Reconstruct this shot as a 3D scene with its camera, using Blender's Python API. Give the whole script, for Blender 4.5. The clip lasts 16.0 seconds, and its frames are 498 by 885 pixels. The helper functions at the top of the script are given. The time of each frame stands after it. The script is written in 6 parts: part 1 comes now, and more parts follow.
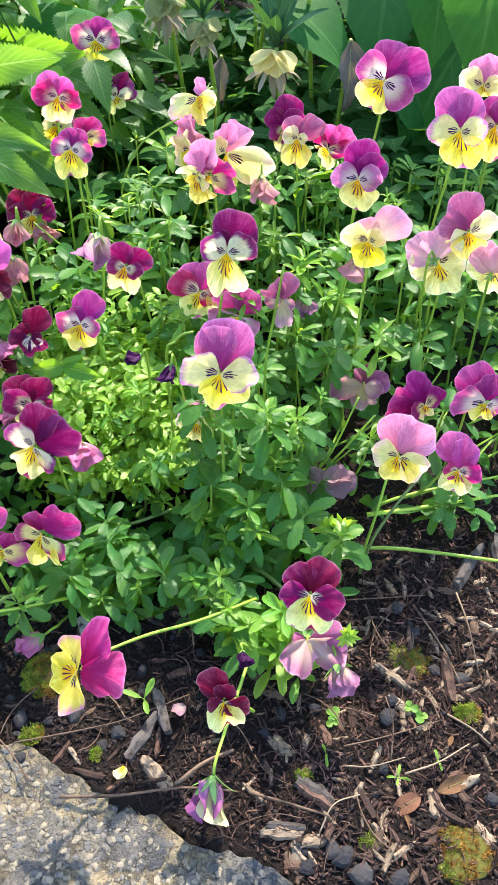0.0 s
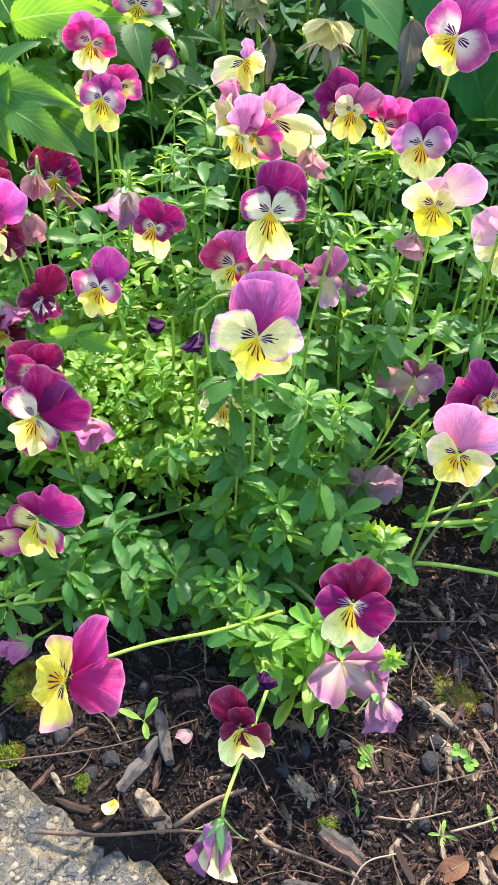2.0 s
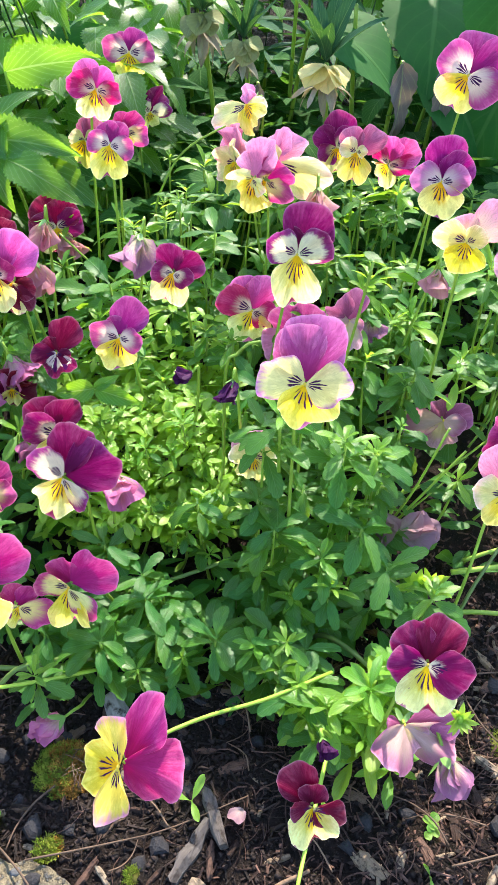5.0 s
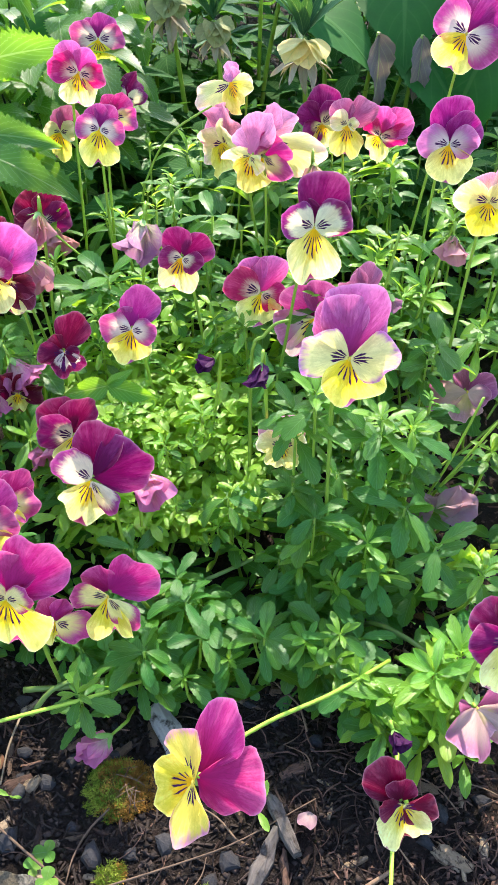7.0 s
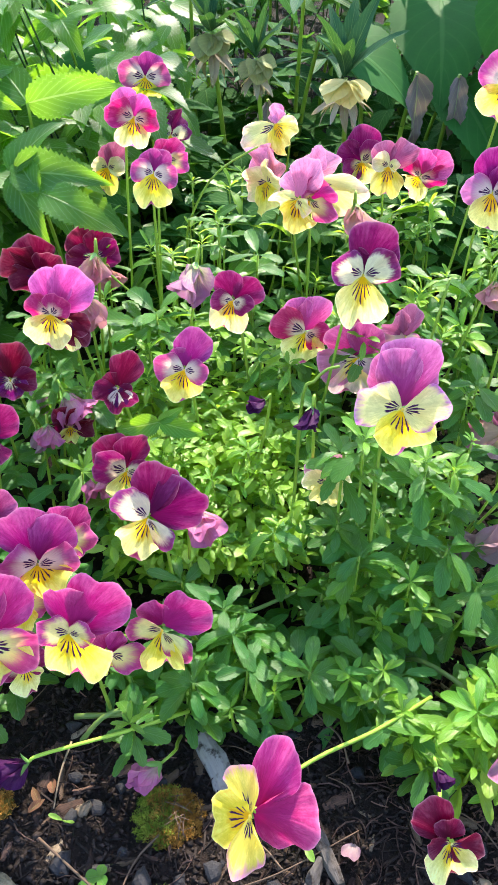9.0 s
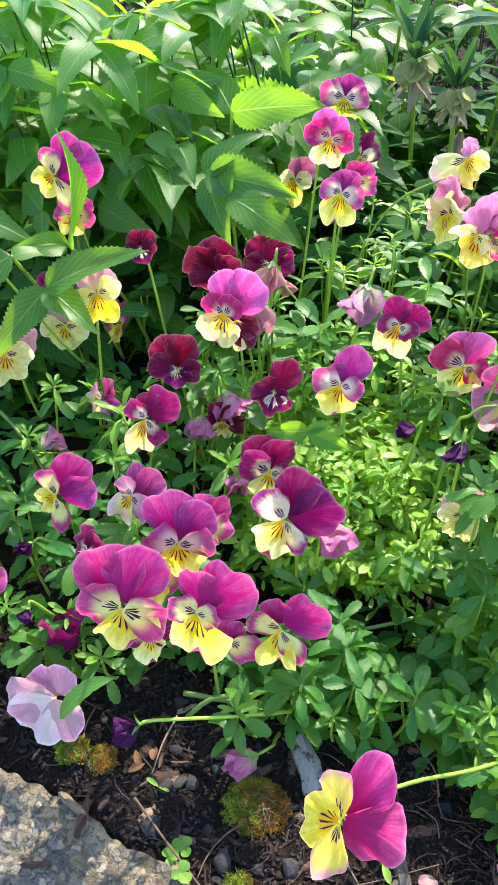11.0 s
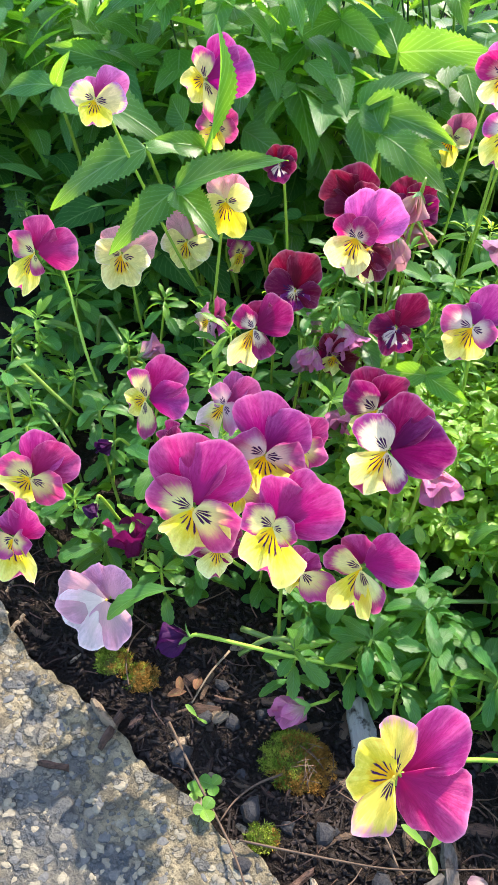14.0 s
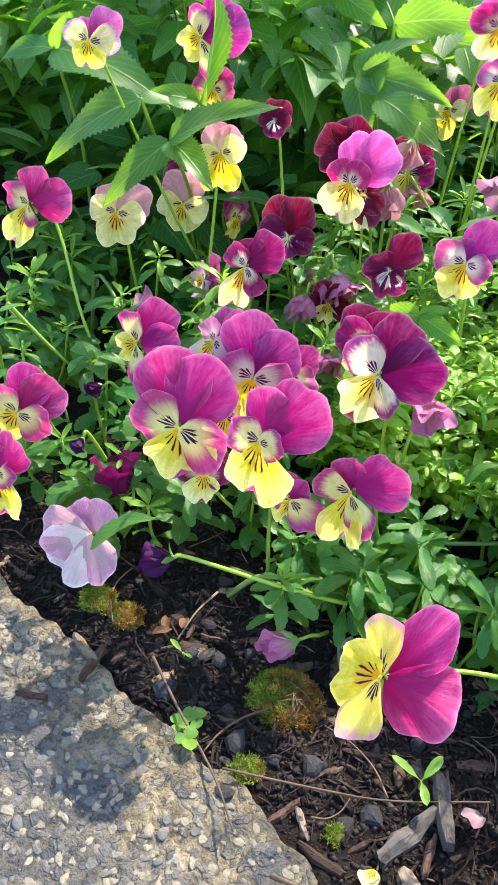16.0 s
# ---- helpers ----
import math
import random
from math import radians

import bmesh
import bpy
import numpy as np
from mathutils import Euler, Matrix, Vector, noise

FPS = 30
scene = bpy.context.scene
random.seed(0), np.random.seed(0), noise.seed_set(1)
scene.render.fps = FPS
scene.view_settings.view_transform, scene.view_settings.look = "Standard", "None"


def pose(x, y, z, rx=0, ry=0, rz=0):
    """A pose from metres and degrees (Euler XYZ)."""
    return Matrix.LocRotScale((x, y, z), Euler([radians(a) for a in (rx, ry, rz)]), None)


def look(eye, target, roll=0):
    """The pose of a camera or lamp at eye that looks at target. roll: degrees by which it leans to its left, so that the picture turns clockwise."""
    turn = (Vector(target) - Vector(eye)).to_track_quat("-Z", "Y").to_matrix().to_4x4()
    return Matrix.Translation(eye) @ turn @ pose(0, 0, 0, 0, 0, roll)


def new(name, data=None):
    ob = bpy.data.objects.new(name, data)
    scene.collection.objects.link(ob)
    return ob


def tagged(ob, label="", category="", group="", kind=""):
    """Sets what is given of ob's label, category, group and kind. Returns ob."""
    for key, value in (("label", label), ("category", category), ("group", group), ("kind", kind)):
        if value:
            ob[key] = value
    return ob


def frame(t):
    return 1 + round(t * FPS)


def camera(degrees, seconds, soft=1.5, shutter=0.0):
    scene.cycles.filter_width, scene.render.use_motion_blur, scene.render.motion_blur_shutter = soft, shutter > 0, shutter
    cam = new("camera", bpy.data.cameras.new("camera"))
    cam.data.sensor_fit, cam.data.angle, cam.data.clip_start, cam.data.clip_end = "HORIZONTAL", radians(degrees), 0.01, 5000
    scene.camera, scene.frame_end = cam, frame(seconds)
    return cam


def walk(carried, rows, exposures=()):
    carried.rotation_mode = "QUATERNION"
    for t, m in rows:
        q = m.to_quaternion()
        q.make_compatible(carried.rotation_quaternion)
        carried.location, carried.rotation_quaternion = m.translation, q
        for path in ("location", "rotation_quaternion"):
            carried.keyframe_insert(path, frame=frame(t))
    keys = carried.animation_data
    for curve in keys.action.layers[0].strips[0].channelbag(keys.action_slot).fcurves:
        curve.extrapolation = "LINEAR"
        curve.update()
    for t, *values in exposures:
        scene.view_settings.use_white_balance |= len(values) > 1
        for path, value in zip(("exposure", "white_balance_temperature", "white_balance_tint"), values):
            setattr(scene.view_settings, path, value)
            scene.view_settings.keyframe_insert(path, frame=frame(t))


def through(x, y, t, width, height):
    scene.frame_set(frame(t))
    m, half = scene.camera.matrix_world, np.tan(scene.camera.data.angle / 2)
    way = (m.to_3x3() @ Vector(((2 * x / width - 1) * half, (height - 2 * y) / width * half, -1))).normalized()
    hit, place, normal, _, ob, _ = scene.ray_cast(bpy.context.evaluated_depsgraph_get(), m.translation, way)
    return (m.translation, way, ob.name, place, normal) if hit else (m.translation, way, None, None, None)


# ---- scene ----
cam = camera(34.0, 16.0)
METRES, EYE, TILT, LEAN, TURN = 0.4, 0.525, -48.0, 0.0, 0.0
ROWS = [
    (0.0, 0.0, 0.0, 0.0, 0.0, 0.0, -0.0),
    (0.5, -0.0129, 0.0682, -0.021, 0.12, 0.32, -1.23),
    (1.0, -0.0187, 0.1151, -0.0421, 0.44, 1.03, -2.48),
    (1.5, -0.0232, 0.1505, -0.063, 0.78, 1.52, -2.82),
    (2.0, -0.0239, 0.1885, -0.0752, 1.1, 2.52, -3.34),
    (2.5, -0.021, 0.2158, -0.0902, 1.18, 3.51, -3.75),
    (3.0, -0.0296, 0.2238, -0.0783, 1.06, 4.52, -3.76),
    (3.5, -0.0486, 0.2258, -0.0625, 0.76, 5.29, -3.47),
    (4.0, -0.0736, 0.2304, -0.064, 0.19, 5.58, -2.84),
    (6.5, -0.1992, 0.2933, -0.0695, -3.04, 5.7, 3.24),
    (7.0, -0.2197, 0.3095, -0.0738, -3.39, 5.67, 4.24),
    (7.5, -0.2461, 0.3041, -0.0644, -3.79, 5.59, 4.8),
    (8.0, -0.2726, 0.2902, -0.0502, -3.93, 5.72, 4.64),
    (10.5, -0.2653, 0.2379, -0.034, 2.73, 6.96, -3.84),
    (11.0, -0.2975, 0.2267, -0.0385, 5.1, 6.78, -7.45),
    (11.5, -0.3239, 0.2379, -0.0432, 6.99, 6.54, -10.39),
    (12.0, -0.3095, 0.2508, -0.052, 8.42, 6.21, -11.96),
    (12.5, -0.3014, 0.2415, -0.0589, 9.33, 6.02, -13.96),
    (13.0, -0.3017, 0.2398, -0.0799, 10.15, 6.08, -16.3),
    (13.5, -0.2989, 0.2922, -0.1185, 10.41, 6.52, -17.7),
    (14.0, -0.2922, 0.3423, -0.1616, 10.61, 6.94, -18.43),
    (14.5, -0.2737, 0.3534, -0.1901, 10.58, 7.56, -18.61),
    (15.0, -0.2477, 0.3663, -0.2327, 10.5, 8.25, -18.81),
    (15.5, -0.2263, 0.3823, -0.265, 10.95, 8.84, -18.76),
    (16.0, -0.2357, 0.3932, -0.2787, 11.15, 9.39, -18.85),
]
walk(cam, [(t, pose(0, 0, EYE, TILT, LEAN, TURN) @ pose(METRES * x, METRES * y, METRES * z, 90 + pitch, roll, yaw)) for t, x, y, z, yaw, pitch, roll in ROWS])

# ---- world, sun and exposure ----
SUN_TO = Vector((0.25, 0.92, 1.0)).normalized()
world = bpy.data.worlds.new("garden_sky")
scene.world = world
world.use_nodes = True
wn, wl = world.node_tree.nodes, world.node_tree.links
sky = wn.new("ShaderNodeTexSky")
sky.sky_type, sky.sun_disc = "NISHITA", False
sky.sun_elevation = math.asin(SUN_TO.z)
sky.sun_rotation = math.atan2(SUN_TO.x, SUN_TO.y)
wl.new(sky.outputs[0], wn["Background"].inputs[0])
wn["Background"].inputs[1].default_value = 0.25
sun = new("sun", bpy.data.lights.new("sun", "SUN"))
sun.data.energy, sun.data.angle, sun.data.color = 4.35, radians(0.55), (1.0, 0.89, 0.75)
scene.view_settings.exposure = 1.56
sun.matrix_basis = look(SUN_TO * 20, (0, 0, 0))

# ---- materials ----
def rgb(c):
    return (c[0], c[1], c[2], 1.0)


class Nodes:
    """Short hand for one material's node tree."""

    def __init__(self, name):
        self.mat = bpy.data.materials.new(name)
        self.mat.use_nodes = True
        self.t = self.mat.node_tree
        self.t.nodes.clear()
        self.out = self.t.nodes.new("ShaderNodeOutputMaterial")

    def link(self, a, b):
        self.t.links.new(a, b)

    def put(self, socket, value):
        if isinstance(value, bpy.types.NodeSocket):
            self.link(value, socket)
        else:
            socket.default_value = value

    def math(self, op, a, b=0.0, clamp=False):
        n = self.t.nodes.new("ShaderNodeMath")
        n.operation, n.use_clamp = op, clamp
        self.put(n.inputs[0], a)
        self.put(n.inputs[1], b)
        return n.outputs[0]

    def step(self, x, lo, hi, to0=0.0, to1=1.0):
        n = self.t.nodes.new("ShaderNodeMapRange")
        n.interpolation_type = "SMOOTHSTEP"
        for i, v in enumerate((x, lo, hi, to0, to1)):
            self.put(n.inputs[i], v)
        return n.outputs[0]

    def mix(self, f, a, b, blend="MIX"):
        n = self.t.nodes.new("ShaderNodeMix")
        n.data_type, n.blend_type = "RGBA", blend
        self.put(n.inputs[0], f)
        self.put(n.inputs[6], rgb(a) if isinstance(a, tuple) else a)
        self.put(n.inputs[7], rgb(b) if isinstance(b, tuple) else b)
        return n.outputs[2]

    def noise(self, scale, detail=3.0, vector=None, rough=0.55):
        n = self.t.nodes.new("ShaderNodeTexNoise")
        n.inputs["Scale"].default_value, n.inputs["Detail"].default_value = scale, detail
        n.inputs["Roughness"].default_value = rough
        if vector is not None:
            self.link(vector, n.inputs["Vector"])
        return n.outputs["Fac"]

    def voronoi(self, scale, out="Distance", vector=None):
        n = self.t.nodes.new("ShaderNodeTexVoronoi")
        n.inputs["Scale"].default_value = scale
        if vector is not None:
            self.link(vector, n.inputs["Vector"])
        return n.outputs[out]

    def coord(self, which="Object"):
        return self.t.nodes.new("ShaderNodeTexCoord").outputs[which]

    def uv(self):
        n = self.t.nodes.new("ShaderNodeSeparateXYZ")
        self.link(self.coord("UV"), n.inputs[0])
        return n.outputs[0], n.outputs[1]

    def vec(self, x, y, z=0.0):
        n = self.t.nodes.new("ShaderNodeCombineXYZ")
        for i, v in enumerate((x, y, z)):
            self.put(n.inputs[i], v)
        return n.outputs[0]

    def rand(self):
        return self.t.nodes.new("ShaderNodeObjectInfo").outputs["Random"]

    def island(self):
        return self.t.nodes.new("ShaderNodeNewGeometry").outputs["Random Per Island"]

    def hsv(self, col, hue=0.5, sat=1.0, val=1.0):
        n = self.t.nodes.new("ShaderNodeHueSaturation")
        self.put(n.inputs["Hue"], hue)
        self.put(n.inputs["Saturation"], sat)
        self.put(n.inputs["Value"], val)
        self.put(n.inputs["Color"], col)
        return n.outputs[0]

    def bump(self, height, strength=0.4, dist=0.001):
        n = self.t.nodes.new("ShaderNodeBump")
        n.inputs["Strength"].default_value, n.inputs["Distance"].default_value = strength, dist
        self.link(height, n.inputs["Height"])
        return n.outputs[0]

    def finish(self, col, rough=0.6, spec=0.5, normal=None, through=0.0, through_col=None):
        p = self.t.nodes.new("ShaderNodeBsdfPrincipled")
        self.put(p.inputs["Base Color"], rgb(col) if isinstance(col, tuple) else col)
        self.put(p.inputs["Roughness"], rough)
        p.inputs["Specular IOR Level"].default_value = spec
        if normal is not None:
            self.link(normal, p.inputs["Normal"])
        last = p.outputs[0]
        if through > 0:
            tr = self.t.nodes.new("ShaderNodeBsdfTranslucent")
            c = through_col if through_col is not None else col
            self.put(tr.inputs[0], rgb(c) if isinstance(c, tuple) else c)
            mx = self.t.nodes.new("ShaderNodeMixShader")
            mx.inputs[0].default_value = through
            self.link(last, mx.inputs[1])
            self.link(tr.outputs[0], mx.inputs[2])
            last = mx.outputs[0]
        self.link(last, self.out.inputs[0])
        return self.mat


def petal_material(name, inner, outer, start, end, rim=None, rim_at=0.94, lines=0, line_to=0.4, line_from=0.07, glow=None, spot=None, line_w=0.17, clear=0.50, gain=1.0, band=0.38, threads=0.06):
    """A petal: colour from its base to its rim, fine veins, and dark whisker lines that fan out from the eye."""
    m = Nodes(name)
    u, v = m.uv()
    ruffle = m.noise(2.4, 4.0, m.vec(m.math("MULTIPLY", u, 3.0), m.math("MULTIPLY", v, 1.2), m.rand()), 0.7)
    vein = m.noise(5.0, 3.0, m.vec(m.math("MULTIPLY", u, 7.5), m.math("MULTIPLY", v, 0.5), m.rand()), 0.6)
    vv = m.math("ADD", v, m.math("MULTIPLY", m.math("SUBTRACT", ruffle, 0.5), 0.42))
    vv = m.math("ADD", vv, m.math("MULTIPLY", m.math("SUBTRACT", vein, 0.5), 0.32))
    col = m.mix(m.step(vv, start, end), inner, outer)
    if glow is not None:
        fan = m.math("SUBTRACT", 0.70, m.math("MULTIPLY", m.math("ABSOLUTE", m.math("SUBTRACT", u, 0.5)), 1.1))
        col = m.mix(m.step(m.math("SUBTRACT", fan, vv), 0.0, 0.30), col, glow)
    if rim is not None:
        col = m.mix(m.step(vv, rim_at - 0.08, rim_at + 0.04), col, rim)
    if spot is not None:
        mid = m.math("ABSOLUTE", m.math("SUBTRACT", u, 0.5))
        near = m.math("SUBTRACT", m.math("ADD", v, m.math("MULTIPLY", m.math("SUBTRACT", m.rand(), 0.5), 0.12)), m.math("MULTIPLY", mid, 2.6))
        col = m.mix(m.step(near, 0.80, 0.88), col, spot)
    col = m.hsv(col, m.math("ADD", 0.488, m.math("MULTIPLY", m.rand(), 0.024)), 1.0,
                m.math("ADD", 0.66, m.math("ADD", m.math("MULTIPLY", vein, 0.22), m.math("MULTIPLY", ruffle, 0.46))))
    branch = m.math("ADD", m.math("MULTIPLY", u, 19.0), m.math("MULTIPLY", m.noise(3.0, 2.0, m.vec(m.math("MULTIPLY", u, 2.0), m.math("MULTIPLY", v, 2.0), m.rand())), 3.4))
    thread = m.step(m.math("ABSOLUTE", m.math("SUBTRACT", m.math("FRACT", branch), 0.5)), 0.16, 0.02)
    col = m.hsv(col, 0.5, 1.0, m.math("SUBTRACT", 1.0, m.math("MULTIPLY", m.math("MULTIPLY", thread, m.step(v, 0.15, 0.45)), threads)))
    pale = m.mix(0.10, m.hsv(col, 0.5, 0.90, 1.55), (0.88, 0.60, 0.70))
    bloom = m.math("MULTIPLY", m.step(m.math("ADD", m.math("ADD", m.math("MULTIPLY", vein, 0.35), m.math("MULTIPLY", ruffle, 0.5)), m.math("MULTIPLY", v, 0.25)), 0.50, 0.84), m.step(v, 0.25, 0.6))
    col = m.mix(m.math("MULTIPLY", bloom, 0.60), col, pale)
    col = m.mix(m.math("MULTIPLY", m.step(v, 0.915, 0.985), m.step(ruffle, 0.2, 0.65, 0.25, 0.85)), col, pale)
    col = m.mix(m.math("MULTIPLY", m.step(v, 0.970, 0.997), m.step(ruffle, 0.2, 0.65, 0.04, 0.26)), col, (0.88, 0.66, 0.72))
    if lines:
        wob = m.math("MULTIPLY", m.math("SUBTRACT", m.noise(4.0, 1.0, m.vec(u, v, m.rand())), 0.5), 0.05)
        uu = m.math("ADD", u, wob)
        saw = m.math("ABSOLUTE", m.math("SUBTRACT", m.math("FRACT", m.math("MULTIPLY", uu, float(lines))), 0.5))
        off = m.math("ABSOLUTE", m.math("SUBTRACT", u, 0.5))
        reach = m.math("SUBTRACT", line_to, m.math("MULTIPLY", off, 0.55))
        ragged = m.math("ADD", reach, m.math("MULTIPLY", m.math("SUBTRACT", m.noise(14.0, 1.0, m.vec(u, 0.0, m.rand())), 0.5), 0.40))
        mask = m.math("MULTIPLY", m.step(saw, line_w, line_w - 0.10), m.step(m.math("SUBTRACT", ragged, v), 0.0, 0.05))
        mask = m.math("MULTIPLY", mask, m.step(v, line_from, line_from + 0.05))
        mask = m.math("MULTIPLY", mask, m.step(off, band, band - 0.07))
        col = m.mix(mask, col, (0.060, 0.010, 0.075))
    height = m.math("ADD", m.math("MULTIPLY", vein, 1.0), m.math("MULTIPLY", ruffle, 0.5))
    return m.finish(col, 0.55, 0.14, m.bump(height, 0.30, 0.0012), clear, m.hsv(col, 0.5, 1.08, gain))


LILAC = (0.36, 0.040, 0.19)
CREAM, YELLOW, GOLD = (0.87, 0.79, 0.32), (0.90, 0.75, 0.07), (0.92, 0.54, 0.01)
WHITE = (0.84, 0.73, 0.52)
LEMON = (0.89, 0.77, 0.18)
# per style: upper (inner, outer), lateral (inner, outer, start, end), lower (inner, outer, rim or None)
STYLES = {
    "violet": ((0.30, 0.012, 0.145), LILAC, (0.84, 0.70, 0.58), (0.36, 0.045, 0.19), 0.30, 0.82, YELLOW, LEMON, None),
    "pale": ((0.38, 0.030, 0.20), (0.50, 0.105, 0.31), (0.88, 0.82, 0.34), (0.46, 0.10, 0.36), 0.74, 1.02, YELLOW, (0.90, 0.77, 0.12), None),
    "dark_violet": ((0.13, 0.002, 0.05), (0.19, 0.005, 0.085), (0.86, 0.80, 0.50), (0.22, 0.010, 0.12), 0.62, 0.84, LEMON, CREAM, None),
    "lavender": ((0.24, 0.006, 0.11), (0.33, 0.014, 0.16), (0.80, 0.68, 0.62), (0.46, 0.13, 0.33), 0.15, 0.80, LEMON, (0.86, 0.82, 0.26), None),
    "dusty": ((0.34, 0.05, 0.16), (0.44, 0.11, 0.23), (0.88, 0.82, 0.36), (0.82, 0.66, 0.42), 0.5, 1.0, YELLOW, LEMON, None),
    "mauve": ((0.32, 0.03, 0.14), (0.40, 0.06, 0.20), (0.74, 0.58, 0.56), (0.48, 0.15, 0.30), 0.15, 0.85, CREAM, (0.70, 0.48, 0.48), None),
    "plum": ((0.22, 0.004, 0.095), (0.31, 0.010, 0.14), (0.86, 0.80, 0.40), (0.30, 0.012, 0.14), 0.20, 0.62, LEMON, CREAM, (0.40, 0.06, 0.24)),
    "rose": ((0.56, 0.050, 0.26), (0.62, 0.105, 0.36), (0.85, 0.70, 0.50), (0.46, 0.020, 0.15), 0.16, 0.6, LEMON, CREAM, None),
    "magenta": ((0.37, 0.012, 0.14), (0.46, 0.038, 0.20), CREAM, (0.45, 0.045, 0.20), 0.32, 0.80, YELLOW, LEMON, (0.56, 0.13, 0.26)),
    "bicolour": ((0.34, 0.010, 0.15), (0.43, 0.036, 0.205), (0.88, 0.80, 0.34), (0.42, 0.036, 0.195), 0.56, 0.86, YELLOW, LEMON, (0.60, 0.10, 0.28)),
    "twotone": ((0.38, 0.010, 0.14), (0.48, 0.030, 0.19), (0.90, 0.77, 0.12), (0.60, 0.15, 0.33), 0.74, 1.06, (0.92, 0.78, 0.05), (0.90, 0.78, 0.08), None),
    "crimson": ((0.20, 0.004, 0.055), (0.26, 0.010, 0.085), WHITE, (0.24, 0.010, 0.10), 0.26, 0.64, LEMON, CREAM, (0.38, 0.03, 0.12)),
    "garnet": ((0.150, 0.002, 0.034), (0.23, 0.003, 0.062), WHITE, (0.22, 0.004, 0.085), 0.12, 0.36, LEMON, CREAM, (0.34, 0.05, 0.16)),
    "maroon": ((0.13, 0.002, 0.018), (0.19, 0.003, 0.035), WHITE, (0.15, 0.003, 0.04), 0.02, 0.26, WHITE, (0.17, 0.010, 0.14), None),
    "dusk": ((0.13, 0.002, 0.018), (0.19, 0.003, 0.035), (0.70, 0.55, 0.55), (0.13, 0.003, 0.04), 0.0, 0.2, (0.80, 0.68, 0.64), (0.14, 0.004, 0.06), None),
    "wine": ((0.10, 0.002, 0.014), (0.16, 0.003, 0.03), CREAM, (0.13, 0.003, 0.03), 0.0, 0.22, LEMON, CREAM, (0.24, 0.01, 0.06)),
    "ruby": ((0.13, 0.002, 0.055), (0.20, 0.005, 0.085), WHITE, (0.22, 0.010, 0.14), 0.60, 0.92, LEMON, CREAM, None),
    "pink": ((0.66, 0.20, 0.38), (0.80, 0.28, 0.48), CREAM, (0.86, 0.56, 0.42), 0.6, 1.05, YELLOW, LEMON, None),
    "cream": ((0.70, 0.42, 0.42), (0.70, 0.30, 0.40), CREAM, (0.80, 0.66, 0.52), 0.75, 1.1, (0.84, 0.74, 0.22), CREAM, None),
    "yellow": ((0.80, 0.58, 0.44), (0.74, 0.28, 0.42), (0.85, 0.74, 0.24), (0.84, 0.66, 0.40), 0.6, 1.1, (0.87, 0.70, 0.05), YELLOW, None),
    "faded": ((0.28, 0.065, 0.15), (0.36, 0.10, 0.22), (0.56, 0.38, 0.34), (0.36, 0.12, 0.22), 0.4, 0.9, (0.60, 0.48, 0.26), (0.48, 0.26, 0.32), None),
    "blush": ((0.54, 0.27, 0.36), (0.54, 0.23, 0.36), (0.60, 0.39, 0.41), (0.56, 0.28, 0.38), 0.3, 0.9, (0.84, 0.74, 0.66), (0.80, 0.62, 0.64), None),
}
PETALS = {}
for style, (ui, uo, li, lo_, ls, le, wi, wo, rim) in STYLES.items():
    dull = style in ("faded", "blush")
    PETALS[style] = (
        petal_material("petal_upper_" + style, ui, uo, 0.15, 0.9, clear=0.36, gain=0.80, threads=0.16),
        petal_material("petal_side_" + style, li, lo_, ls, le, lines=0 if dull else 8, line_to=0.42, line_from=0.04, line_w=0.38, clear=0.46, gain=0.92, band=0.30),
        petal_material("petal_lower_" + style, wi, wo, {"maroon": 0.30, "dusk": 0.52}.get(style, 0.35), {"maroon": 0.50, "dusk": 0.66}.get(style, 0.8), rim, 1.04, 0 if dull else 4 if style == "dusk" else 9, 0.80 if style == "dusk" else 0.54, 0.13, None if dull or style in ("maroon", "dusk") else GOLD,
                       None if dull or style in ("cream", "yellow", "pink", "twotone") else uo, 0.27 if style == "dusk" else 0.21),
    )


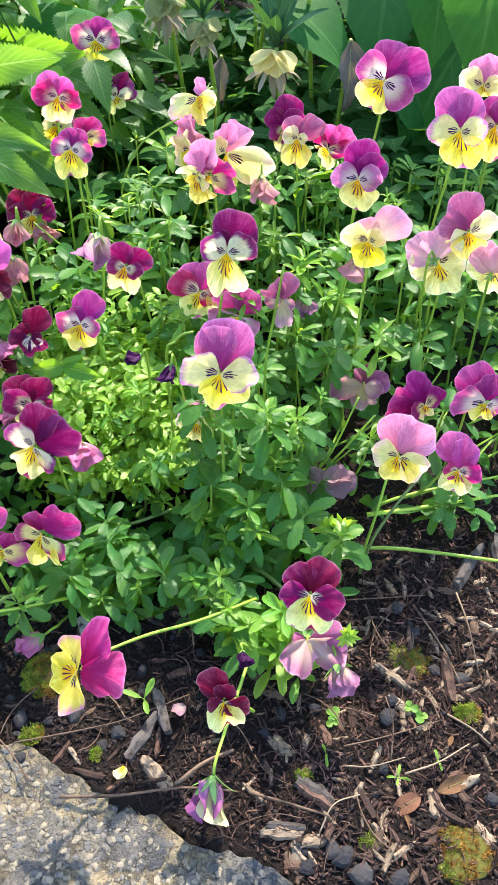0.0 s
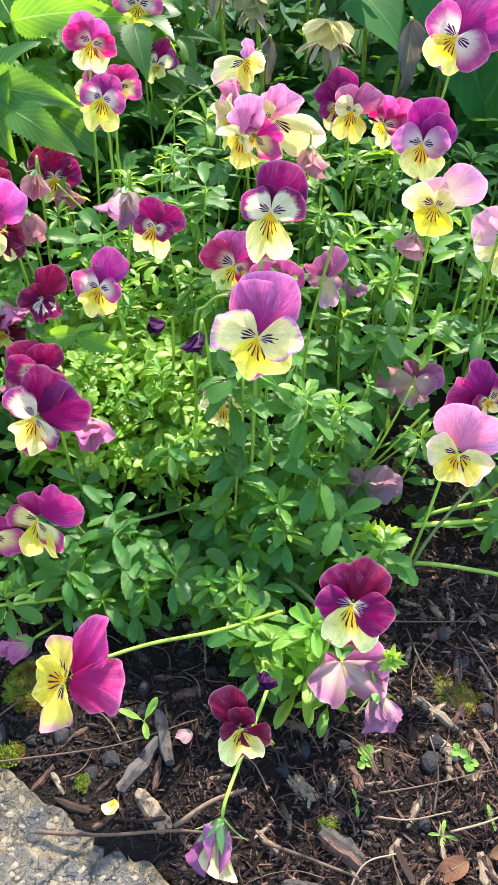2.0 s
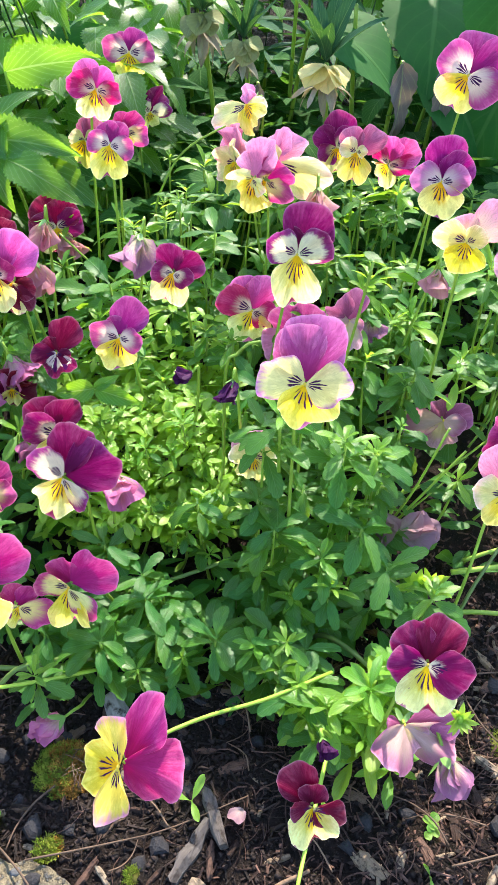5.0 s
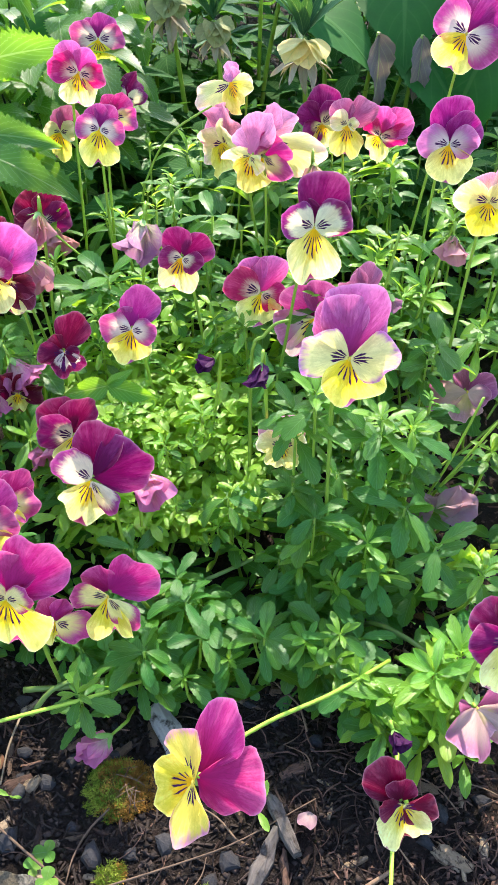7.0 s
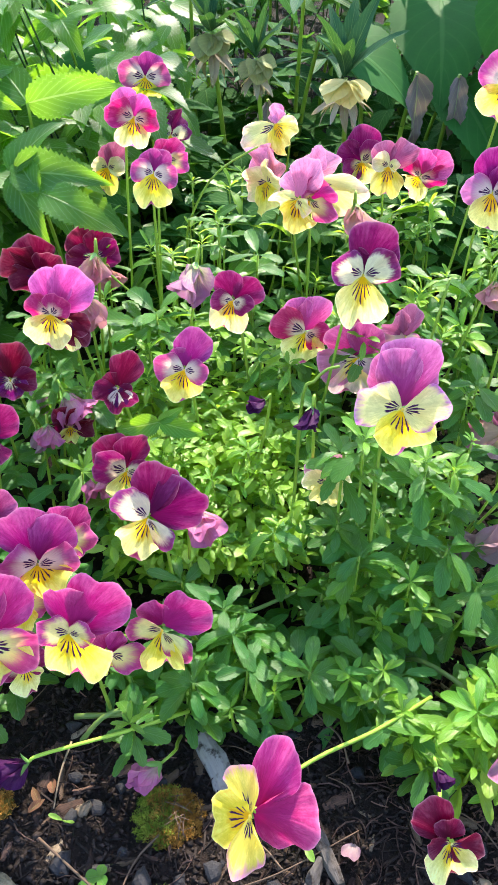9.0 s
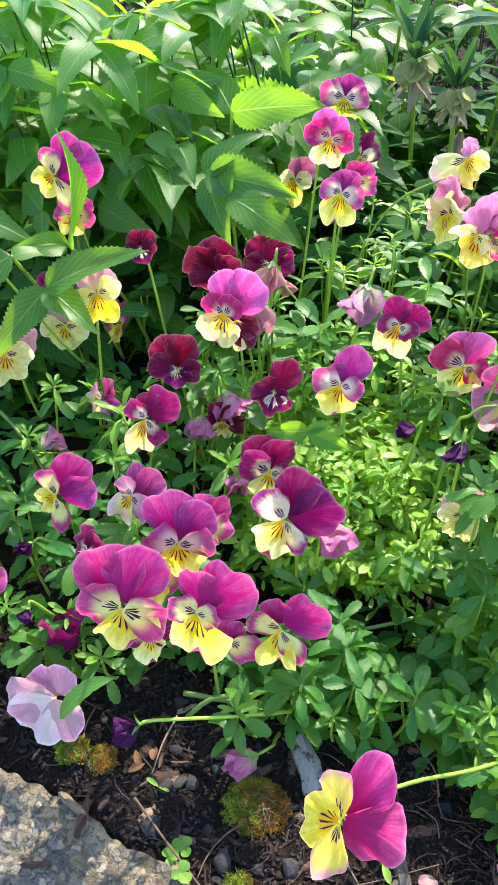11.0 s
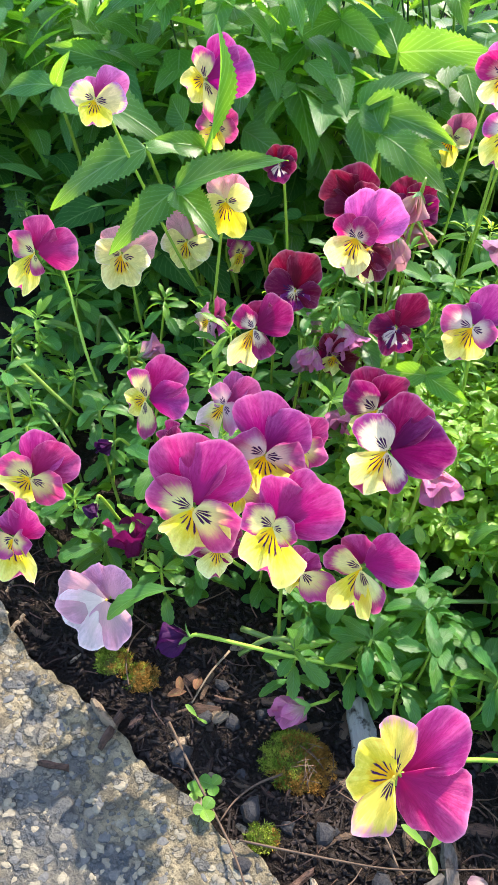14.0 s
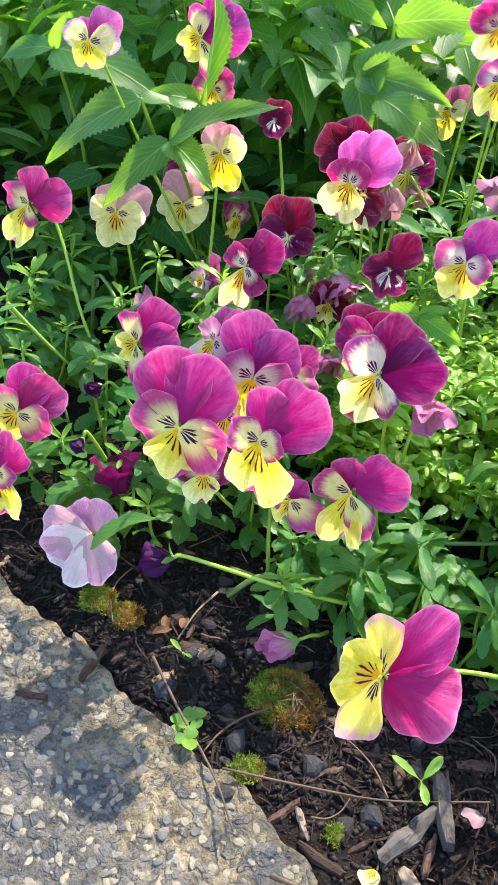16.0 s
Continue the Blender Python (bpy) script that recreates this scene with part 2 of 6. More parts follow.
def leaf_material(name, dark, light, through_col, rough=0.36, veins=8.0, spread=0.5, spec=0.5, through=0.36, relief=0.0009, pale=0.3):
    """A leaf: green with a paler midrib, side veins in relief, small blotches, and light that comes through."""
    m = Nodes(name)
    u, v = m.uv()
    side = m.math("ABSOLUTE", m.math("SUBTRACT", u, 0.5))
    rib = m.step(side, 0.035, 0.012)
    slant = m.math("SUBTRACT", m.math("MULTIPLY", v, veins), m.math("MULTIPLY", side, veins * 0.75))
    vein = m.step(m.math("ABSOLUTE", m.math("SUBTRACT", m.math("FRACT", slant), 0.5)), 0.10, 0.0)
    own = m.math("FRACT", m.math("ADD", m.rand(), m.island()))
    face = m.vec(u, m.math("MULTIPLY", v, 2.2), m.math("MULTIPLY", own, 40.0))
    big, fine = m.noise(2.6, 3.0, face), m.noise(24.0, 4.0, face, 0.65)
    pick = m.math("ADD", m.math("MULTIPLY", own, spread), m.math("MULTIPLY", big, 1.0 - spread), True)
    col = m.mix(pick, dark, light)
    col = m.mix(m.math("MULTIPLY", m.math("MAXIMUM", rib, m.math("MULTIPLY", vein, 0.35)), pale), col, (0.20, 0.36, 0.10))
    col = m.hsv(col, m.math("ADD", 0.485, m.math("MULTIPLY", m.rand(), 0.03)), 1.0, m.math("ADD", 0.78, m.math("MULTIPLY", fine, 0.44)))
    pillow = m.step(m.math("ABSOLUTE", m.math("SUBTRACT", m.math("FRACT", slant), 0.5)), 0.5, 0.12)
    tr_dark = (through_col[0] * 0.62, through_col[1] * 0.66, through_col[2] * 0.6)
    through_col = m.mix(m.math("ADD", m.math("MULTIPLY", pillow, 0.25), m.math("MULTIPLY", big, 0.9), True), tr_dark, through_col)
    tr = m.mix(m.math("MULTIPLY", m.math("MAXIMUM", rib, m.math("MULTIPLY", vein, 0.7)), pale), through_col, (0.66, 0.86, 0.26))
    height = m.math("ADD", m.math("MULTIPLY", fine, 0.03), m.math("ADD", m.math("MULTIPLY", m.math("MAXIMUM", rib, m.math("MULTIPLY", vein, 0.07)), -0.55), m.math("ADD", m.math("MULTIPLY", big, 0.5), m.math("MULTIPLY", pillow, 0.03))))
    return m.finish(col, m.math("ADD", rough, m.math("ADD", m.math("MULTIPLY", big, 0.14), m.math("MULTIPLY", m.rand(), 0.16))), spec, m.bump(height, 0.75, relief), through, tr)


M_LEAF = leaf_material("viola_leaf_green", (0.018, 0.088, 0.020), (0.064, 0.200, 0.030), (0.38, 0.66, 0.030), 0.30, through=0.38, spec=0.32, pale=0.28)
# young leaf green, brightened to carry the sunlight of the lime patch
M_YOUNG = leaf_material("viola_young_sunlit_green", (0.140, 0.315, 0.036), (0.290, 0.480, 0.060), (0.58, 0.84, 0.050), 0.26, through=0.50, spec=0.5)
M_FRESH = leaf_material("viola_shoot_green", (0.072, 0.215, 0.026), (0.185, 0.370, 0.042), (0.48, 0.76, 0.040), 0.26, through=0.46, spec=0.42, pale=0.42)
M_ELDER = leaf_material("serrated_leaf_green", (0.016, 0.085, 0.020), (0.060, 0.195, 0.024), (0.38, 0.74, 0.025), 0.34, 9.0, through=0.50, spread=0.7, relief=0.0010, spec=0.46, pale=0.60)
M_HELLE = leaf_material("hellebore_leaf_green", (0.016, 0.062, 0.028), (0.038, 0.110, 0.046), (0.08, 0.22, 0.03), 0.50, 8.0, through=0.22, spec=0.10)
M_BACT = leaf_material("hellebore_petal", (0.74, 0.62, 0.22), (0.86, 0.74, 0.34), (0.88, 0.74, 0.20), 0.5, 6.0, through=0.45)
M_BRACT = leaf_material("hellebore_dry_bract", (0.20, 0.17, 0.10), (0.42, 0.36, 0.24), (0.34, 0.28, 0.14), 0.6, 6.0, through=0.25)
M_DULL = leaf_material("hellebore_green_petal", (0.14, 0.17, 0.06), (0.34, 0.32, 0.10), (0.34, 0.34, 0.08), 0.5, 6.0, through=0.3)
M_DEAD = leaf_material("withered_leaf", (0.10, 0.085, 0.080), (0.24, 0.21, 0.20), (0.16, 0.12, 0.09), 0.7, 6.0, through=0.25, spec=0.2)


def stem_material(name, a, b):
    m = Nodes(name)
    col = m.mix(m.noise(60.0, 3.0, m.coord()), a, b)
    col = m.hsv(col, 0.5, 1.0, m.math("ADD", 0.75, m.math("MULTIPLY", m.rand(), 0.5)))
    return m.finish(col, 0.42, 0.4, m.bump(m.noise(700.0, 2.0, m.coord()), 0.2, 0.0004), 0.18)


M_DRY = leaf_material("dry_brown_leaf", (0.080, 0.036, 0.020), (0.20, 0.095, 0.048), (0.20, 0.08, 0.03), 0.6, 6.0, through=0.2, spec=0.25)
M_BIG = leaf_material("broad_dark_leaf", (0.012, 0.075, 0.014), (0.030, 0.135, 0.020), (0.10, 0.34, 0.02), 0.48, 7.0, through=0.16, spec=0.12, pale=0.10)
M_STEM = stem_material("green_stem", (0.19, 0.34, 0.030), (0.33, 0.47, 0.065))
M_RUNNER = stem_material("olive_green_runner", (0.075, 0.150, 0.030), (0.19, 0.27, 0.07))
M_STALK = stem_material("dark_green_stalk", (0.020, 0.065, 0.014), (0.05, 0.12, 0.026))
M_SEPAL = stem_material("green_sepal", (0.10, 0.24, 0.05), (0.22, 0.36, 0.10))
M_EYE = stem_material("flower_eye", (0.75, 0.45, 0.02), (0.70, 0.62, 0.10))


def soil_material():
    m = Nodes("damp_bark_soil")
    c = m.coord()
    big, mid, fine = m.noise(9.0, 4.0, c), m.noise(120.0, 5.0, c, 0.65), m.noise(900.0, 4.0, c, 0.7)
    col = m.mix(m.step(mid, 0.30, 0.72), (0.009, 0.008, 0.007), (0.028, 0.018, 0.015))
    col = m.mix(m.step(fine, 0.55, 0.80), col, (0.10, 0.065, 0.05))
    col = m.mix(m.math("MULTIPLY", big, 0.35), col, (0.030, 0.020, 0.016))
    h = m.math("ADD", m.math("MULTIPLY", mid, 1.0), m.math("MULTIPLY", fine, 0.5))
    return m.finish(col, 0.85, 0.15, m.bump(h, 1.0, 0.010))


def chip_material(name, dark, light, stretch=(1, 1, 1), unit=1.0):
    """Wood or stone; unit: how many metres one unit of its meshes stands for."""
    m = Nodes(name)
    mp = m.t.nodes.new("ShaderNodeMapping")
    mp.inputs["Scale"].default_value = stretch
    m.link(m.coord(), mp.inputs[0])
    grain, blot = m.noise(260.0 * unit, 4.0, mp.outputs[0], 0.65), m.noise(60.0 * unit, 3.0, m.coord())
    pick = m.math("ADD", m.math("MULTIPLY", m.math("ADD", m.rand(), m.island()), 0.42), m.math("MULTIPLY", m.math("SUBTRACT", grain, 0.5), 0.7), True)
    col = m.mix(m.math("POWER", pick, 2.3), dark, light)
    col = m.mix(m.step(blot, 0.5, 0.75), col, (0.028, 0.020, 0.016))
    return m.finish(col, 0.8, 0.18, m.bump(grain, 0.8, 0.0012))


M_SOIL = soil_material()
M_BITS = chip_material("bark_bits", (0.004, 0.003, 0.003), (0.34, 0.19, 0.14))
M_CRUMBS = chip_material("dark_compost_crumbs", (0.003, 0.003, 0.003), (0.075, 0.052, 0.044))
M_CHIP = chip_material("weathered_wood_chip", (0.014, 0.009, 0.008), (0.30, 0.17, 0.12), (1.0, 0.12, 1.0), 0.12)
M_TWIG = chip_material("dry_twig", (0.10, 0.065, 0.045), (0.30, 0.20, 0.13), (1, 0.2, 1))
M_STRAW = chip_material("pale_dry_wood", (0.16, 0.115, 0.075), (0.50, 0.40, 0.28), (1.0, 0.12, 1.0), 0.12)
M_PALEBARK = chip_material("pale_grey_wood", (0.24, 0.22, 0.20), (0.56, 0.51, 0.45), (1.0, 0.12, 1.0), 0.12)
M_STONE = chip_material("grey_stone", (0.016, 0.017, 0.021), (0.085, 0.076, 0.072), unit=0.012)
M_BARKLUMP = chip_material("grey_bark_piece", (0.045, 0.040, 0.038), (0.19, 0.165, 0.15), (1.0, 0.15, 1.0), 0.12)


def kerb_material():
    """Weathered concrete: stones of mixed sizes worn level with a gritty, pitted mortar, with dark bluish patches that
    paint in shade.
    """
    m = Nodes("exposed_aggregate_concrete")
    c = m.coord()
    wob = m.t.nodes.new("ShaderNodeVectorMath")
    wob.operation = "MULTIPLY_ADD"
    bend_noise = m.t.nodes.new("ShaderNodeTexNoise")
    bend_noise.inputs["Scale"].default_value, bend_noise.inputs["Detail"].default_value = 130.0, 4.0
    m.link(c, bend_noise.inputs["Vector"])
    m.link(bend_noise.outputs["Color"], wob.inputs[0])
    wob.inputs[1].default_value = (0.011, 0.011, 0.011)
    m.link(c, wob.inputs[2])
    w = wob.outputs[0]
    big, mid = m.noise(11.0, 5.0, c, 0.6), m.noise(85.0, 6.0, c, 0.7)
    grit, fine = m.noise(420.0, 4.0, c, 0.75), m.noise(1500.0, 3.0, c, 0.7)
    col = m.mix(m.step(mid, 0.32, 0.68), (0.150, 0.120, 0.074), (0.41, 0.335, 0.205))
    height = m.math("ADD", m.math("MULTIPLY", mid, 1.1), m.math("ADD", m.math("MULTIPLY", grit, 0.7), m.math("MULTIPLY", fine, 0.25)))
    for scale, share, size in ((30.0, 0.52, 0.62), (60.0, 0.48, 0.54), (120.0, 0.50, 0.46), (260.0, 0.45, 0.42)):
        tone = m.t.nodes.new("ShaderNodeSeparateColor")
        m.link(m.voronoi(scale, "Color", w), tone.inputs[0])
        d = m.math("ADD", m.voronoi(scale, "Distance", w), m.math("MULTIPLY", m.math("SUBTRACT", grit, 0.5), 0.30))
        there = m.step(tone.outputs[1], share, share + 0.04)
        stone = m.math("MULTIPLY", m.step(d, size, size - 0.08), there)
        joint = m.math("MULTIPLY", m.math("SUBTRACT", m.step(d, size + 0.12, size + 0.02), m.step(d, size, size - 0.08)), there)
        shade = m.mix(tone.outputs[0], (0.085, 0.095, 0.108), (0.30, 0.265, 0.200))
        shade = m.hsv(shade, 0.5, 1.0, m.math("ADD", 0.70, m.math("MULTIPLY", mid, 0.6)))
        col = m.mix(m.math("MULTIPLY", stone, 0.80), col, shade)
        col = m.mix(m.math("MULTIPLY", joint, 0.55), col, (0.050, 0.046, 0.038))
        height = m.math("ADD", height, m.math("MULTIPLY", stone, 0.40))
    col = m.mix(m.math("MULTIPLY", m.step(grit, 0.46, 0.30), 0.7), col, (0.040, 0.042, 0.043))
    # bluish shade painted into the colour in broad noise patches
    col = m.mix(m.math("MULTIPLY", m.step(big, 0.48, 0.62), 0.55), col, (0.060, 0.076, 0.098))
    col = m.hsv(col, 0.5, 1.0, m.math("ADD", 0.48, m.math("MULTIPLY", fine, 0.70)))
    return m.finish(col, 0.85, 0.25, m.bump(height, 1.0, 0.005))


def pebble_material():
    m = Nodes("aggregate_pebble")
    c = m.coord()
    r = m.rand()
    col = m.mix(m.step(r, 0.30, 0.40), (0.105, 0.103, 0.098), (0.19, 0.166, 0.120))
    col = m.mix(m.step(r, 0.84, 0.90), col, (0.215, 0.185, 0.128))
    col = m.hsv(col, 0.5, 1.0, m.math("ADD", 0.65, m.math("MULTIPLY", m.noise(1.6, 4.0, c), 0.7)))
    return m.finish(col, 0.8, 0.25, m.bump(m.noise(3.0, 3.0, c), 0.6, 0.0006))


def aggregate_material():
    """The many small stones worn out of the slab: grey, bluish and buff."""
    m = Nodes("mixed_small_aggregate")
    c, r = m.coord(), m.island()
    col = m.mix(m.step(r, 0.25, 0.40), (0.090, 0.088, 0.083), (0.160, 0.140, 0.102))
    col = m.mix(m.step(r, 0.52, 0.66), col, (0.20, 0.175, 0.124))
    col = m.mix(m.step(r, 0.88, 0.94), col, (0.22, 0.190, 0.132))
    col = m.hsv(col, 0.5, 1.0, m.math("ADD", 0.55, m.math("MULTIPLY", m.noise(500.0, 4.0, c, 0.7), 0.9)))
    return m.finish(col, 0.75, 0.3, m.bump(m.noise(900.0, 3.0, c), 0.7, 0.001))


M_KERB, M_PEBBLE, M_GRIT = kerb_material(), pebble_material(), aggregate_material()


def moss_material(name, a, b):
    m = Nodes(name)
    col = m.mix(m.step(m.noise(130.0, 4.0, m.coord()), 0.35, 0.66), a, b)
    col = m.hsv(col, 0.5, 1.0, m.math("ADD", 0.6, m.math("MULTIPLY", m.island(), 0.8)))
    return m.finish(col, 0.8, 0.2, None, 0.3)


M_MOSS = moss_material("green_moss", (0.12, 0.20, 0.018), (0.32, 0.37, 0.05))
M_MOSSBED = moss_material("dark_moss_bed", (0.060, 0.075, 0.012), (0.150, 0.130, 0.028))
M_MOSSDRY = moss_material("rusty_moss", (0.20, 0.105, 0.018), (0.42, 0.23, 0.05))
M_FAR = leaf_material("far_foliage_green", (0.016, 0.062, 0.016), (0.050, 0.135, 0.026), (0.12, 0.30, 0.025), 0.55, spec=0.12)

# ---- mesh helpers ----
def mesh_of(name, verts, faces, uvs=None, smooth=True):
    me = bpy.data.meshes.new(name)
    me.from_pydata([tuple(v) for v in verts], [], faces)
    if smooth:
        me.polygons.foreach_set("use_smooth", [True] * len(me.polygons))
    if uvs is not None:
        layer = me.uv_layers.new(name="UVMap")
        loops = np.empty(len(me.loops), dtype=np.int32)
        me.loops.foreach_get("vertex_index", loops)
        layer.data.foreach_set("uv", np.asarray(uvs, dtype=np.float32)[loops].ravel())
    me.update()
    return me


def part(name, me, material, parent=None, label="", m=None):
    """Links one mesh object, under its thing where a parent is given."""
    if material is not None and not me.materials:
        me.materials.append(material)
    ob = new(name, me)
    if parent is not None:
        ob.parent = parent
    if m is not None:
        ob.matrix_basis = m
    if label:
        ob["label"] = label
    return ob


def thing(name, at, label, category, group="", kind=""):
    ob = new(name)
    ob.empty_display_size = 0.01
    ob.location = at
    return tagged(ob, label, category, group, kind)


def grid_faces(nu, nv):
    """Quads of a grid whose vertex (i, j) is i * nv + j."""
    return [(i * nv + j, (i + 1) * nv + j, (i + 1) * nv + j + 1, i * nv + j + 1) for i in range(nu - 1) for j in range(nv - 1)]


def bend(points, n):
    """A smooth line of n points through the control points (Catmull-Rom)."""
    p = [Vector(q) for q in points]
    p = [2 * p[0] - p[1]] + p + [2 * p[-1] - p[-2]]
    out = []
    for k in range(n):
        s = k / (n - 1) * (len(p) - 3)
        i = min(int(s), len(p) - 4)
        t = s - i
        a, b, c, d = p[i:i + 4]
        out.append(0.5 * ((2 * b) + (c - a) * t + (2 * a - 5 * b + 4 * c - d) * t * t + (3 * b - a - 3 * c + d) * t ** 3))
    return out


def tube(points, r0, r1, sides=6, n=None):
    """A tapered round stem along the points."""
    line = bend(points, n) if n else [Vector(q) for q in points]
    verts, faces = [], []
    side = Vector((1, 0.13, 0.07))
    for k, p in enumerate(line):
        d = (line[min(k + 1, len(line) - 1)] - line[max(k - 1, 0)]).normalized()
        a = (side - d * side.dot(d)).normalized()
        side, b = a, d.cross(a)
        r = r0 + (r1 - r0) * k / (len(line) - 1)
        for i in range(sides):
            w = 2 * math.pi * i / sides
            verts.append(p + (a * math.cos(w) + b * math.sin(w)) * r)
    for k in range(len(line) - 1):
        for i in range(sides):
            j = (i + 1) % sides
            faces.append((k * sides + i, k * sides + j, (k + 1) * sides + j, (k + 1) * sides + i))
    faces.append(tuple(range(sides))[::-1])
    faces.append(tuple(range((len(line) - 1) * sides, len(line) * sides)))
    return verts, faces


def blade(length, width, profile, teeth, tooth, fold, droop, twist, rnd, n=18, across=3, wave=0.0, sharp=True):
    """A leaf blade along +y with its face to +z: profile gives the half width along it, teeth and tooth its toothed rim."""
    verts, uvs = [], []
    w = 2 * across + 1
    ph = rnd.uniform(0, 6)
    for i in range(n + 1):
        t = i / n
        half = width * 0.5 * profile(t)
        y, z0 = length * t, 0.0
        ang = -droop * t
        yy, zz = length * (math.sin(droop * t) / droop if abs(droop) > 1e-4 else t), -length * ((1 - math.cos(droop * t)) / droop if abs(droop) > 1e-4 else 0)
        for k in range(w):
            s = (k - across) / across
            x = s * half
            yo = 0.0
            if abs(s) == 1:
                saw = (t * teeth) % 1.0
                if sharp:
                    x *= 1.0 + tooth * (0.5 - saw) * 2 if teeth else 1.0
                    yo = tooth * 0.5 * length / max(teeth, 1) * (0.5 - saw)
                else:
                    x *= 1.0 + tooth * (2.0 * abs(math.sin(math.pi * (t - 0.25) * teeth)) - 1.2) * (1.0 if t > 0.25 else 0.0)
            lift = abs(x) * math.tan(fold) + wave * length * math.sin(ph + 9 * t + (2 if s > 0 else 0)) * s * s
            px = x * math.cos(twist * t)
            pz = zz + lift + x * math.sin(twist * t)
            verts.append((px, yy + yo, pz))
            uvs.append((0.5 + 0.5 * s, t))
    return verts, grid_faces(n + 1, w), uvs


def oblong(t):
    """Half width of a viola leaf: a narrow stalk that widens to a blunt blade."""
    s = max(0.0, (t - 0.14) / 0.86)
    return 0.12 + 0.88 * max(0.0, math.sin(math.pi * s ** 1.3)) ** 0.5 if t > 0.14 else 0.12


def ovate(t):
    """Half width of a pointed egg-shaped leaflet."""
    return max(0.004, (math.sin(math.pi * t ** 0.62) ** 0.9) * (1.06 - 0.30 * t))


def lance(t):
    return max(0.01, math.sin(math.pi * t ** 0.8) ** 0.8)


rnd = random.Random(11)
VIOLA_LEAVES = [mesh_of("viola_leaf", *blade(1.0, rnd.uniform(0.30, 0.46), oblong, 6.6, 0.105, radians(rnd.uniform(6, 24)), rnd.uniform(0.1, 1.1), rnd.uniform(-0.3, 0.3), rnd, 32, 2, 0.014, False)) for _ in range(10)]
YOUNG_LEAVES = [mesh_of("young_viola_leaf", *blade(1.0, rnd.uniform(0.24, 0.34), oblong, 4, 0.06, radians(rnd.uniform(12, 30)), rnd.uniform(0.1, 0.9), rnd.uniform(-0.3, 0.3), rnd, 10, 2, 0.012, False)) for _ in range(6)]
ELDER_LEAVES = [mesh_of("serrated_leaflet", *blade(1.0, rnd.uniform(0.38, 0.48), ovate, 21, 0.13, radians(rnd.uniform(5, 20)), rnd.uniform(0.3, 1.1), rnd.uniform(-0.25, 0.25), rnd, 63, 2, 0.022)) for _ in range(9)]


def tuft_mesh(rnd, count, lift):
    """A shoot's tip: small narrow leaves round it, the inner ones more upright."""
    verts, faces, uvs = [], [], []
    for i in range(count):
        s = i / count
        ln = 1.0 - 0.55 * s + rnd.uniform(-0.12, 0.12)
        v, f, uv = blade(ln, ln * rnd.uniform(0.20, 0.32), oblong, 3.4, 0.08, radians(rnd.uniform(14, 32)), rnd.uniform(0.2, 1.0), rnd.uniform(-0.3, 0.3), rnd, 9, 1, 0.01, False)
        m = Euler((0, 0, 2.4 * i + rnd.uniform(-0.3, 0.3))).to_matrix() @ Euler((radians(lift + 55 * s + rnd.uniform(-12, 12)), 0, 0)).to_matrix()
        b = len(verts)
        verts += [m @ Vector(p) + Vector((0, 0, 0.25 * s)) for p in v]
        faces += [tuple(b + k for k in q) for q in f]
        uvs += uv
    return mesh_of("leaf_tuft", verts, faces, uvs)


TUFTS = [tuft_mesh(rnd, 8, 12) for _ in range(5)]
for me in TUFTS:
    me.materials.append(M_FRESH)
for me in VIOLA_LEAVES:
    me.materials.append(M_LEAF)
for me in YOUNG_LEAVES:
    me.materials.append(M_YOUNG)
for me in ELDER_LEAVES:
    me.materials.append(M_ELDER)


def aim(at, az, el, tilt=0.0, size=1.0):
    """The pose of a leaf at a point: az degrees from +x, el degrees above level, tilt about its own length."""
    return Matrix.Translation(at) @ Euler((0, 0, radians(az - 90))).to_matrix().to_4x4() @ Euler((radians(el), 0, 0)).to_matrix().to_4x4() @ Euler((0, radians(tilt), 0)).to_matrix().to_4x4() @ Matrix.Scale(size, 4)


# ---- ground and kerb ----
def kerb_line(x):
    """The edge of the paving slab: y for an x."""
    return 0.137 - 0.428 * x + 0.010 * noise.noise((x * 9, 3.3, 0)) + 0.007 * noise.noise((x * 36, 1.3, 0)) + 0.0035 * noise.noise((x * 130, 5.3, 0))


def ground_height(x, y):
    h = 0.010 * noise.noise((x * 7, y * 7, 0.4)) + 0.006 * noise.noise((x * 26, y * 26, 1.7)) + 0.0035 * noise.noise((x * 80, y * 80, 4.1))
    return h + 0.02 * min(1.0, max(0.0, (y - 0.45) / 0.5))


def axis(fine0, fine1, step, far):
    """Coordinates close together where the camera looks and ever wider towards the horizon."""
    mid = list(np.arange(fine0, fine1, step))
    out, d, a, b = [], step, fine0, fine1
    left, right = [], []
    while b < far:
        d *= 1.5
        a, b = a - d, b + d
        left.append(a)
        right.append(b)
    return left[::-1] + mid + right


def build_ground():
    xs, ys = axis(-0.5, 0.35, 0.006, 400.0), axis(0.08, 0.75, 0.006, 400.0)
    verts = []
    for x in xs:
        for y in ys:
            fade = 1.0 if abs(x) < 2 and -1 < y < 3 else 0.0
            z = ground_height(x, y) if fade else 0.0
            if abs(x) < 3 and y < kerb_line(x) - 0.006:
                z -= 0.03
            verts.append((x, y, z))
    ob = part("ground", mesh_of("ground", verts, grid_faces(len(xs), len(ys))), M_SOIL)
    tagged(ob, "dark damp garden soil under shredded bark mulch", "ground", kind="structure")


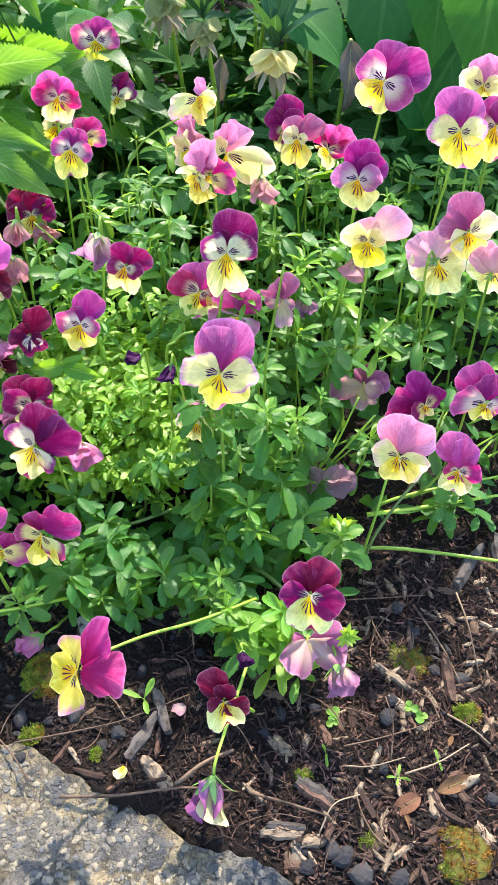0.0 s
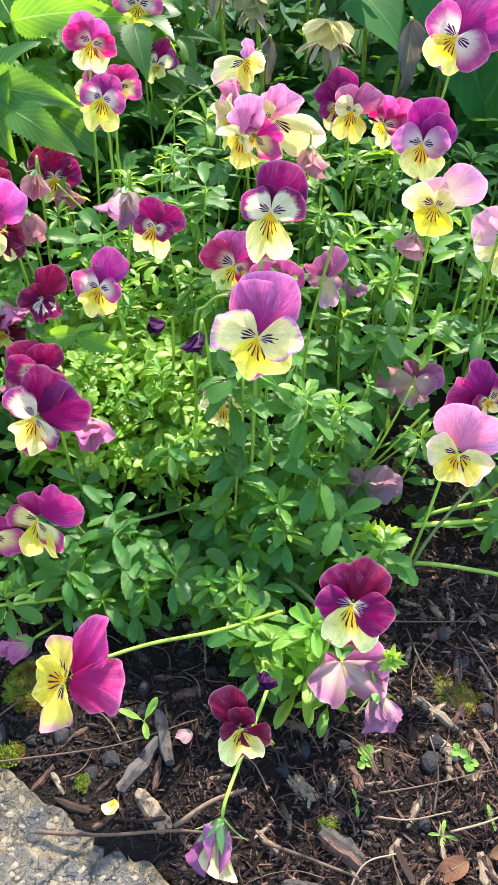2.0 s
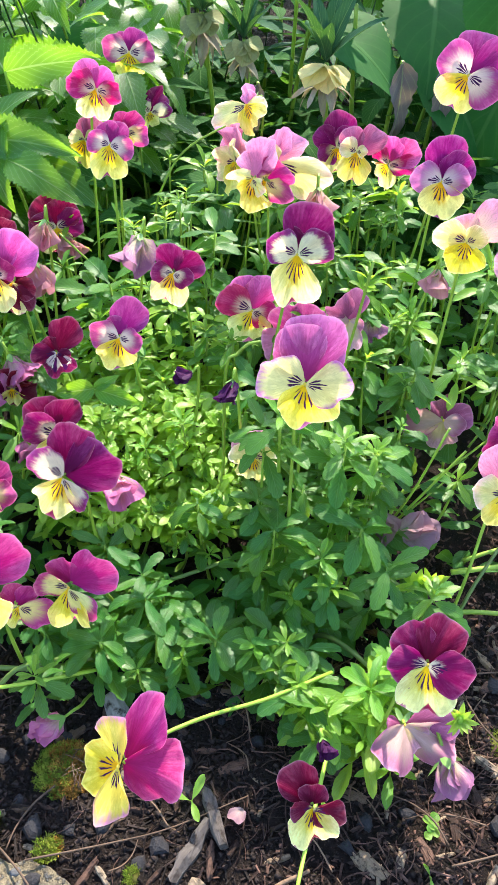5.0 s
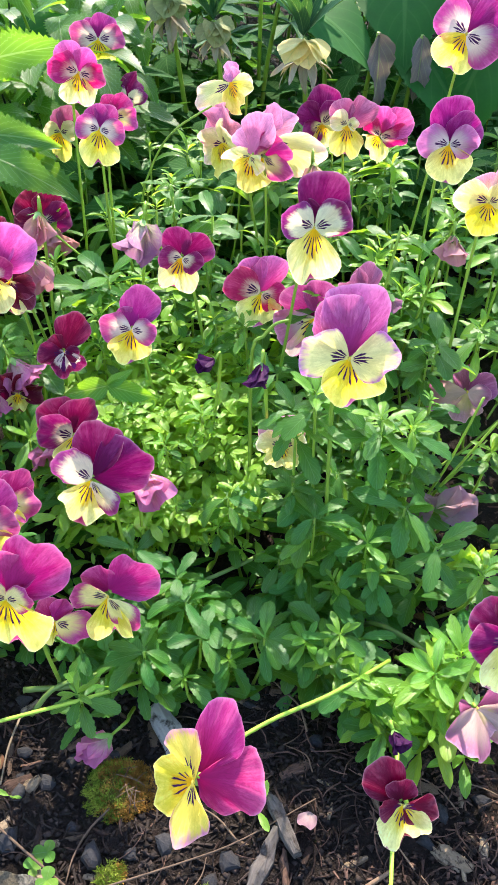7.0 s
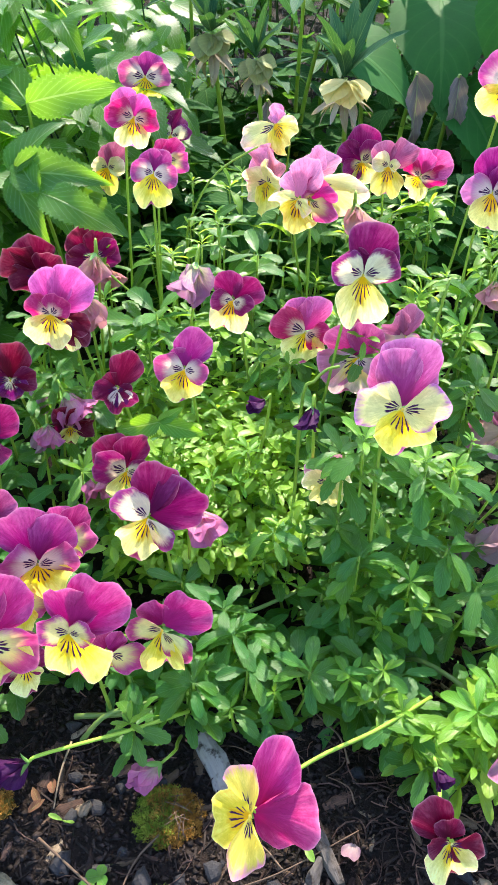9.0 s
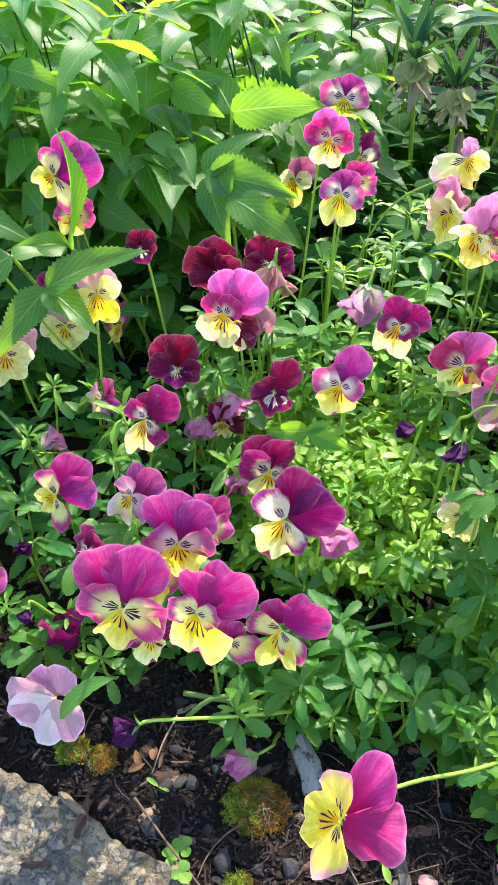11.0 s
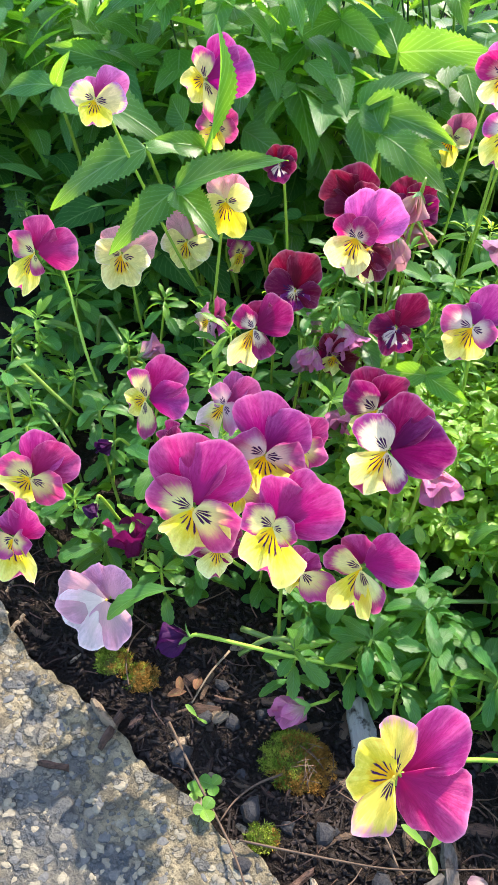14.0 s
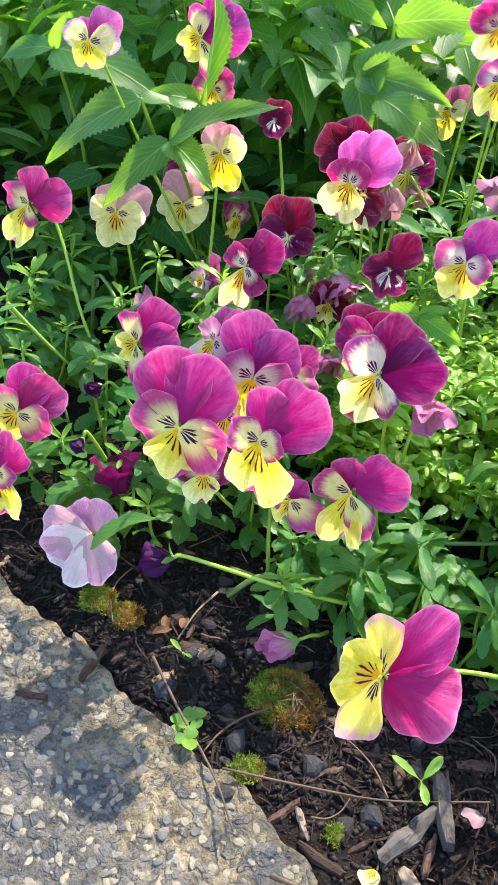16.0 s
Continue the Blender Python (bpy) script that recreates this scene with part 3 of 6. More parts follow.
def build_kerb():
    n, k = 560, 110
    verts = []
    for i in range(n + 1):
        x = -0.75 + 1.15 * i / n
        for j in range(k + 1):
            s = j / k
            y = kerb_line(x) - 0.62 * s ** 1.6
            z = 0.006 + 0.0035 * noise.noise((x * 22, y * 22, 7)) + 0.0024 * noise.noise((x * 95, y * 95, 2)) + 0.0012 * noise.noise((x * 240, y * 240, 5)) - 0.012 * max(0.0, 1 - s * 55)
            verts.append((x, y, z))
    faces = [f[::-1] for f in grid_faces(n + 1, k + 1)]
    base = len(verts)
    for i in range(n + 1):
        x = -0.75 + 1.15 * i / n
        verts.append((x, kerb_line(x) + 0.002, -0.06))
    for i in range(n):
        faces.append((i * (k + 1), base + i, base + i + 1, (i + 1) * (k + 1)))
    ob = part("pavement", mesh_of("pavement", verts, faces), M_KERB)
    tagged(ob, "worn concrete paving slab with exposed pebbles", "pavement", kind="structure")
    return ob


def pebble_mesh(rnd, name="pebble", sides=7, rings=4, angular=0.25):
    verts = [(0, 0, 1.0)]
    jit = [rnd.uniform(1 - angular, 1 + angular) for _ in range(sides)]
    for r in range(1, rings):
        a = math.pi * r / rings
        for s in range(sides):
            w = 2 * math.pi * s / sides
            q = jit[s] * rnd.uniform(0.92, 1.08)
            verts.append((math.sin(a) * math.cos(w) * q, math.sin(a) * math.sin(w) * q, math.cos(a)))
    verts.append((0, 0, -1.0))
    faces = [(0, 1 + s, 1 + (s + 1) % sides) for s in range(sides)]
    for r in range(rings - 2):
        for s in range(sides):
            t = (s + 1) % sides
            faces.append((1 + r * sides + s, 1 + (r + 1) * sides + s, 1 + (r + 1) * sides + t, 1 + r * sides + t))
    last = 1 + (rings - 2) * sides
    faces += [(len(verts) - 1, last + (s + 1) % sides, last + s) for s in range(sides)]
    return mesh_of(name, verts, faces)


build_ground()
kerb = build_kerb()

# ---- pansies ----
def petal(length, direction, spread, power, z0, lean, cup, ruffle, rnd, notch=0.0, skew=0.0, n=27, rings=9):
    """A petal that fans out from the eye: direction in degrees in the flower's face, lean tips it forward, ruffle waves its rim."""
    verts, uvs = [], []
    ph, f1, f2 = rnd.uniform(0, 6.3), rnd.uniform(2.2, 3.6), rnd.uniform(5, 8)
    amp = [rnd.uniform(0.990, 1.010) for _ in range(n)]
    for i in range(n):
        s = -1 + 2 * i / (n - 1)
        th = s * spread
        far = length * max(0.03, math.cos(s * 1.54)) ** power * (1 + skew * s) * (1 - notch * math.exp(-(s / 0.13) ** 2)) * amp[i]
        far *= 1 + 0.030 * math.sin(ph + 8 * s)
        for j in range(rings):
            v = j / (rings - 1)
            r = far * (0.03 + 0.97 * v)
            x, y = r * math.sin(th), r * math.cos(th)
            z = z0 + cup * (r / length) ** 2 * length + ruffle * length * v * v * (math.sin(ph + f1 * th * 2) * 0.6 + math.sin(2 * ph + f2 * th) * 0.35 + math.sin(3 * ph + 15 * th) * 0.24 * v * v)
            z -= 0.10 * length * (x / length) ** 2
            verts.append((x, y, z))
            uvs.append((0.5 + 0.5 * s, 0.55 * v + 0.45 * min(1.0, r / length) if v < 1 else 1.0))
    turn = Matrix.Rotation(radians(direction - 90), 3, "Z") @ Matrix.Rotation(radians(lean), 3, "X")
    verts = [turn @ Vector(p) for p in verts]
    faces = [f[::-1] for f in grid_faces(n, rings)]
    return verts, faces, uvs


def facing(yaw, elev, roll):
    """Turn of a flower: yaw 0 looks to -y, elev lifts its face, roll turns it about its eye."""
    y, e = radians(yaw), radians(elev)
    z = Vector((math.sin(y) * math.cos(e), -math.cos(y) * math.cos(e), math.sin(e)))
    x = Vector((0, 0, 1)).cross(z).normalized()
    m = Matrix((x, z.cross(x), z)).transposed()
    return m @ Matrix.Rotation(radians(roll), 3, "Z")


def sepal_mesh(rnd, size):
    v, f, uv = blade(size, size * 0.34, lance, 0, 0, 0.3, rnd.uniform(-0.5, 0.5), 0.2, rnd, 6, 1)
    return v, f, uv


def flower_stem(parent, origin, back, size, foot, name="stem", thick=0.00085):
    """The stalk: from behind the flower it bows over and runs down to its foot."""
    a = origin + back * size * 0.06
    b = origin + back * size * 0.40 + Vector((0, 0, size * 0.10))
    drop = Vector(foot) - b
    c = b + Vector((drop.x * 0.25, drop.y * 0.25, drop.z * 0.28)) + Vector((back.x, back.y, 0)) * size * 0.12
    d = b + Vector((drop.x * 0.62, drop.y * 0.62, drop.z * 0.66))
    v, f = tube([p - origin for p in (a, b, c, d, Vector(foot))], thick, thick * 1.35, 6, 16)
    return part(name, mesh_of(name, v, f), M_STEM, parent)


COUNT = [0]
LOOKS = {
    "violet": "violet and yellow pansy with white-flushed side petals",
    "pale": "large pansy, violet above and creamy yellow below",
    "dark_violet": "pansy with dark violet upper petals and white side petals",
    "magenta": "bright magenta and yellow pansy with dark whiskers",
    "bicolour": "magenta pansy with cream side petals edged in magenta",
    "twotone": "magenta and lemon-yellow pansy turned aside on a long stalk",
    "crimson": "crimson pansy with a yellow lower petal",
    "garnet": "dark garnet pansy with white-spotted side petals and a yellow lower petal",
    "maroon": "deep maroon pansy with a white eye",
    "dusk": "deep maroon pansy with white blotches and dark whiskers",
    "wine": "dark wine-red pansy with a pale yellow lower petal",
    "lavender": "pansy with plum upper petals and pale lavender side petals",
    "dusty": "pansy with dusty maroon upper petals and yellow face",
    "mauve": "dusty rose pansy with pale pink side petals",
    "plum": "plum-purple pansy with a pale yellow lower petal",
    "rose": "rose-pink pansy with a cream lower petal",
    "ruby": "pansy with ruby upper petals and white side petals",
    "pink": "pink and yellow pansy with dark whiskers",
    "cream": "cream pansy with dusty pink upper petals",
    "yellow": "yellow pansy with pink upper petals",
    "faded": "fading dusty lilac pansy",
    "blush": "fading pale lilac pansy with thin petals",
}


def pansy(x, y, z, size, style, yaw=0.0, elev=35.0, roll=0.0, big=1.0, open_=1.0, foot=None, spare=False, left=1.0, petals=None, loose=False):
    """One pansy on its stalk. size: width across the side petals; big: upper petals against the rest, left: the left one of them; open_: under 1 folds it.
    petals: where given, the direction (degrees) and length (mm) of the two upper, two side and the lower petal, and how wide it is; loose: limp petals that hang out of one plane."""
    COUNT[0] += 1
    r = random.Random(100 + COUNT[0])
    at = Vector((x, y, z))
    state = ", seen from behind" if spare else ""
    fl = thing("pansy", at, LOOKS[style] + state, "flower", "pansies in the bed")
    turn = facing(yaw, elev, roll)
    up, side, low = PETALS[style]
    k = size * 0.505
    fold = (1 - open_) * 60

    def add(name, args, material):
        v, f, uv = petal(*args)
        part(name, mesh_of(name, [turn @ (p * 1.0) for p in v], f, uv), material, fl)

    ru = 0.19 if style not in ("faded", "blush") else 0.13
    if petals:
        mean = sum(q[1] for q in petals) / 5000
        shapes = (("upper_petal", up, 1.06, 0.36, -0.10, -17, -5, 0.10, 0.0), ("upper_petal", up, 1.06, 0.36, -0.06, -17, -5, 0.10, 0.0),
                  ("side_petal", side, 1.03, 0.38, 0.010, -5, 8, 0.02, 0.0), ("side_petal", side, 1.03, 0.38, 0.044, -5, 8, 0.02, 0.0),
                  ("lower_petal", low, 1.26, 0.34, 0.034, -1, 8, -0.06, 0.14))
        for (name, material, wide, power, z0, lo, hi, cup, notch), (az, mm, *rest_) in zip(shapes, petals):
            ln = 0.955 * mm / 1000 / math.cos(radians((lo + hi) / 2))
            wide *= min(1.25, max(0.70, (mean / ln) ** 0.5)) * (rest_[0] if rest_ else 1.0)
            if loose:
                lo, hi, wide = -30, 36, wide * 0.86
            add(name, (ln, az, wide, power, z0 * size, r.uniform(lo, hi), cup + r.uniform(-0.06, 0.06), 0.24 if loose else 0.22 if style == "twotone" else 0.16, r, notch * r.uniform(0.6, 1.4), r.uniform(-0.16, 0.16)), material)
    else:
        add("upper_petal", (k * 1.24 * big * left * r.uniform(0.94, 1.06), 90 + 25 + r.uniform(-9, 9), 1.12, 0.36, -0.10 * size, r.uniform(-24, 4) + fold, r.uniform(0.02, 0.16), ru, r, 0.0, r.uniform(-0.1, 0.1)), up)
        add("upper_petal", (k * 1.20 * big * r.uniform(0.94, 1.06), 90 - 25 + r.uniform(-9, 9), 1.12, 0.36, -0.06 * size, r.uniform(-24, 4) + fold, r.uniform(0.02, 0.16), ru, r, 0.0, r.uniform(-0.1, 0.1)), up)
        add("side_petal", (k * 1.04 * r.uniform(0.94, 1.05), 169 + r.uniform(-9, 9), 1.13, 0.34, 0.0, r.uniform(-10, 14) + fold, r.uniform(-0.08, 0.10), ru * 0.9, r, 0.0, -0.08), side)
        add("side_petal", (k * 1.04 * r.uniform(0.94, 1.05), 11 + r.uniform(-9, 9), 1.13, 0.34, 0.01 * size, r.uniform(-10, 14) + fold, r.uniform(-0.08, 0.10), ru * 0.9, r, 0.0, 0.08), side)
        add("lower_petal", (k * 1.12 * r.uniform(0.95, 1.06), -90 + r.uniform(-8, 8), 1.26, 0.34, 0.05 * size, r.uniform(-6, 10) + fold, r.uniform(-0.12, 0.04), ru, r, r.uniform(0.08, 0.20), r.uniform(-0.06, 0.06)), low)
    eye = pebble_mesh(r, "eye", 7, 4, 0.1)
    part("eye", eye, M_EYE, fl, "small yellow eye", (turn.to_4x4() @ Matrix.Translation((0, 0, 0.035 * size)) @ Matrix.Diagonal((0.018 * size, 0.026 * size, 0.018 * size, 1))))
    back = turn @ Vector((0, 0, -1))
    if foot is None:
        foot = (x + r.uniform(-0.025, 0.025), y + r.uniform(0.01, 0.05), max(0.01, min(z - 0.03, 0.03)))
    stem = flower_stem(fl, at, back, size, foot)
    for i in range(5):
        v, f, uv = sepal_mesh(r, size * (0.16 if spare else 0.27))
        w = Matrix.Rotation(radians(72 * i + 20), 3, "Z") @ Matrix.Rotation(radians(-38), 3, "X")
        part("sepal", mesh_of("sepal", [turn @ (w @ Vector(p) + Vector((0, 0, -0.15 * size))) for p in v], f, uv), M_SEPAL, stem)
    return fl


def wilted(x, y, z, size, tint, yaw=0.0, elev=-50.0, label="closed wilting lilac pansy hanging on its stalk", flare=0.55, foot=None, cream=(), leafy=0.42):
    """A spent flower: its petals rolled into a pleated cone below a green calyx."""
    COUNT[0] += 1
    r = random.Random(300 + COUNT[0])
    at = Vector((x, y, z))
    fl = thing("wilted_pansy", at, label, "flower", "spent pansies in the bed")
    turn = facing(yaw, elev, r.uniform(0, 360))
    for i in range(5):
        v, f, uv = petal(size * r.uniform(0.75, 1.05), 72 * i + r.uniform(-14, 14), 0.72, 0.42, 0.0, 88 - 26 * flare + r.uniform(-10, 8), -0.12, 0.30, r, 0.0, r.uniform(-0.2, 0.2), 19, 8)
        part("rolled_petal", mesh_of("rolled_petal", [turn @ (p + Vector((0, 0, -0.5 * size))) for p in v], f, uv), T_CREAM if i in cream else tint, fl)
    for i in range(5):
        v, f, uv = sepal_mesh(r, size * leafy)
        w = Matrix.Rotation(radians(72 * i), 3, "Z") @ Matrix.Rotation(radians(r.uniform(30, 62)), 3, "X")
        part("sepal", mesh_of("sepal", [turn @ (w @ Vector(p) + Vector((0, 0, -0.54 * size))) for p in v], f, uv), M_SEPAL, fl)
    back = turn @ Vector((0, 0, -1))
    if foot is None:
        foot = (x + r.uniform(-0.02, 0.02), y + r.uniform(0.015, 0.05), max(0.008, min(z - 0.02, 0.03)))
    flower_stem(fl, at + back * size * 0.45, back, size * 0.8, foot)
    fl.children[-1].location = back * size * 0.45
    return fl


def spent_tint(name, a, b):
    m = Nodes(name)
    u, v = m.uv()
    streak = m.noise(6.0, 3.0, m.vec(m.math("MULTIPLY", u, 8.0), v, m.rand()), 0.6)
    col = m.mix(m.step(m.math("ADD", m.math("MULTIPLY", streak, 0.6), m.math("MULTIPLY", v, 0.7)), 0.35, 0.95), a, b)
    return m.finish(col, 0.6, 0.25, m.bump(streak, 0.5, 0.001), 0.42)


T_LILAC = spent_tint("spent_lilac", (0.66, 0.58, 0.34), (0.36, 0.15, 0.27))
T_ROSE = spent_tint("spent_rose", (0.68, 0.50, 0.38), (0.52, 0.15, 0.32))
T_CREAM = spent_tint("spent_cream", (0.74, 0.68, 0.30), (0.74, 0.66, 0.34))
T_DARK = spent_tint("spent_dark_purple", (0.14, 0.03, 0.12), (0.05, 0.004, 0.06))
T_VIOLET = spent_tint("spent_violet", (0.46, 0.24, 0.34), (0.29, 0.085, 0.23))
T_BROWN = spent_tint("spent_brown", (0.44, 0.33, 0.32), (0.34, 0.20, 0.25))
T_WINE = spent_tint("spent_wine", (0.30, 0.02, 0.16), (0.16, 0.004, 0.07))
T_PEACH = spent_tint("spent_peach", (0.62, 0.48, 0.24), (0.52, 0.22, 0.26))

# each flower where it stands: x, y, z, width, kind, yaw, elevation, roll
pansy(-0.017, 0.350, 0.197, 0.0468, "pale", 2, 13, petals=((104, 29, 0.9), (72, 34, 1.15), (160, 25.1), (-5, 23.4), (-88, 25.3)))
pansy(-0.015, 0.465, 0.201, 0.0413, "dark_violet", -5, 6, petals=((138, 16.3), (64, 31, 1.15), (158, 20.4), (21, 22.4), (-93, 34.3, 0.82)))
pansy(-0.039, 0.515, 0.130, 0.0436, "rose", 7, 6, petals=((118, 25.5), (61, 25.8), (151, 26.8), (-30, 19.5), (-97, 26.1)))
pansy(-0.006, 0.492, 0.124, 0.0462, "mauve", -21, 6, petals=((147, 26.8), (73, 25.3), (-148, 30.8), (-50, 19), (-104, 32.7)))
pansy(-0.146, 0.612, 0.240, 0.0387, "rose", 19, -5, petals=((125, 19.9), (47, 16.1), (151, 21.5), (-22, 18.4), (-97, 24.1)))
pansy(-0.134, 0.575, 0.217, 0.0320, "violet", 7, 10, petals=((101, 15.2), (44, 16.8), (158, 16.1), (-9, 16.9), (-101, 24.7)))
pansy(-0.126, 0.593, 0.219, 0.0263, "magenta", 24, 2, petals=((94, 13.2), (40, 16.1), (-148, 8.7), (-17, 18.4), (-92, 10.8)))
pansy(-0.179, 0.730, 0.157, 0.0300, "dusty", -13, 6, petals=((93, 17.6), (52, 22.8), (173, 14.5), (13, 16.4), (-108, 26.3)))
pansy(-0.146, 0.805, 0.205, 0.0470, "violet", 9, 7, petals=((109, 18.5), (60, 21.7), (166, 25.3), (4, 23.2), (-89, 23.5)))
pansy(-0.127, 0.768, 0.168, 0.0360, "dark_violet", 42, -5, petals=((105, 19.3), (25, 25.5), (135, 15.0), (-8, 22.1, 0.7), (-93, 17.4)))
pansy(-0.088, 0.484, 0.176, 0.0271, "crimson", -7, 6, petals=((110, 18.5), (29, 20.1), (-177, 14.5), (-31, 13.4), (-108, 24.1)))
pansy(-0.119, 0.449, 0.152, 0.0338, "violet", 0, 10, petals=((124, 13.8), (64, 26.3), (170, 19.6), (-2, 15.2), (-97, 22.4)))
pansy(-0.156, 0.412, 0.108, 0.0360, "crimson", 27, 8, petals=((106, 26), (60, 24), (146, 23.6), (-23, 16.1), (-102, 19.6)))
pansy(-0.140, 0.354, 0.129, 0.0316, "ruby", -12, 8, petals=((78, 31, 0.8), (20, 32.6, 1.1), (146, 22, 1.05), (-64, 22, 0.62), (-106, 29, 0.72)))
pansy(-0.160, 0.456, 0.135, 0.0246, "dusk", 12, 8, petals=((124, 11.5), (57, 24.8), (-173, 16.1), (-30, 9.7), (-86, 18.7)))
pansy(-0.135, 0.312, 0.090, 0.0423, "bicolour", -12, 10, petals=((130, 16.8), (36, 28.9), (-173, 19.7, 0.8), (-57, 24.3, 0.65), (-88, 34, 0.66)))
pansy(-0.163, 0.308, 0.078, 0.0256, "magenta", 36, 13, petals=((90, 13.3), (17, 12.8), (-156, 8.5), (-52, 23.4), (-97, 13.9)))
pansy(0.034, 0.240, 0.132, 0.0373, "garnet", -9, 33, petals=((130, 19.8), (60, 22.9), (-170, 18), (-9, 20.7), (-82, 25.1)))
pansy(-0.097, 0.212, 0.096, 0.0461, "twotone", -32, 36, petals=((80, 35.7, 0.68), (2, 29.3, 1.05), (125, 23, 0.66), (-76, 25, 0.62), (-146, 20.5, 1.12)), foot=(0.005, 0.29, 0.045))
pansy(0.100, 0.357, 0.116, 0.0408, "pink", -11, 15, petals=((105, 29.9), (49, 29.9), (-177, 19.4), (-30, 23.8), (-79, 22.9)), foot=(0.085, 0.345, 0.02))
pansy(0.080, 0.462, 0.212, 0.0319, "yellow", -16, 6, petals=((119, 15.8), (46, 31), (163, 20), (41, 13.3), (-93, 21)))
pansy(0.080, 0.541, 0.212, 0.0385, "lavender", -8, 6, petals=((93, 28.6), (47, 23.2), (169, 20.9), (12, 18.8), (-88, 26.1)))
pansy(0.099, 0.596, 0.259, 0.0493, "violet", -20, 10, petals=((79, 29.0), (25, 35.4), (147, 24.9), (-23, 25.9), (-109, 25.5)))
pansy(0.035, 0.730, 0.155, 0.0397, "plum", -7, 3, petals=((157, 23.2), (86, 30.9), (-142, 18.3), (54, 22.6), (-89, 23.8)))
pansy(0.042, 0.663, 0.179, 0.0235, "dusty", 5, 12, petals=((108, 20.0), (35, 26.3), (148, 15.4), (6, 8.8), (-98, 26.1)))
pansy(0.069, 0.668, 0.168, 0.0368, "rose", -44, -1, petals=((85, 24.4), (43, 29.0), (135, 15.6), (1, 22.3), (-122, 26.0)), loose=True)
pansy(-0.039, 0.575, 0.196, 0.0379, "pink", -33, -1, petals=((117, 23.5), (77, 28.8), (-148, 26.1), (-35, 13.0), (-98, 27.7)), loose=True)
pansy(-0.031, 0.582, 0.192, 0.0388, "magenta", 32, -4, petals=((75, 20.3), (-7, 21.7), (108, 15.9), (-40, 24.1), (-145, 13.6)), loose=True)
pansy(-0.051, 0.665, 0.168, 0.0472, "pink", -55, 2, 31, open_=0.7)
pansy(-0.020, 0.637, 0.181, 0.0550, "pink", 34, -2, petals=((86, 24.4), (9, 32.0), (135, 18.6), (-36, 44.3), (-67, 34.4)), loose=True)
pansy(-0.043, 0.688, 0.204, 0.0480, "pink", -42, 14, petals=((120, 16.8), (94, 11.5), (-140, 31.6), (2, 17.9), (-31, 29.1)), loose=True)
pansy(-0.014, 0.201, 0.082, 0.0249, "wine", 3, 23, petals=((127, 22.1), (78, 11.4), (-156, 10.8), (-30, 15.8), (-86, 21.5)))
pansy(0.148, 0.543, 0.248, 0.0417, "pale", -18, 6, petals=((126, 30.5), (83, 26.2), (-174, 23.4), (5, 19.6), (-74, 28.9)))
pansy(0.176, 0.556, 0.245, 0.0337, "violet", -16, 6, petals=((131, 20.1), (78, 19.1), (-169, 17.1), (-10, 17.7), (-77, 28.3)))
pansy(0.180, 0.622, 0.244, 0.0353, "pink", -14, 11, petals=((108, 21.2), (74, 23.2), (161, 21.0), (9, 15.4), (-70, 9.7)))
pansy(0.153, 0.488, 0.202, 0.0373, "dusty", -1, 7, petals=((172, 21.9), (107, 29.4), (-133, 15.2), (31, 22.5), (-77, 21.2)))
pansy(0.138, 0.497, 0.170, 0.0434, "cream", 137, -39, -43, spare=True)
pansy(0.175, 0.484, 0.172, 0.0372, "cream", 157, -3, -15, spare=True)
pansy(0.090, 0.459, 0.082, 0.0400, "faded", -5, 35, petals=((92, 19.1), (17, 20.8), (-170, 29.3), (-15, 16.1), (-97, 23.6)), loose=True)
pansy(0.123, 0.402, 0.118, 0.0295, "plum", 29, 24, petals=((170, 30.7), (89, 26.2), (-162, 13), (24, 17.3), (-87, 11.8)))
pansy(0.163, 0.395, 0.127, 0.0404, "violet", 4, 7, petals=((116, 31.9), (82, 22), (170, 28.9), (-17, 14.2), (-101, 15.3)))
pansy(0.148, 0.371, 0.084, 0.0278, "rose", -12, 21, petals=((110, 29.6), (76, 22.8), (-154, 11.3), (-3, 17.5), (-91, 21.6)))
pansy(0.026, 0.501, 0.132, 0.0300, "faded", 0, 25, petals=((125, 22.2), (77, 22.2), (-177, 16.6), (-28, 11.2), (-84, 23.9, 0.6)), loose=True)
pansy(-0.038, 0.405, 0.097, 0.0300, "cream", -7, 12, 1)
pansy(0.037, 0.252, 0.059, 0.0330, "faded", 0, 50, petals=((-169, 12.0), (0, 27.0), (-125, 27.6), (-32, 28.9), (-63, 15.0)), loose=True)
pansy(-0.351, 0.456, 0.227, 0.0323, "pale", 27, 6, petals=((94, 12.4), (34, 22.3), (154, 15), (-2, 18.3), (-98, 16.3)), foot=(-0.312, 0.575, 0.03))
pansy(-0.333, 0.572, 0.213, 0.0440, "bicolour", -3, 6, petals=((66, 31.5, 0.8), (14, 35.4), (101, 21.2, 0.7), (-57, 28.2, 0.7), (-150, 18.8, 0.9)))
pansy(-0.326, 0.581, 0.180, 0.0287, "magenta", 12, 4, -17, open_=0.8)
pansy(-0.358, 0.497, 0.112, 0.0396, "cream", 23, 7, petals=((109, 20.3), (32, 27.3), (168, 19.9), (-10, 20.8), (-90, 26)))
pansy(-0.332, 0.549, 0.106, 0.0387, "cream", 23, 6, petals=((106, 24.7), (62, 23), (-168, 19.7), (-19, 20.5), (-92, 23.4)))
pansy(-0.288, 0.507, 0.163, 0.0349, "yellow", 23, 6, petals=((110, 19.5), (58, 18.3), (-156, 18.8), (16, 17.4), (-92, 27.5)))
pansy(-0.300, 0.576, 0.093, 0.0300, "magenta", 74, -2, -27)
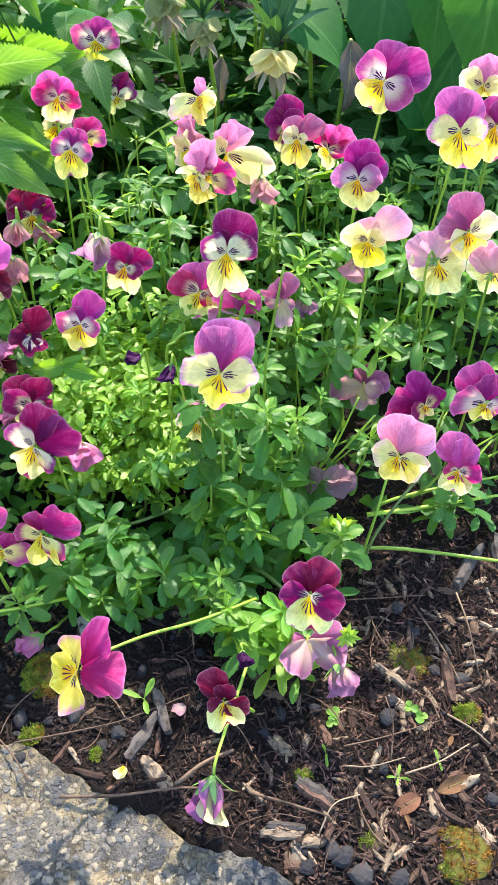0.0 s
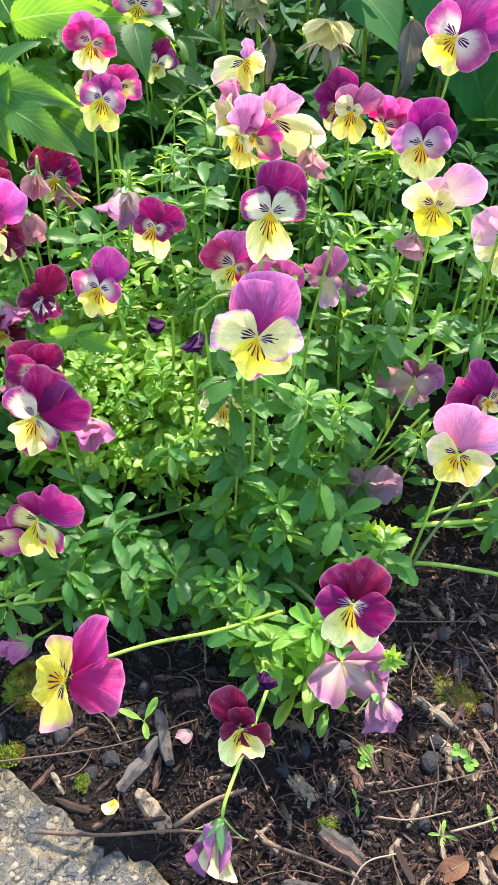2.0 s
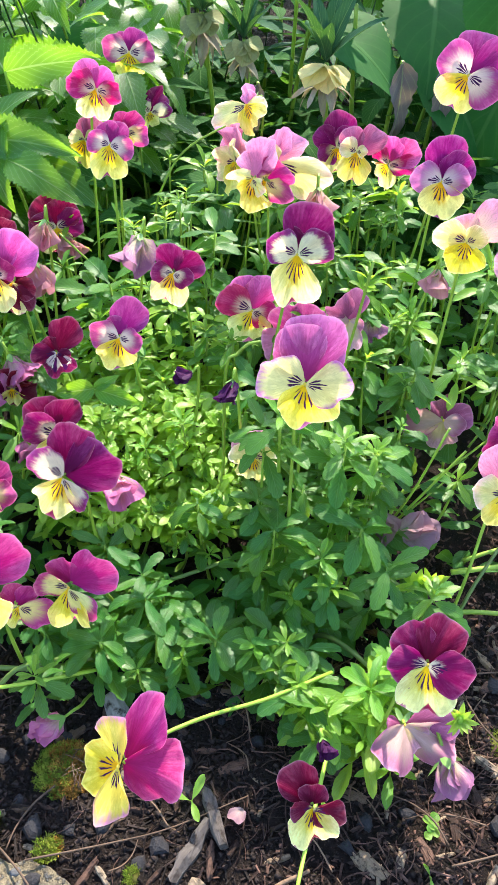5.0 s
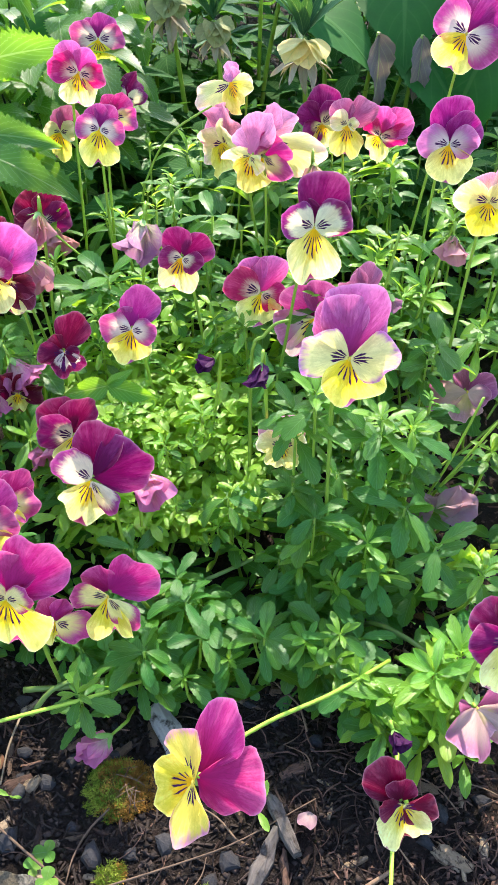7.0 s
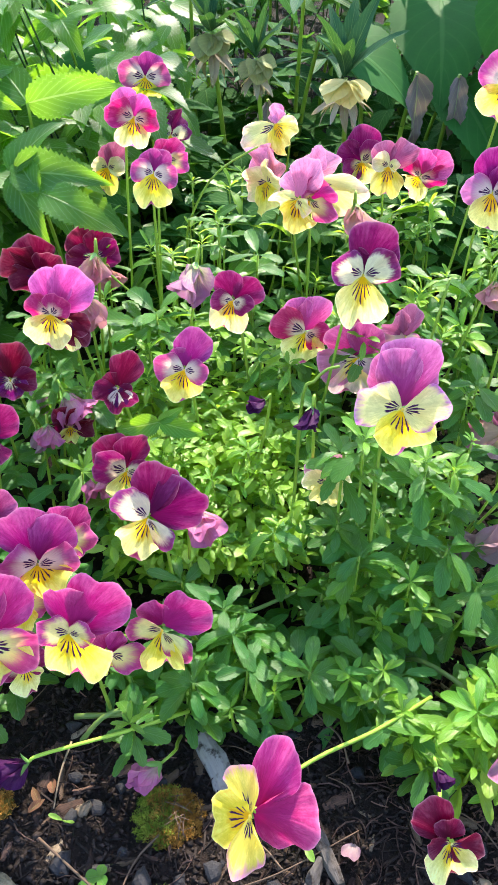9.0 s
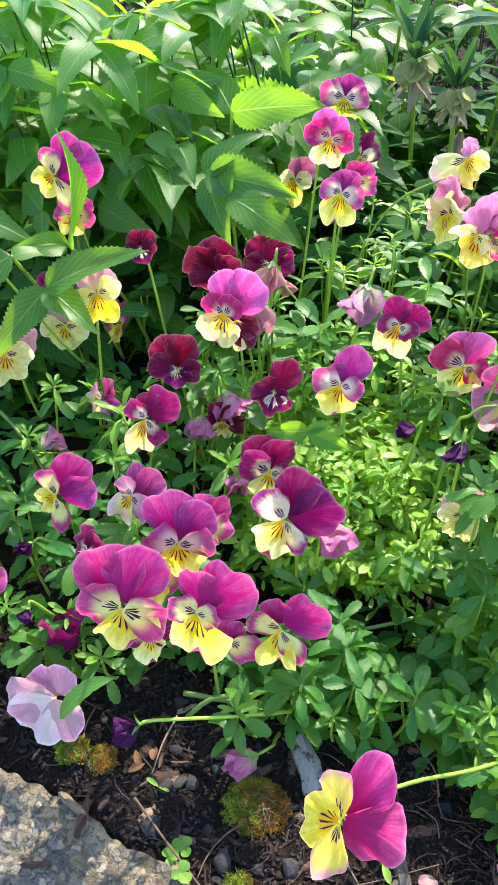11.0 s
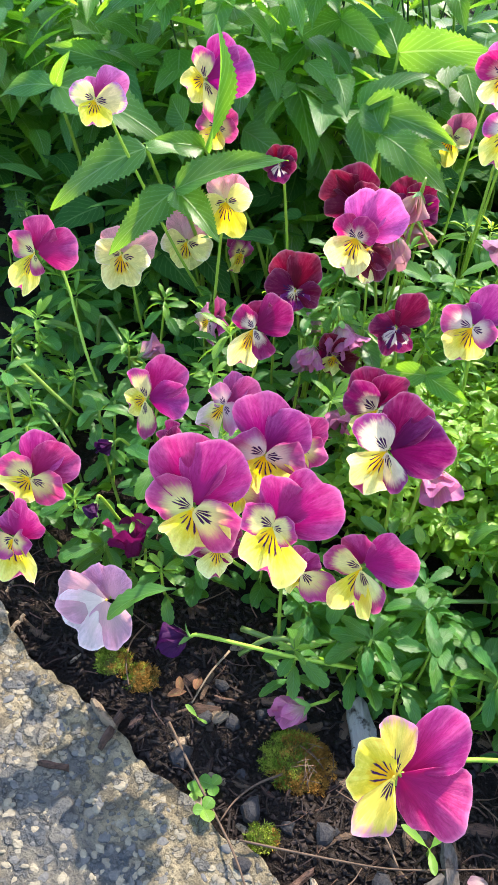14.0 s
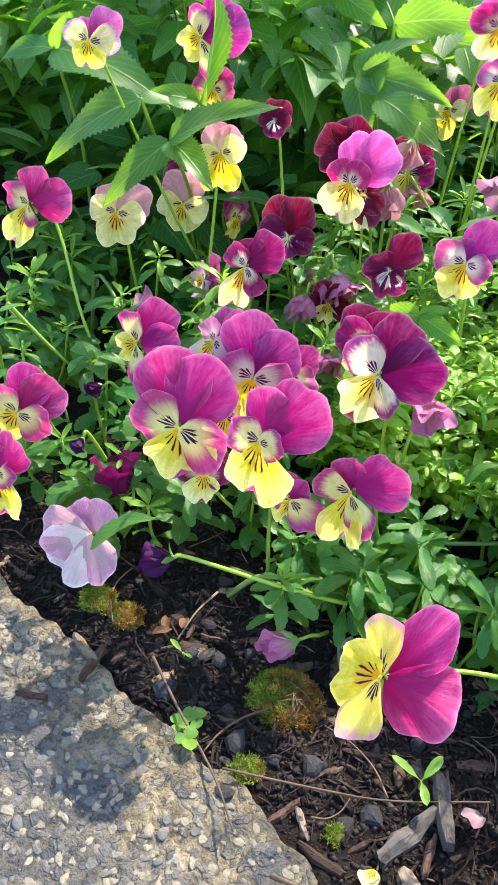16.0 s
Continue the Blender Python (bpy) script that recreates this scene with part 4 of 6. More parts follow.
pansy(-0.268, 0.548, 0.177, 0.0229, "dusk", 7, 6, petals=((127, 13.1), (58, 14.5), (-175, 11.3), (11, 12.4), (-83, 13.1)))
pansy(-0.348, 0.582, 0.110, 0.0370, "crimson", 60, 3, -19)
pansy(-0.395, 0.450, 0.125, 0.0401, "magenta", -1, 12, petals=((96, 25.1), (16, 30), (162, 21.3, 0.8), (-70, 15.1, 0.5), (-109, 31.6, 0.6)), foot=(-0.335, 0.43, 0.03))
pansy(-0.226, 0.469, 0.135, 0.0354, "maroon", 19, 9, petals=((113, 25.4), (66, 25), (171, 19.7), (-19, 17.2), (-79, 14.3)))
pansy(-0.198, 0.491, 0.167, 0.0322, "rose", -13, 6, petals=((92, 28.9), (50, 35.2), (158, 18), (53, 16.1), (-101, 26.5)))
pansy(-0.213, 0.548, 0.163, 0.0425, "wine", -4, -4, 34)
pansy(-0.184, 0.604, 0.142, 0.0396, "garnet", 28, 8, -3)
pansy(-0.190, 0.495, 0.161, 0.0280, "wine", 0, 20, petals=((60, 10), (-30, 16), (-140, 17), (-70, 21), (-100, 23)), loose=True)
pansy(-0.288, 0.393, 0.083, 0.0434, "bicolour", -2, 18, petals=((68, 30.6), (9, 26.4), (115, 20.4, 0.7), (-82, 24.9, 0.5), (-145, 15.2, 0.85)))
pansy(-0.319, 0.315, 0.072, 0.0424, "magenta", 11, 10, petals=((74, 27.5), (41, 28.5), (144, 20.8), (-19, 21.7), (-130, 20)))
pansy(-0.315, 0.289, 0.051, 0.0305, "magenta", -6, 15, petals=((134, 16.7), (65, 24.8), (-139, 19.5), (0, 14.1), (-82, 30.6)))
pansy(-0.232, 0.375, 0.110, 0.0280, "mauve", -32, 20, petals=((104, 20), (44, 24), (150, 14), (-12, 20), (-112, 24, 0.75)))
pansy(-0.195, 0.332, 0.123, 0.0388, "violet", 18, 6, petals=((93, 32.4), (39, 27.6), (153, 20.1), (1, 20.6), (-82, 25.4)))
pansy(-0.184, 0.355, 0.114, 0.0312, "magenta", 51, 25, -48)
pansy(-0.205, 0.323, 0.103, 0.0306, "magenta", 51, 28, -42)
pansy(-0.216, 0.295, 0.111, 0.0480, "magenta", 18, 12, petals=((99, 38.3), (61, 37), (164, 23.9), (-27, 26.7), (-83, 28.4)))
pansy(-0.204, 0.298, 0.086, 0.0275, "crimson", 50, 26, -26)
pansy(-0.176, 0.293, 0.118, 0.0293, "bicolour", -9, 11, petals=((87, 26.5), (47, 38.1), (173, 17.1), (13, 13.3), (-85, 30.5)))
pansy(-0.256, 0.282, 0.038, 0.0375, "blush", -10, 27, petals=((162, 22.5), (101, 18), (-152, 34.3), (-69, 27.3), (-113, 35.5)))
pansy(-0.232, 0.414, 0.137, 0.0260, "crimson", -11, 10, petals=((86, 17), (43, 25.8), (148, 16, 0.9), (-42, 19, 0.75), (-102, 28.3, 0.6)))
pansy(-0.245, 0.329, 0.110, 0.0237, "crimson", -35, 26, 2)

wilted(-0.113, 0.501, 0.178, 0.0268, T_LILAC, -25, -48, flare=0.5)
pansy(-0.292, 0.501, 0.076, 0.0300, "mauve", -40, 4, petals=((70, 24, 0.8), (20, 20), (150, 14), (-30, 20), (-130, 18)), loose=True)
wilted(-0.189, 0.467, 0.111, 0.0265, T_ROSE, 42, -36, flare=0.5, label='closed pale pink pansy hanging on its stalk')
wilted(-0.261, 0.317, 0.049, 0.0267, T_WINE, -106, 62, flare=0.43, label='folded deep magenta pansy low in the leaves')
wilted(-0.206, 0.252, 0.071, 0.0167, T_DARK, -62, 6, flare=0.20, foot=(-0.125, 0.300, 0.030), leafy=0.62, label='dark purple pansy bud on its stalk')
wilted(-0.149, 0.271, 0.020, 0.0200, T_ROSE, -63, -12, flare=0.30, leafy=0.60)
wilted(-0.053, 0.390, 0.158, 0.0159, T_DARK, -20, -37, flare=0.37, label='dark purple pansy bud on its stalk')
wilted(-0.079, 0.417, 0.149, 0.0120, T_DARK, -62, -6, flare=0.31, label='dark purple pansy bud on its stalk')
wilted(0.058, 0.229, 0.050, 0.0250, T_LILAC, 16, -22, flare=0.37, foot=(0.045, 0.285, 0.05), leafy=0.60)
wilted(-0.023, 0.162, 0.034, 0.0285, T_VIOLET, -11, -30, flare=0.30, foot=(0.005, 0.265, 0.04), label="wilted violet and cream pansy hanging over the slab's edge", cream=(2, 3), leafy=0.62)
wilted(0.067, 0.387, 0.054, 0.0275, T_BROWN, 87, 19, flare=0.31, label='shrivelled brown pansy on its stalk')
wilted(0.049, 0.395, 0.045, 0.0220, T_BROWN, 21, -26, flare=0.31, label='shrivelled brown pansy on its stalk')
wilted(0.046, 0.512, 0.117, 0.0178, T_LILAC, 12, -33, flare=0.5)
wilted(0.076, 0.493, 0.166, 0.0199, T_PEACH, -13, -38, flare=0.5, label='wilting peach pansy hanging on its stalk')
wilted(0.011, 0.614, 0.160, 0.0243, T_PEACH, 2, -43, flare=0.43, label='wilting peach pansy hanging on its stalk')
wilted(-0.113, 0.363, 0.110, 0.0230, T_ROSE, 20, -11, flare=0.43, label='wilting rose and cream pansy hanging on its stalk')
wilted(-0.176, 0.418, 0.088, 0.0211, T_ROSE, -3, -16, flare=0.37, label='wilting rose and cream pansy hanging on its stalk')
wilted(-0.178, 0.510, 0.154, 0.0240, T_PEACH, 20, -60, flare=0.37, label='wilting peach pansy hanging on its stalk')
wilted(-0.173, 0.520, 0.180, 0.0200, T_PEACH, -20, -62, flare=0.37, label='wilting peach pansy hanging on its stalk')
wilted(-0.175, 0.598, 0.129, 0.0224, T_PEACH, 27, -38, flare=0.43, label='wilting peach pansy hanging on its stalk')
wilted(-0.301, 0.363, 0.064, 0.0135, T_DARK, -41, -5, flare=0.31, label='dark purple pansy bud on its stalk')
wilted(-0.282, 0.315, 0.063, 0.0103, T_DARK, -1, -25, flare=0.31, label='dark purple pansy bud on its stalk')
wilted(-0.207, 0.454, 0.100, 0.0177, T_ROSE, 5, -41, flare=0.37, label='closed dusty pink pansy low in the leaves')
wilted(-0.003, 0.241, 0.054, 0.0120, T_DARK, 13, -17, flare=0.31, label='dark purple pansy bud on its stalk')
wilted(-0.312, 0.450, 0.076, 0.0203, T_LILAC, 124, 27, flare=0.37)
pansy(-0.194, 0.462, 0.102, 0.0300, "wine", 10, 6, petals=((120, 15), (50, 18), (-160, 17), (-20, 18), (-95, 15)), loose=True)
wilted(-0.217, 0.490, 0.102, 0.0180, T_BROWN, -15, -55, flare=0.25, label='shrivelled brown pansy on its stalk')
wilted(-0.214, 0.462, 0.090, 0.0180, T_BROWN, 25, -58, flare=0.22, label='shrivelled brown pansy on its stalk')

# ---- pansy foliage ----
FRONT_X = (-0.50, -0.36, -0.30, -0.26, -0.21, -0.15, -0.07, -0.02, 0.01, 0.05, 0.08, 0.12, 0.20, 0.40)
FRONT_Y = (0.34, 0.315, 0.31, 0.31, 0.325, 0.315, 0.300, 0.275, 0.265, 0.285, 0.345, 0.375, 0.375, 0.38)


def canopy(x, y):
    """How high the pansy foliage stands."""
    d = y - float(np.interp(x, FRONT_X, FRONT_Y))
    h = 0.028 + 0.075 * min(1.0, max(0.0, d / 0.14)) + 0.02 * min(1.0, max(0.0, (d - 0.14) / 0.2))
    if x < -0.24 and y > 0.40:
        h *= 0.6
    if -0.17 < x < -0.045 and 0.36 < y < 0.52:
        h *= 0.82
    return h * (1 + 0.55 * noise.noise((x * 17, y * 17, 9.0)))


# where massed lime leaves paint in the sunlit zone
LIME = (-0.17, -0.05, 0.385, 0.53)


def in_lime(x, y):
    """The patch of soft young growth between the flower stalks, its lime colour standing in for sunlight."""
    return LIME[0] < x < LIME[1] and LIME[2] < y < LIME[3]


def shoot(plant, x, y, top, lean_az, lean, rnd, leaves, length, soft=False):
    """One leafy shoot: a stem, leaves spiralling up it and a tuft of young leaves at its tip."""
    o = plant.location
    foot = Vector((x, y, ground_height(x, y) - 0.004))
    out = Vector((math.cos(radians(lean_az)), math.sin(radians(lean_az)), 0))
    tip = Vector((x, y, top)) + out * lean
    mid = foot.lerp(tip, 0.5) + out * lean * 0.25
    line = bend([foot, mid, tip], 9)
    v, f = tube([p - o for p in line], 0.0012, 0.0008, 5)
    plant = part("stem", mesh_of("stem", v, f), M_STEM, plant)
    turn = rnd.uniform(0, 360)
    if in_lime(x, y):
        soft, length = True, length * 0.72
    for i in range(leaves):
        s = 0.42 + 0.20 * rnd.random() if i < leaves * 0.3 else 0.78 + 0.20 * (i / max(1, leaves - 1))
        q = s * (len(line) - 1)
        k = min(int(q), len(line) - 2)
        at = line[k].lerp(line[k + 1], q - k)
        turn += 137.5 + rnd.uniform(-25, 25)
        young = soft and rnd.random() < 0.55 or (y > 0.48 and x > -0.2 and rnd.random() < 0.15)
        size = length * (rnd.uniform(0.6, 0.85) if young else rnd.uniform(0.75, 1.2) * (0.75 + 0.35 * (1 - s)))
        el = rnd.uniform(-5, 30) if soft else rnd.uniform(-14, 24)
        me = rnd.choice(YOUNG_LEAVES if young else VIOLA_LEAVES)
        part("leaf", me, None, plant, m=aim(at - o, turn, el, rnd.uniform(-22, 22), size))
    # front left gets fewer bright tufts, so darker leaves stand in for shade
    if soft or rnd.random() < (0.25 if y < 0.40 and x < -0.02 else 0.6):
        part("leaf_tuft", rnd.choice(TUFTS), None, plant, m=aim(tip - o, turn, rnd.uniform(-18, 18), rnd.uniform(-18, 18), length * rnd.uniform(0.42, 0.85)))
    else:
        for k in range(3):
            part("leaf", rnd.choice(VIOLA_LEAVES), None, plant, m=aim(tip - o, turn + 120 * k + rnd.uniform(-30, 30), rnd.uniform(-5, 40), rnd.uniform(-22, 22), length * rnd.uniform(0.6, 1.0)))
    for _ in range(2 if soft else 0):
        p = tip + Vector((rnd.uniform(-0.016, 0.016), rnd.uniform(-0.016, 0.016), rnd.uniform(-0.022, -0.006)))
        part("leaf_tuft", rnd.choice(TUFTS), None, plant, m=aim(p - o, rnd.uniform(0, 360), rnd.uniform(-15, 15), rnd.uniform(-15, 15), length * rnd.uniform(0.5, 0.75)))


def build_pansy_plants():
    rnd = random.Random(5)
    roots = [(-0.44, 0.46), (-0.36, 0.40), (-0.27, 0.38), (-0.18, 0.37), (-0.09, 0.36), (0.0, 0.33), (0.09, 0.42), (0.19, 0.43),
             (-0.40, 0.55), (-0.30, 0.50), (-0.20, 0.48), (-0.10, 0.47), (0.0, 0.45), (0.08, 0.53), (0.18, 0.55),
             (-0.30, 0.62), (-0.20, 0.60), (-0.10, 0.58), (0.0, 0.57), (0.09, 0.64), (0.20, 0.67), (-0.08, 0.68), (0.0, 0.68)]
    plants = []
    for x, y in roots:
        plants.append(thing("pansy_plant", (x, y, 0.0), "leafy green pansy plant with toothed oblong leaves in bark mulch", "plant", "pansy plants in the bed"))
    step = 0.0295
    y = 0.255
    while y < 0.74:
        x = -0.50
        while x < 0.27:
            px, py = x + rnd.uniform(-0.012, 0.012), y + rnd.uniform(-0.012, 0.012)
            x += step
            d = py - float(np.interp(px, FRONT_X, FRONT_Y))
            if d < 0 or (py > 0.60 and px < -0.12 and rnd.random() < 0.6) or (px < -0.235 and py > 0.355 and rnd.random() < 0.40):
                continue
            if (px > 0.05 and 0.39 < py < 0.56 and rnd.random() < 0.38) or (d < 0.09 and rnd.random() < 0.10):
                continue
            top = canopy(px, py)
            near = min(plants, key=lambda p: (p.location.x - px) ** 2 + (p.location.y - py) ** 2)
            az = -90 + rnd.uniform(-70, 70) if d < 0.05 else rnd.uniform(0, 360)
            shoot(near, px, py, top, az, rnd.uniform(0.004, 0.028), rnd, rnd.randint(9, 12) if py < 0.60 else 6, rnd.uniform(0.021, 0.037 if py > 0.46 else 0.031))
        y += step
    # taller leafy shoots among the others
    for px, py, top, length in ((-0.018, 0.372, 0.150, 0.034), (0.004, 0.380, 0.128, 0.034), (-0.036, 0.380, 0.132, 0.038), (0.022, 0.392, 0.115, 0.038),
                                (-0.008, 0.395, 0.140, 0.034), (0.045, 0.400, 0.105, 0.036),
                                (-0.030, 0.350, 0.088, 0.038), (0.010, 0.350, 0.090, 0.038),
                                (-0.095, 0.555, 0.115, 0.036), (-0.075, 0.560, 0.120, 0.036), (-0.110, 0.575, 0.110, 0.034), (0.130, 0.540, 0.150, 0.040),
                                (0.150, 0.550, 0.150, 0.040), (0.060, 0.560, 0.135, 0.038), (-0.225, 0.365, 0.085, 0.036), (-0.200, 0.360, 0.085, 0.036)):
        near = min(plants, key=lambda p: (p.location.x - px) ** 2 + (p.location.y - py) ** 2)
        shoot(near, px, py, top, rnd.uniform(0, 360), rnd.uniform(0.004, 0.014), rnd, 13, length * 0.84)
    # low rosettes along the bed's edge
    for i in range(34):
        px, py = rnd.uniform(-0.145, 0.005), rnd.uniform(0.296, 0.360)
        if py - float(np.interp(px, FRONT_X, FRONT_Y)) > -0.004:
            near = min(plants, key=lambda p: (p.location.x - px) ** 2 + (p.location.y - py) ** 2)
            shoot(near, px, py, rnd.uniform(0.026, 0.056), rnd.uniform(0, 360), 0.008, rnd, 9, rnd.uniform(0.022, 0.029))
    # young rosettes at the bed's edge, sunlight put into their paler leaf colour
    for px, py, top in ((0.004, 0.276, 0.050), (0.018, 0.283, 0.056), (0.028, 0.270, 0.046), (-0.010, 0.288, 0.052), (0.012, 0.262, 0.040), (0.034, 0.290, 0.056)):
        shoot(plants[5], px, py, top, -90 + rnd.uniform(-40, 40), 0.012, rnd, 6, 0.034, True)
    shoot(plants[3], -0.154, 0.289, 0.046, -90, 0.004, rnd, 9, 0.027)
    # the leaf that lies over the pale fading flower at the bed's edge
    near = plants[2]
    part("leaf", VIOLA_LEAVES[3], None, near, m=aim(Vector((-0.220, 0.288, 0.058)) - near.location, 212, 8, 10, 0.040))


def build_low_leaves():
    """The crowded lower leaves of the pansies, too many to tell apart."""
    rnd = random.Random(6)
    for name, material, soft, count in (("low_pansy_leaves", M_LEAF, False, 1900), ("young_pansy_leaves", M_YOUNG, True, 2400)):
        verts, faces, uvs = [], [], []
        n = 0
        while n < count:
            x = rnd.uniform(LIME[0], LIME[1]) if soft else rnd.uniform(-0.46, 0.25)
            y = rnd.uniform(LIME[2], LIME[3]) if soft else rnd.uniform(0.27, 0.70)
            d = y - float(np.interp(x, FRONT_X, FRONT_Y))
            if d < 0.012 or (d < 0.07 and rnd.random() < 0.25) or (x > 0.05 and 0.38 < y < 0.57 and rnd.random() < 0.6) or (x < -0.21 and y > 0.355 and rnd.random() < 0.40) or (not soft and in_lime(x, y) and rnd.random() < 0.6):
                continue
            n += 1
            z = ground_height(x, y) + canopy(x, y) * (rnd.uniform(0.45, 1.0) if soft else rnd.uniform(0.08, 0.52))
            size = rnd.uniform(0.008, 0.017) if soft else rnd.uniform(0.014, 0.030)
            v, f, uv = blade(size, size * rnd.uniform(0.28, 0.46), oblong, 4.4, 0.06, rnd.uniform(0.1, 0.4), rnd.uniform(0.1, 1.0), 0.0, rnd, 8, 1, 0.015, False)
            m = aim((x, y, z), rnd.uniform(-180, 180), rnd.uniform(-15, 40), rnd.uniform(-30, 30))
            b = len(verts)
            verts += [m @ Vector(p) for p in v]
            faces += [tuple(b + i for i in q) for q in f]
            uvs += uv
        ob = part(name, mesh_of(name, verts, faces, uvs), material)
        tagged(ob, "soft young pansy leaves between the stalks, lime green with painted sunlight" if soft else "crowded lower green leaves of the pansy bed", "foliage", kind="stuff")


build_pansy_plants()
build_low_leaves()

# ---- taller plants behind ----
def elder(x, y, z, az, size, el=8.0, rnd=rnd, foot=None, side=62):
    """A serrated three-part leaf on a long stalk."""
    fx, fy = foot if foot else (x - math.cos(radians(az)) * size * 0.7 + rnd.uniform(-0.03, 0.03), y - math.sin(radians(az)) * size * 0.7 + 0.02)
    base = Vector((fx, fy, ground_height(fx, fy) - 0.004))
    pl = thing("ground_cover_plant", base, "bright green serrated three-part leaf on a thin stalk", "plant", "serrated leafy plants behind the pansies")
    top = Vector((x, y, z))
    v, f = tube([Vector((0, 0, 0)), (top - base) * 0.5 + Vector((0, 0, 0.02)), top - base], 0.0011, 0.0008, 6, 9)
    stalk = part("stalk", mesh_of("stalk", v, f), M_STALK, pl)
    for turn, s in ((0, 1.0), (side, 0.9), (-side, 0.9)):
        part("leaflet", rnd.choice(ELDER_LEAVES), None, stalk,
             m=aim(top - base, az + turn + rnd.uniform(-8, 8), el + rnd.uniform(-10, 10), rnd.uniform(-18, 18), size * s * rnd.uniform(0.9, 1.1)))
    return pl


def spread(top, tips, rnd):
    """A serrated leaf whose leaflets run from the stalk's end to the given tips; a tip may name the way its upper face looks."""
    top = Vector(top)
    base = Vector((top.x + rnd.uniform(-0.03, 0.03), top.y + rnd.uniform(0.06, 0.14), 0.0))
    pl = thing("ground_cover_plant", base, "bright green serrated three-part leaf on a thin stalk", "plant", "serrated leafy plants behind the pansies")
    v, f = tube([Vector((0, 0, -0.004)), (top - base) * 0.5 + Vector((0, 0.01, 0.01)), top - base], 0.0020, 0.0012, 6, 9)
    stalk = part("stalk", mesh_of("stalk", v, f), M_STEM, pl)
    for tip in tips:
        run = Vector(tip[:3]) - top
        y = run.normalized()
        z = Vector((rnd.uniform(-0.4, 0.4), rnd.uniform(-2.2, -0.3), 1.0))
        if len(tip) > 3:
            z = Vector(tip[3:])
        z = (z - y * z.dot(y)).normalized()
        turn = Matrix((y.cross(z), y, z)).transposed().to_4x4()
        part("leaflet", rnd.choice(ELDER_LEAVES), None, stalk, m=Matrix.Translation(top - base) @ turn @ Matrix.Scale(run.length * 1.06, 4))


def build_ground_cover():
    rnd = random.Random(21)
    # the leaves that can be told apart: where the stalk ends, and each leaflet's tip
    spread((-0.320, 0.500, 0.166), [(-0.349, 0.455, 0.142, 0.0, -1.5, 1.0), (-0.262, 0.500, 0.209, -0.2, -0.5, 1.0), (-0.282, 0.475, 0.160, 0.2, -0.6, 1.0)], rnd)
    spread((-0.341, 0.500, 0.188), [(-0.400, 0.460, 0.165, -0.2, -0.9, 1.0), (-0.318, 0.515, 0.192, 0.0, -0.6, 1.0)], rnd)
    spread((-0.314, 0.530, 0.184), [(-0.289, 0.530, 0.256, 1.0, 0.15, 0.1), (-0.336, 0.500, 0.197)], rnd)
    spread((-0.241, 0.650, 0.188), [(-0.177, 0.620, 0.205), (-0.211, 0.670, 0.229), (-0.221, 0.600, 0.166)], rnd)
    spread((-0.220, 0.630, 0.182), [(-0.166, 0.590, 0.179), (-0.248, 0.660, 0.210)], rnd)
    spread((-0.234, 0.720, 0.214), [(-0.170, 0.690, 0.239), (-0.266, 0.760, 0.245)], rnd)
    spread((-0.283, 0.720, 0.230), [(-0.312, 0.690, 0.226), (-0.242, 0.700, 0.219), (-0.241, 0.740, 0.238)], rnd)
    spread((-0.395, 0.660, 0.254), [(-0.448, 0.620, 0.238), (-0.409, 0.630, 0.230), (-0.347, 0.640, 0.256)], rnd)
    spread((-0.441, 0.560, 0.192), [(-0.350, 0.530, 0.207, 0.0, -0.6, 1.0), (-0.430, 0.555, 0.216, 0.4, -0.6, 1.0), (-0.490, 0.550, 0.194, 0.0, -0.6, 1.0)], rnd)
    spread((-0.359, 0.600, 0.171), [(-0.390, 0.630, 0.182), (-0.351, 0.570, 0.161)], rnd)
    spread((-0.333, 0.720, 0.232), [(-0.327, 0.680, 0.210), (-0.321, 0.750, 0.248)], rnd)
    spread((-0.327, 0.640, 0.160), [(-0.284, 0.600, 0.166), (-0.312, 0.660, 0.173)], rnd)
    spread((-0.437, 0.640, 0.189), [(-0.484, 0.620, 0.202), (-0.400, 0.600, 0.182), (-0.406, 0.660, 0.209)], rnd)
    spread((-0.218, 0.850, 0.241), [(-0.254, 0.830, 0.230), (-0.205, 0.800, 0.241), (-0.186, 0.850, 0.258)], rnd)
    spread((-0.245, 0.720, 0.161), [(-0.188, 0.680, 0.174), (-0.166, 0.660, 0.151), (-0.208, 0.660, 0.151)], rnd)
    spread((-0.255, 0.800, 0.189), [(-0.160, 0.780, 0.206), (-0.215, 0.850, 0.173)], rnd)
    spread((-0.136, 0.440, 0.120), [(-0.163, 0.435, 0.118), (-0.122, 0.440, 0.130), (-0.107, 0.435, 0.111)], rnd)
    # the tall, dense part of the patch
    for _ in range(64):
        x, y = rnd.uniform(-0.62, -0.24), rnd.uniform(0.66, 0.92)
        elder(x, y, rnd.uniform(0.16, 0.29), rnd.uniform(-170, -10), rnd.uniform(0.055, 0.078), rnd.uniform(-16, 16), rnd)
    n = 0
    while n < 280:
        x, y = rnd.uniform(-1.15, 0.35), 0.58 + 1.25 * rnd.random() ** 1.5
        if y < 0.64 + max(0.0, x + 0.30) * 0.9 or (x > -0.08 and y < 1.0) or (-0.22 < x < -0.04 and y < 0.90):
            continue
        z = 0.07 + 0.17 * rnd.random() ** 0.7 + 0.12 * (y - 0.6)
        elder(x, y, z, rnd.uniform(-170, -10), rnd.uniform(0.055, 0.080), rnd.uniform(-18, 18), rnd)
        n += 1


build_ground_cover()


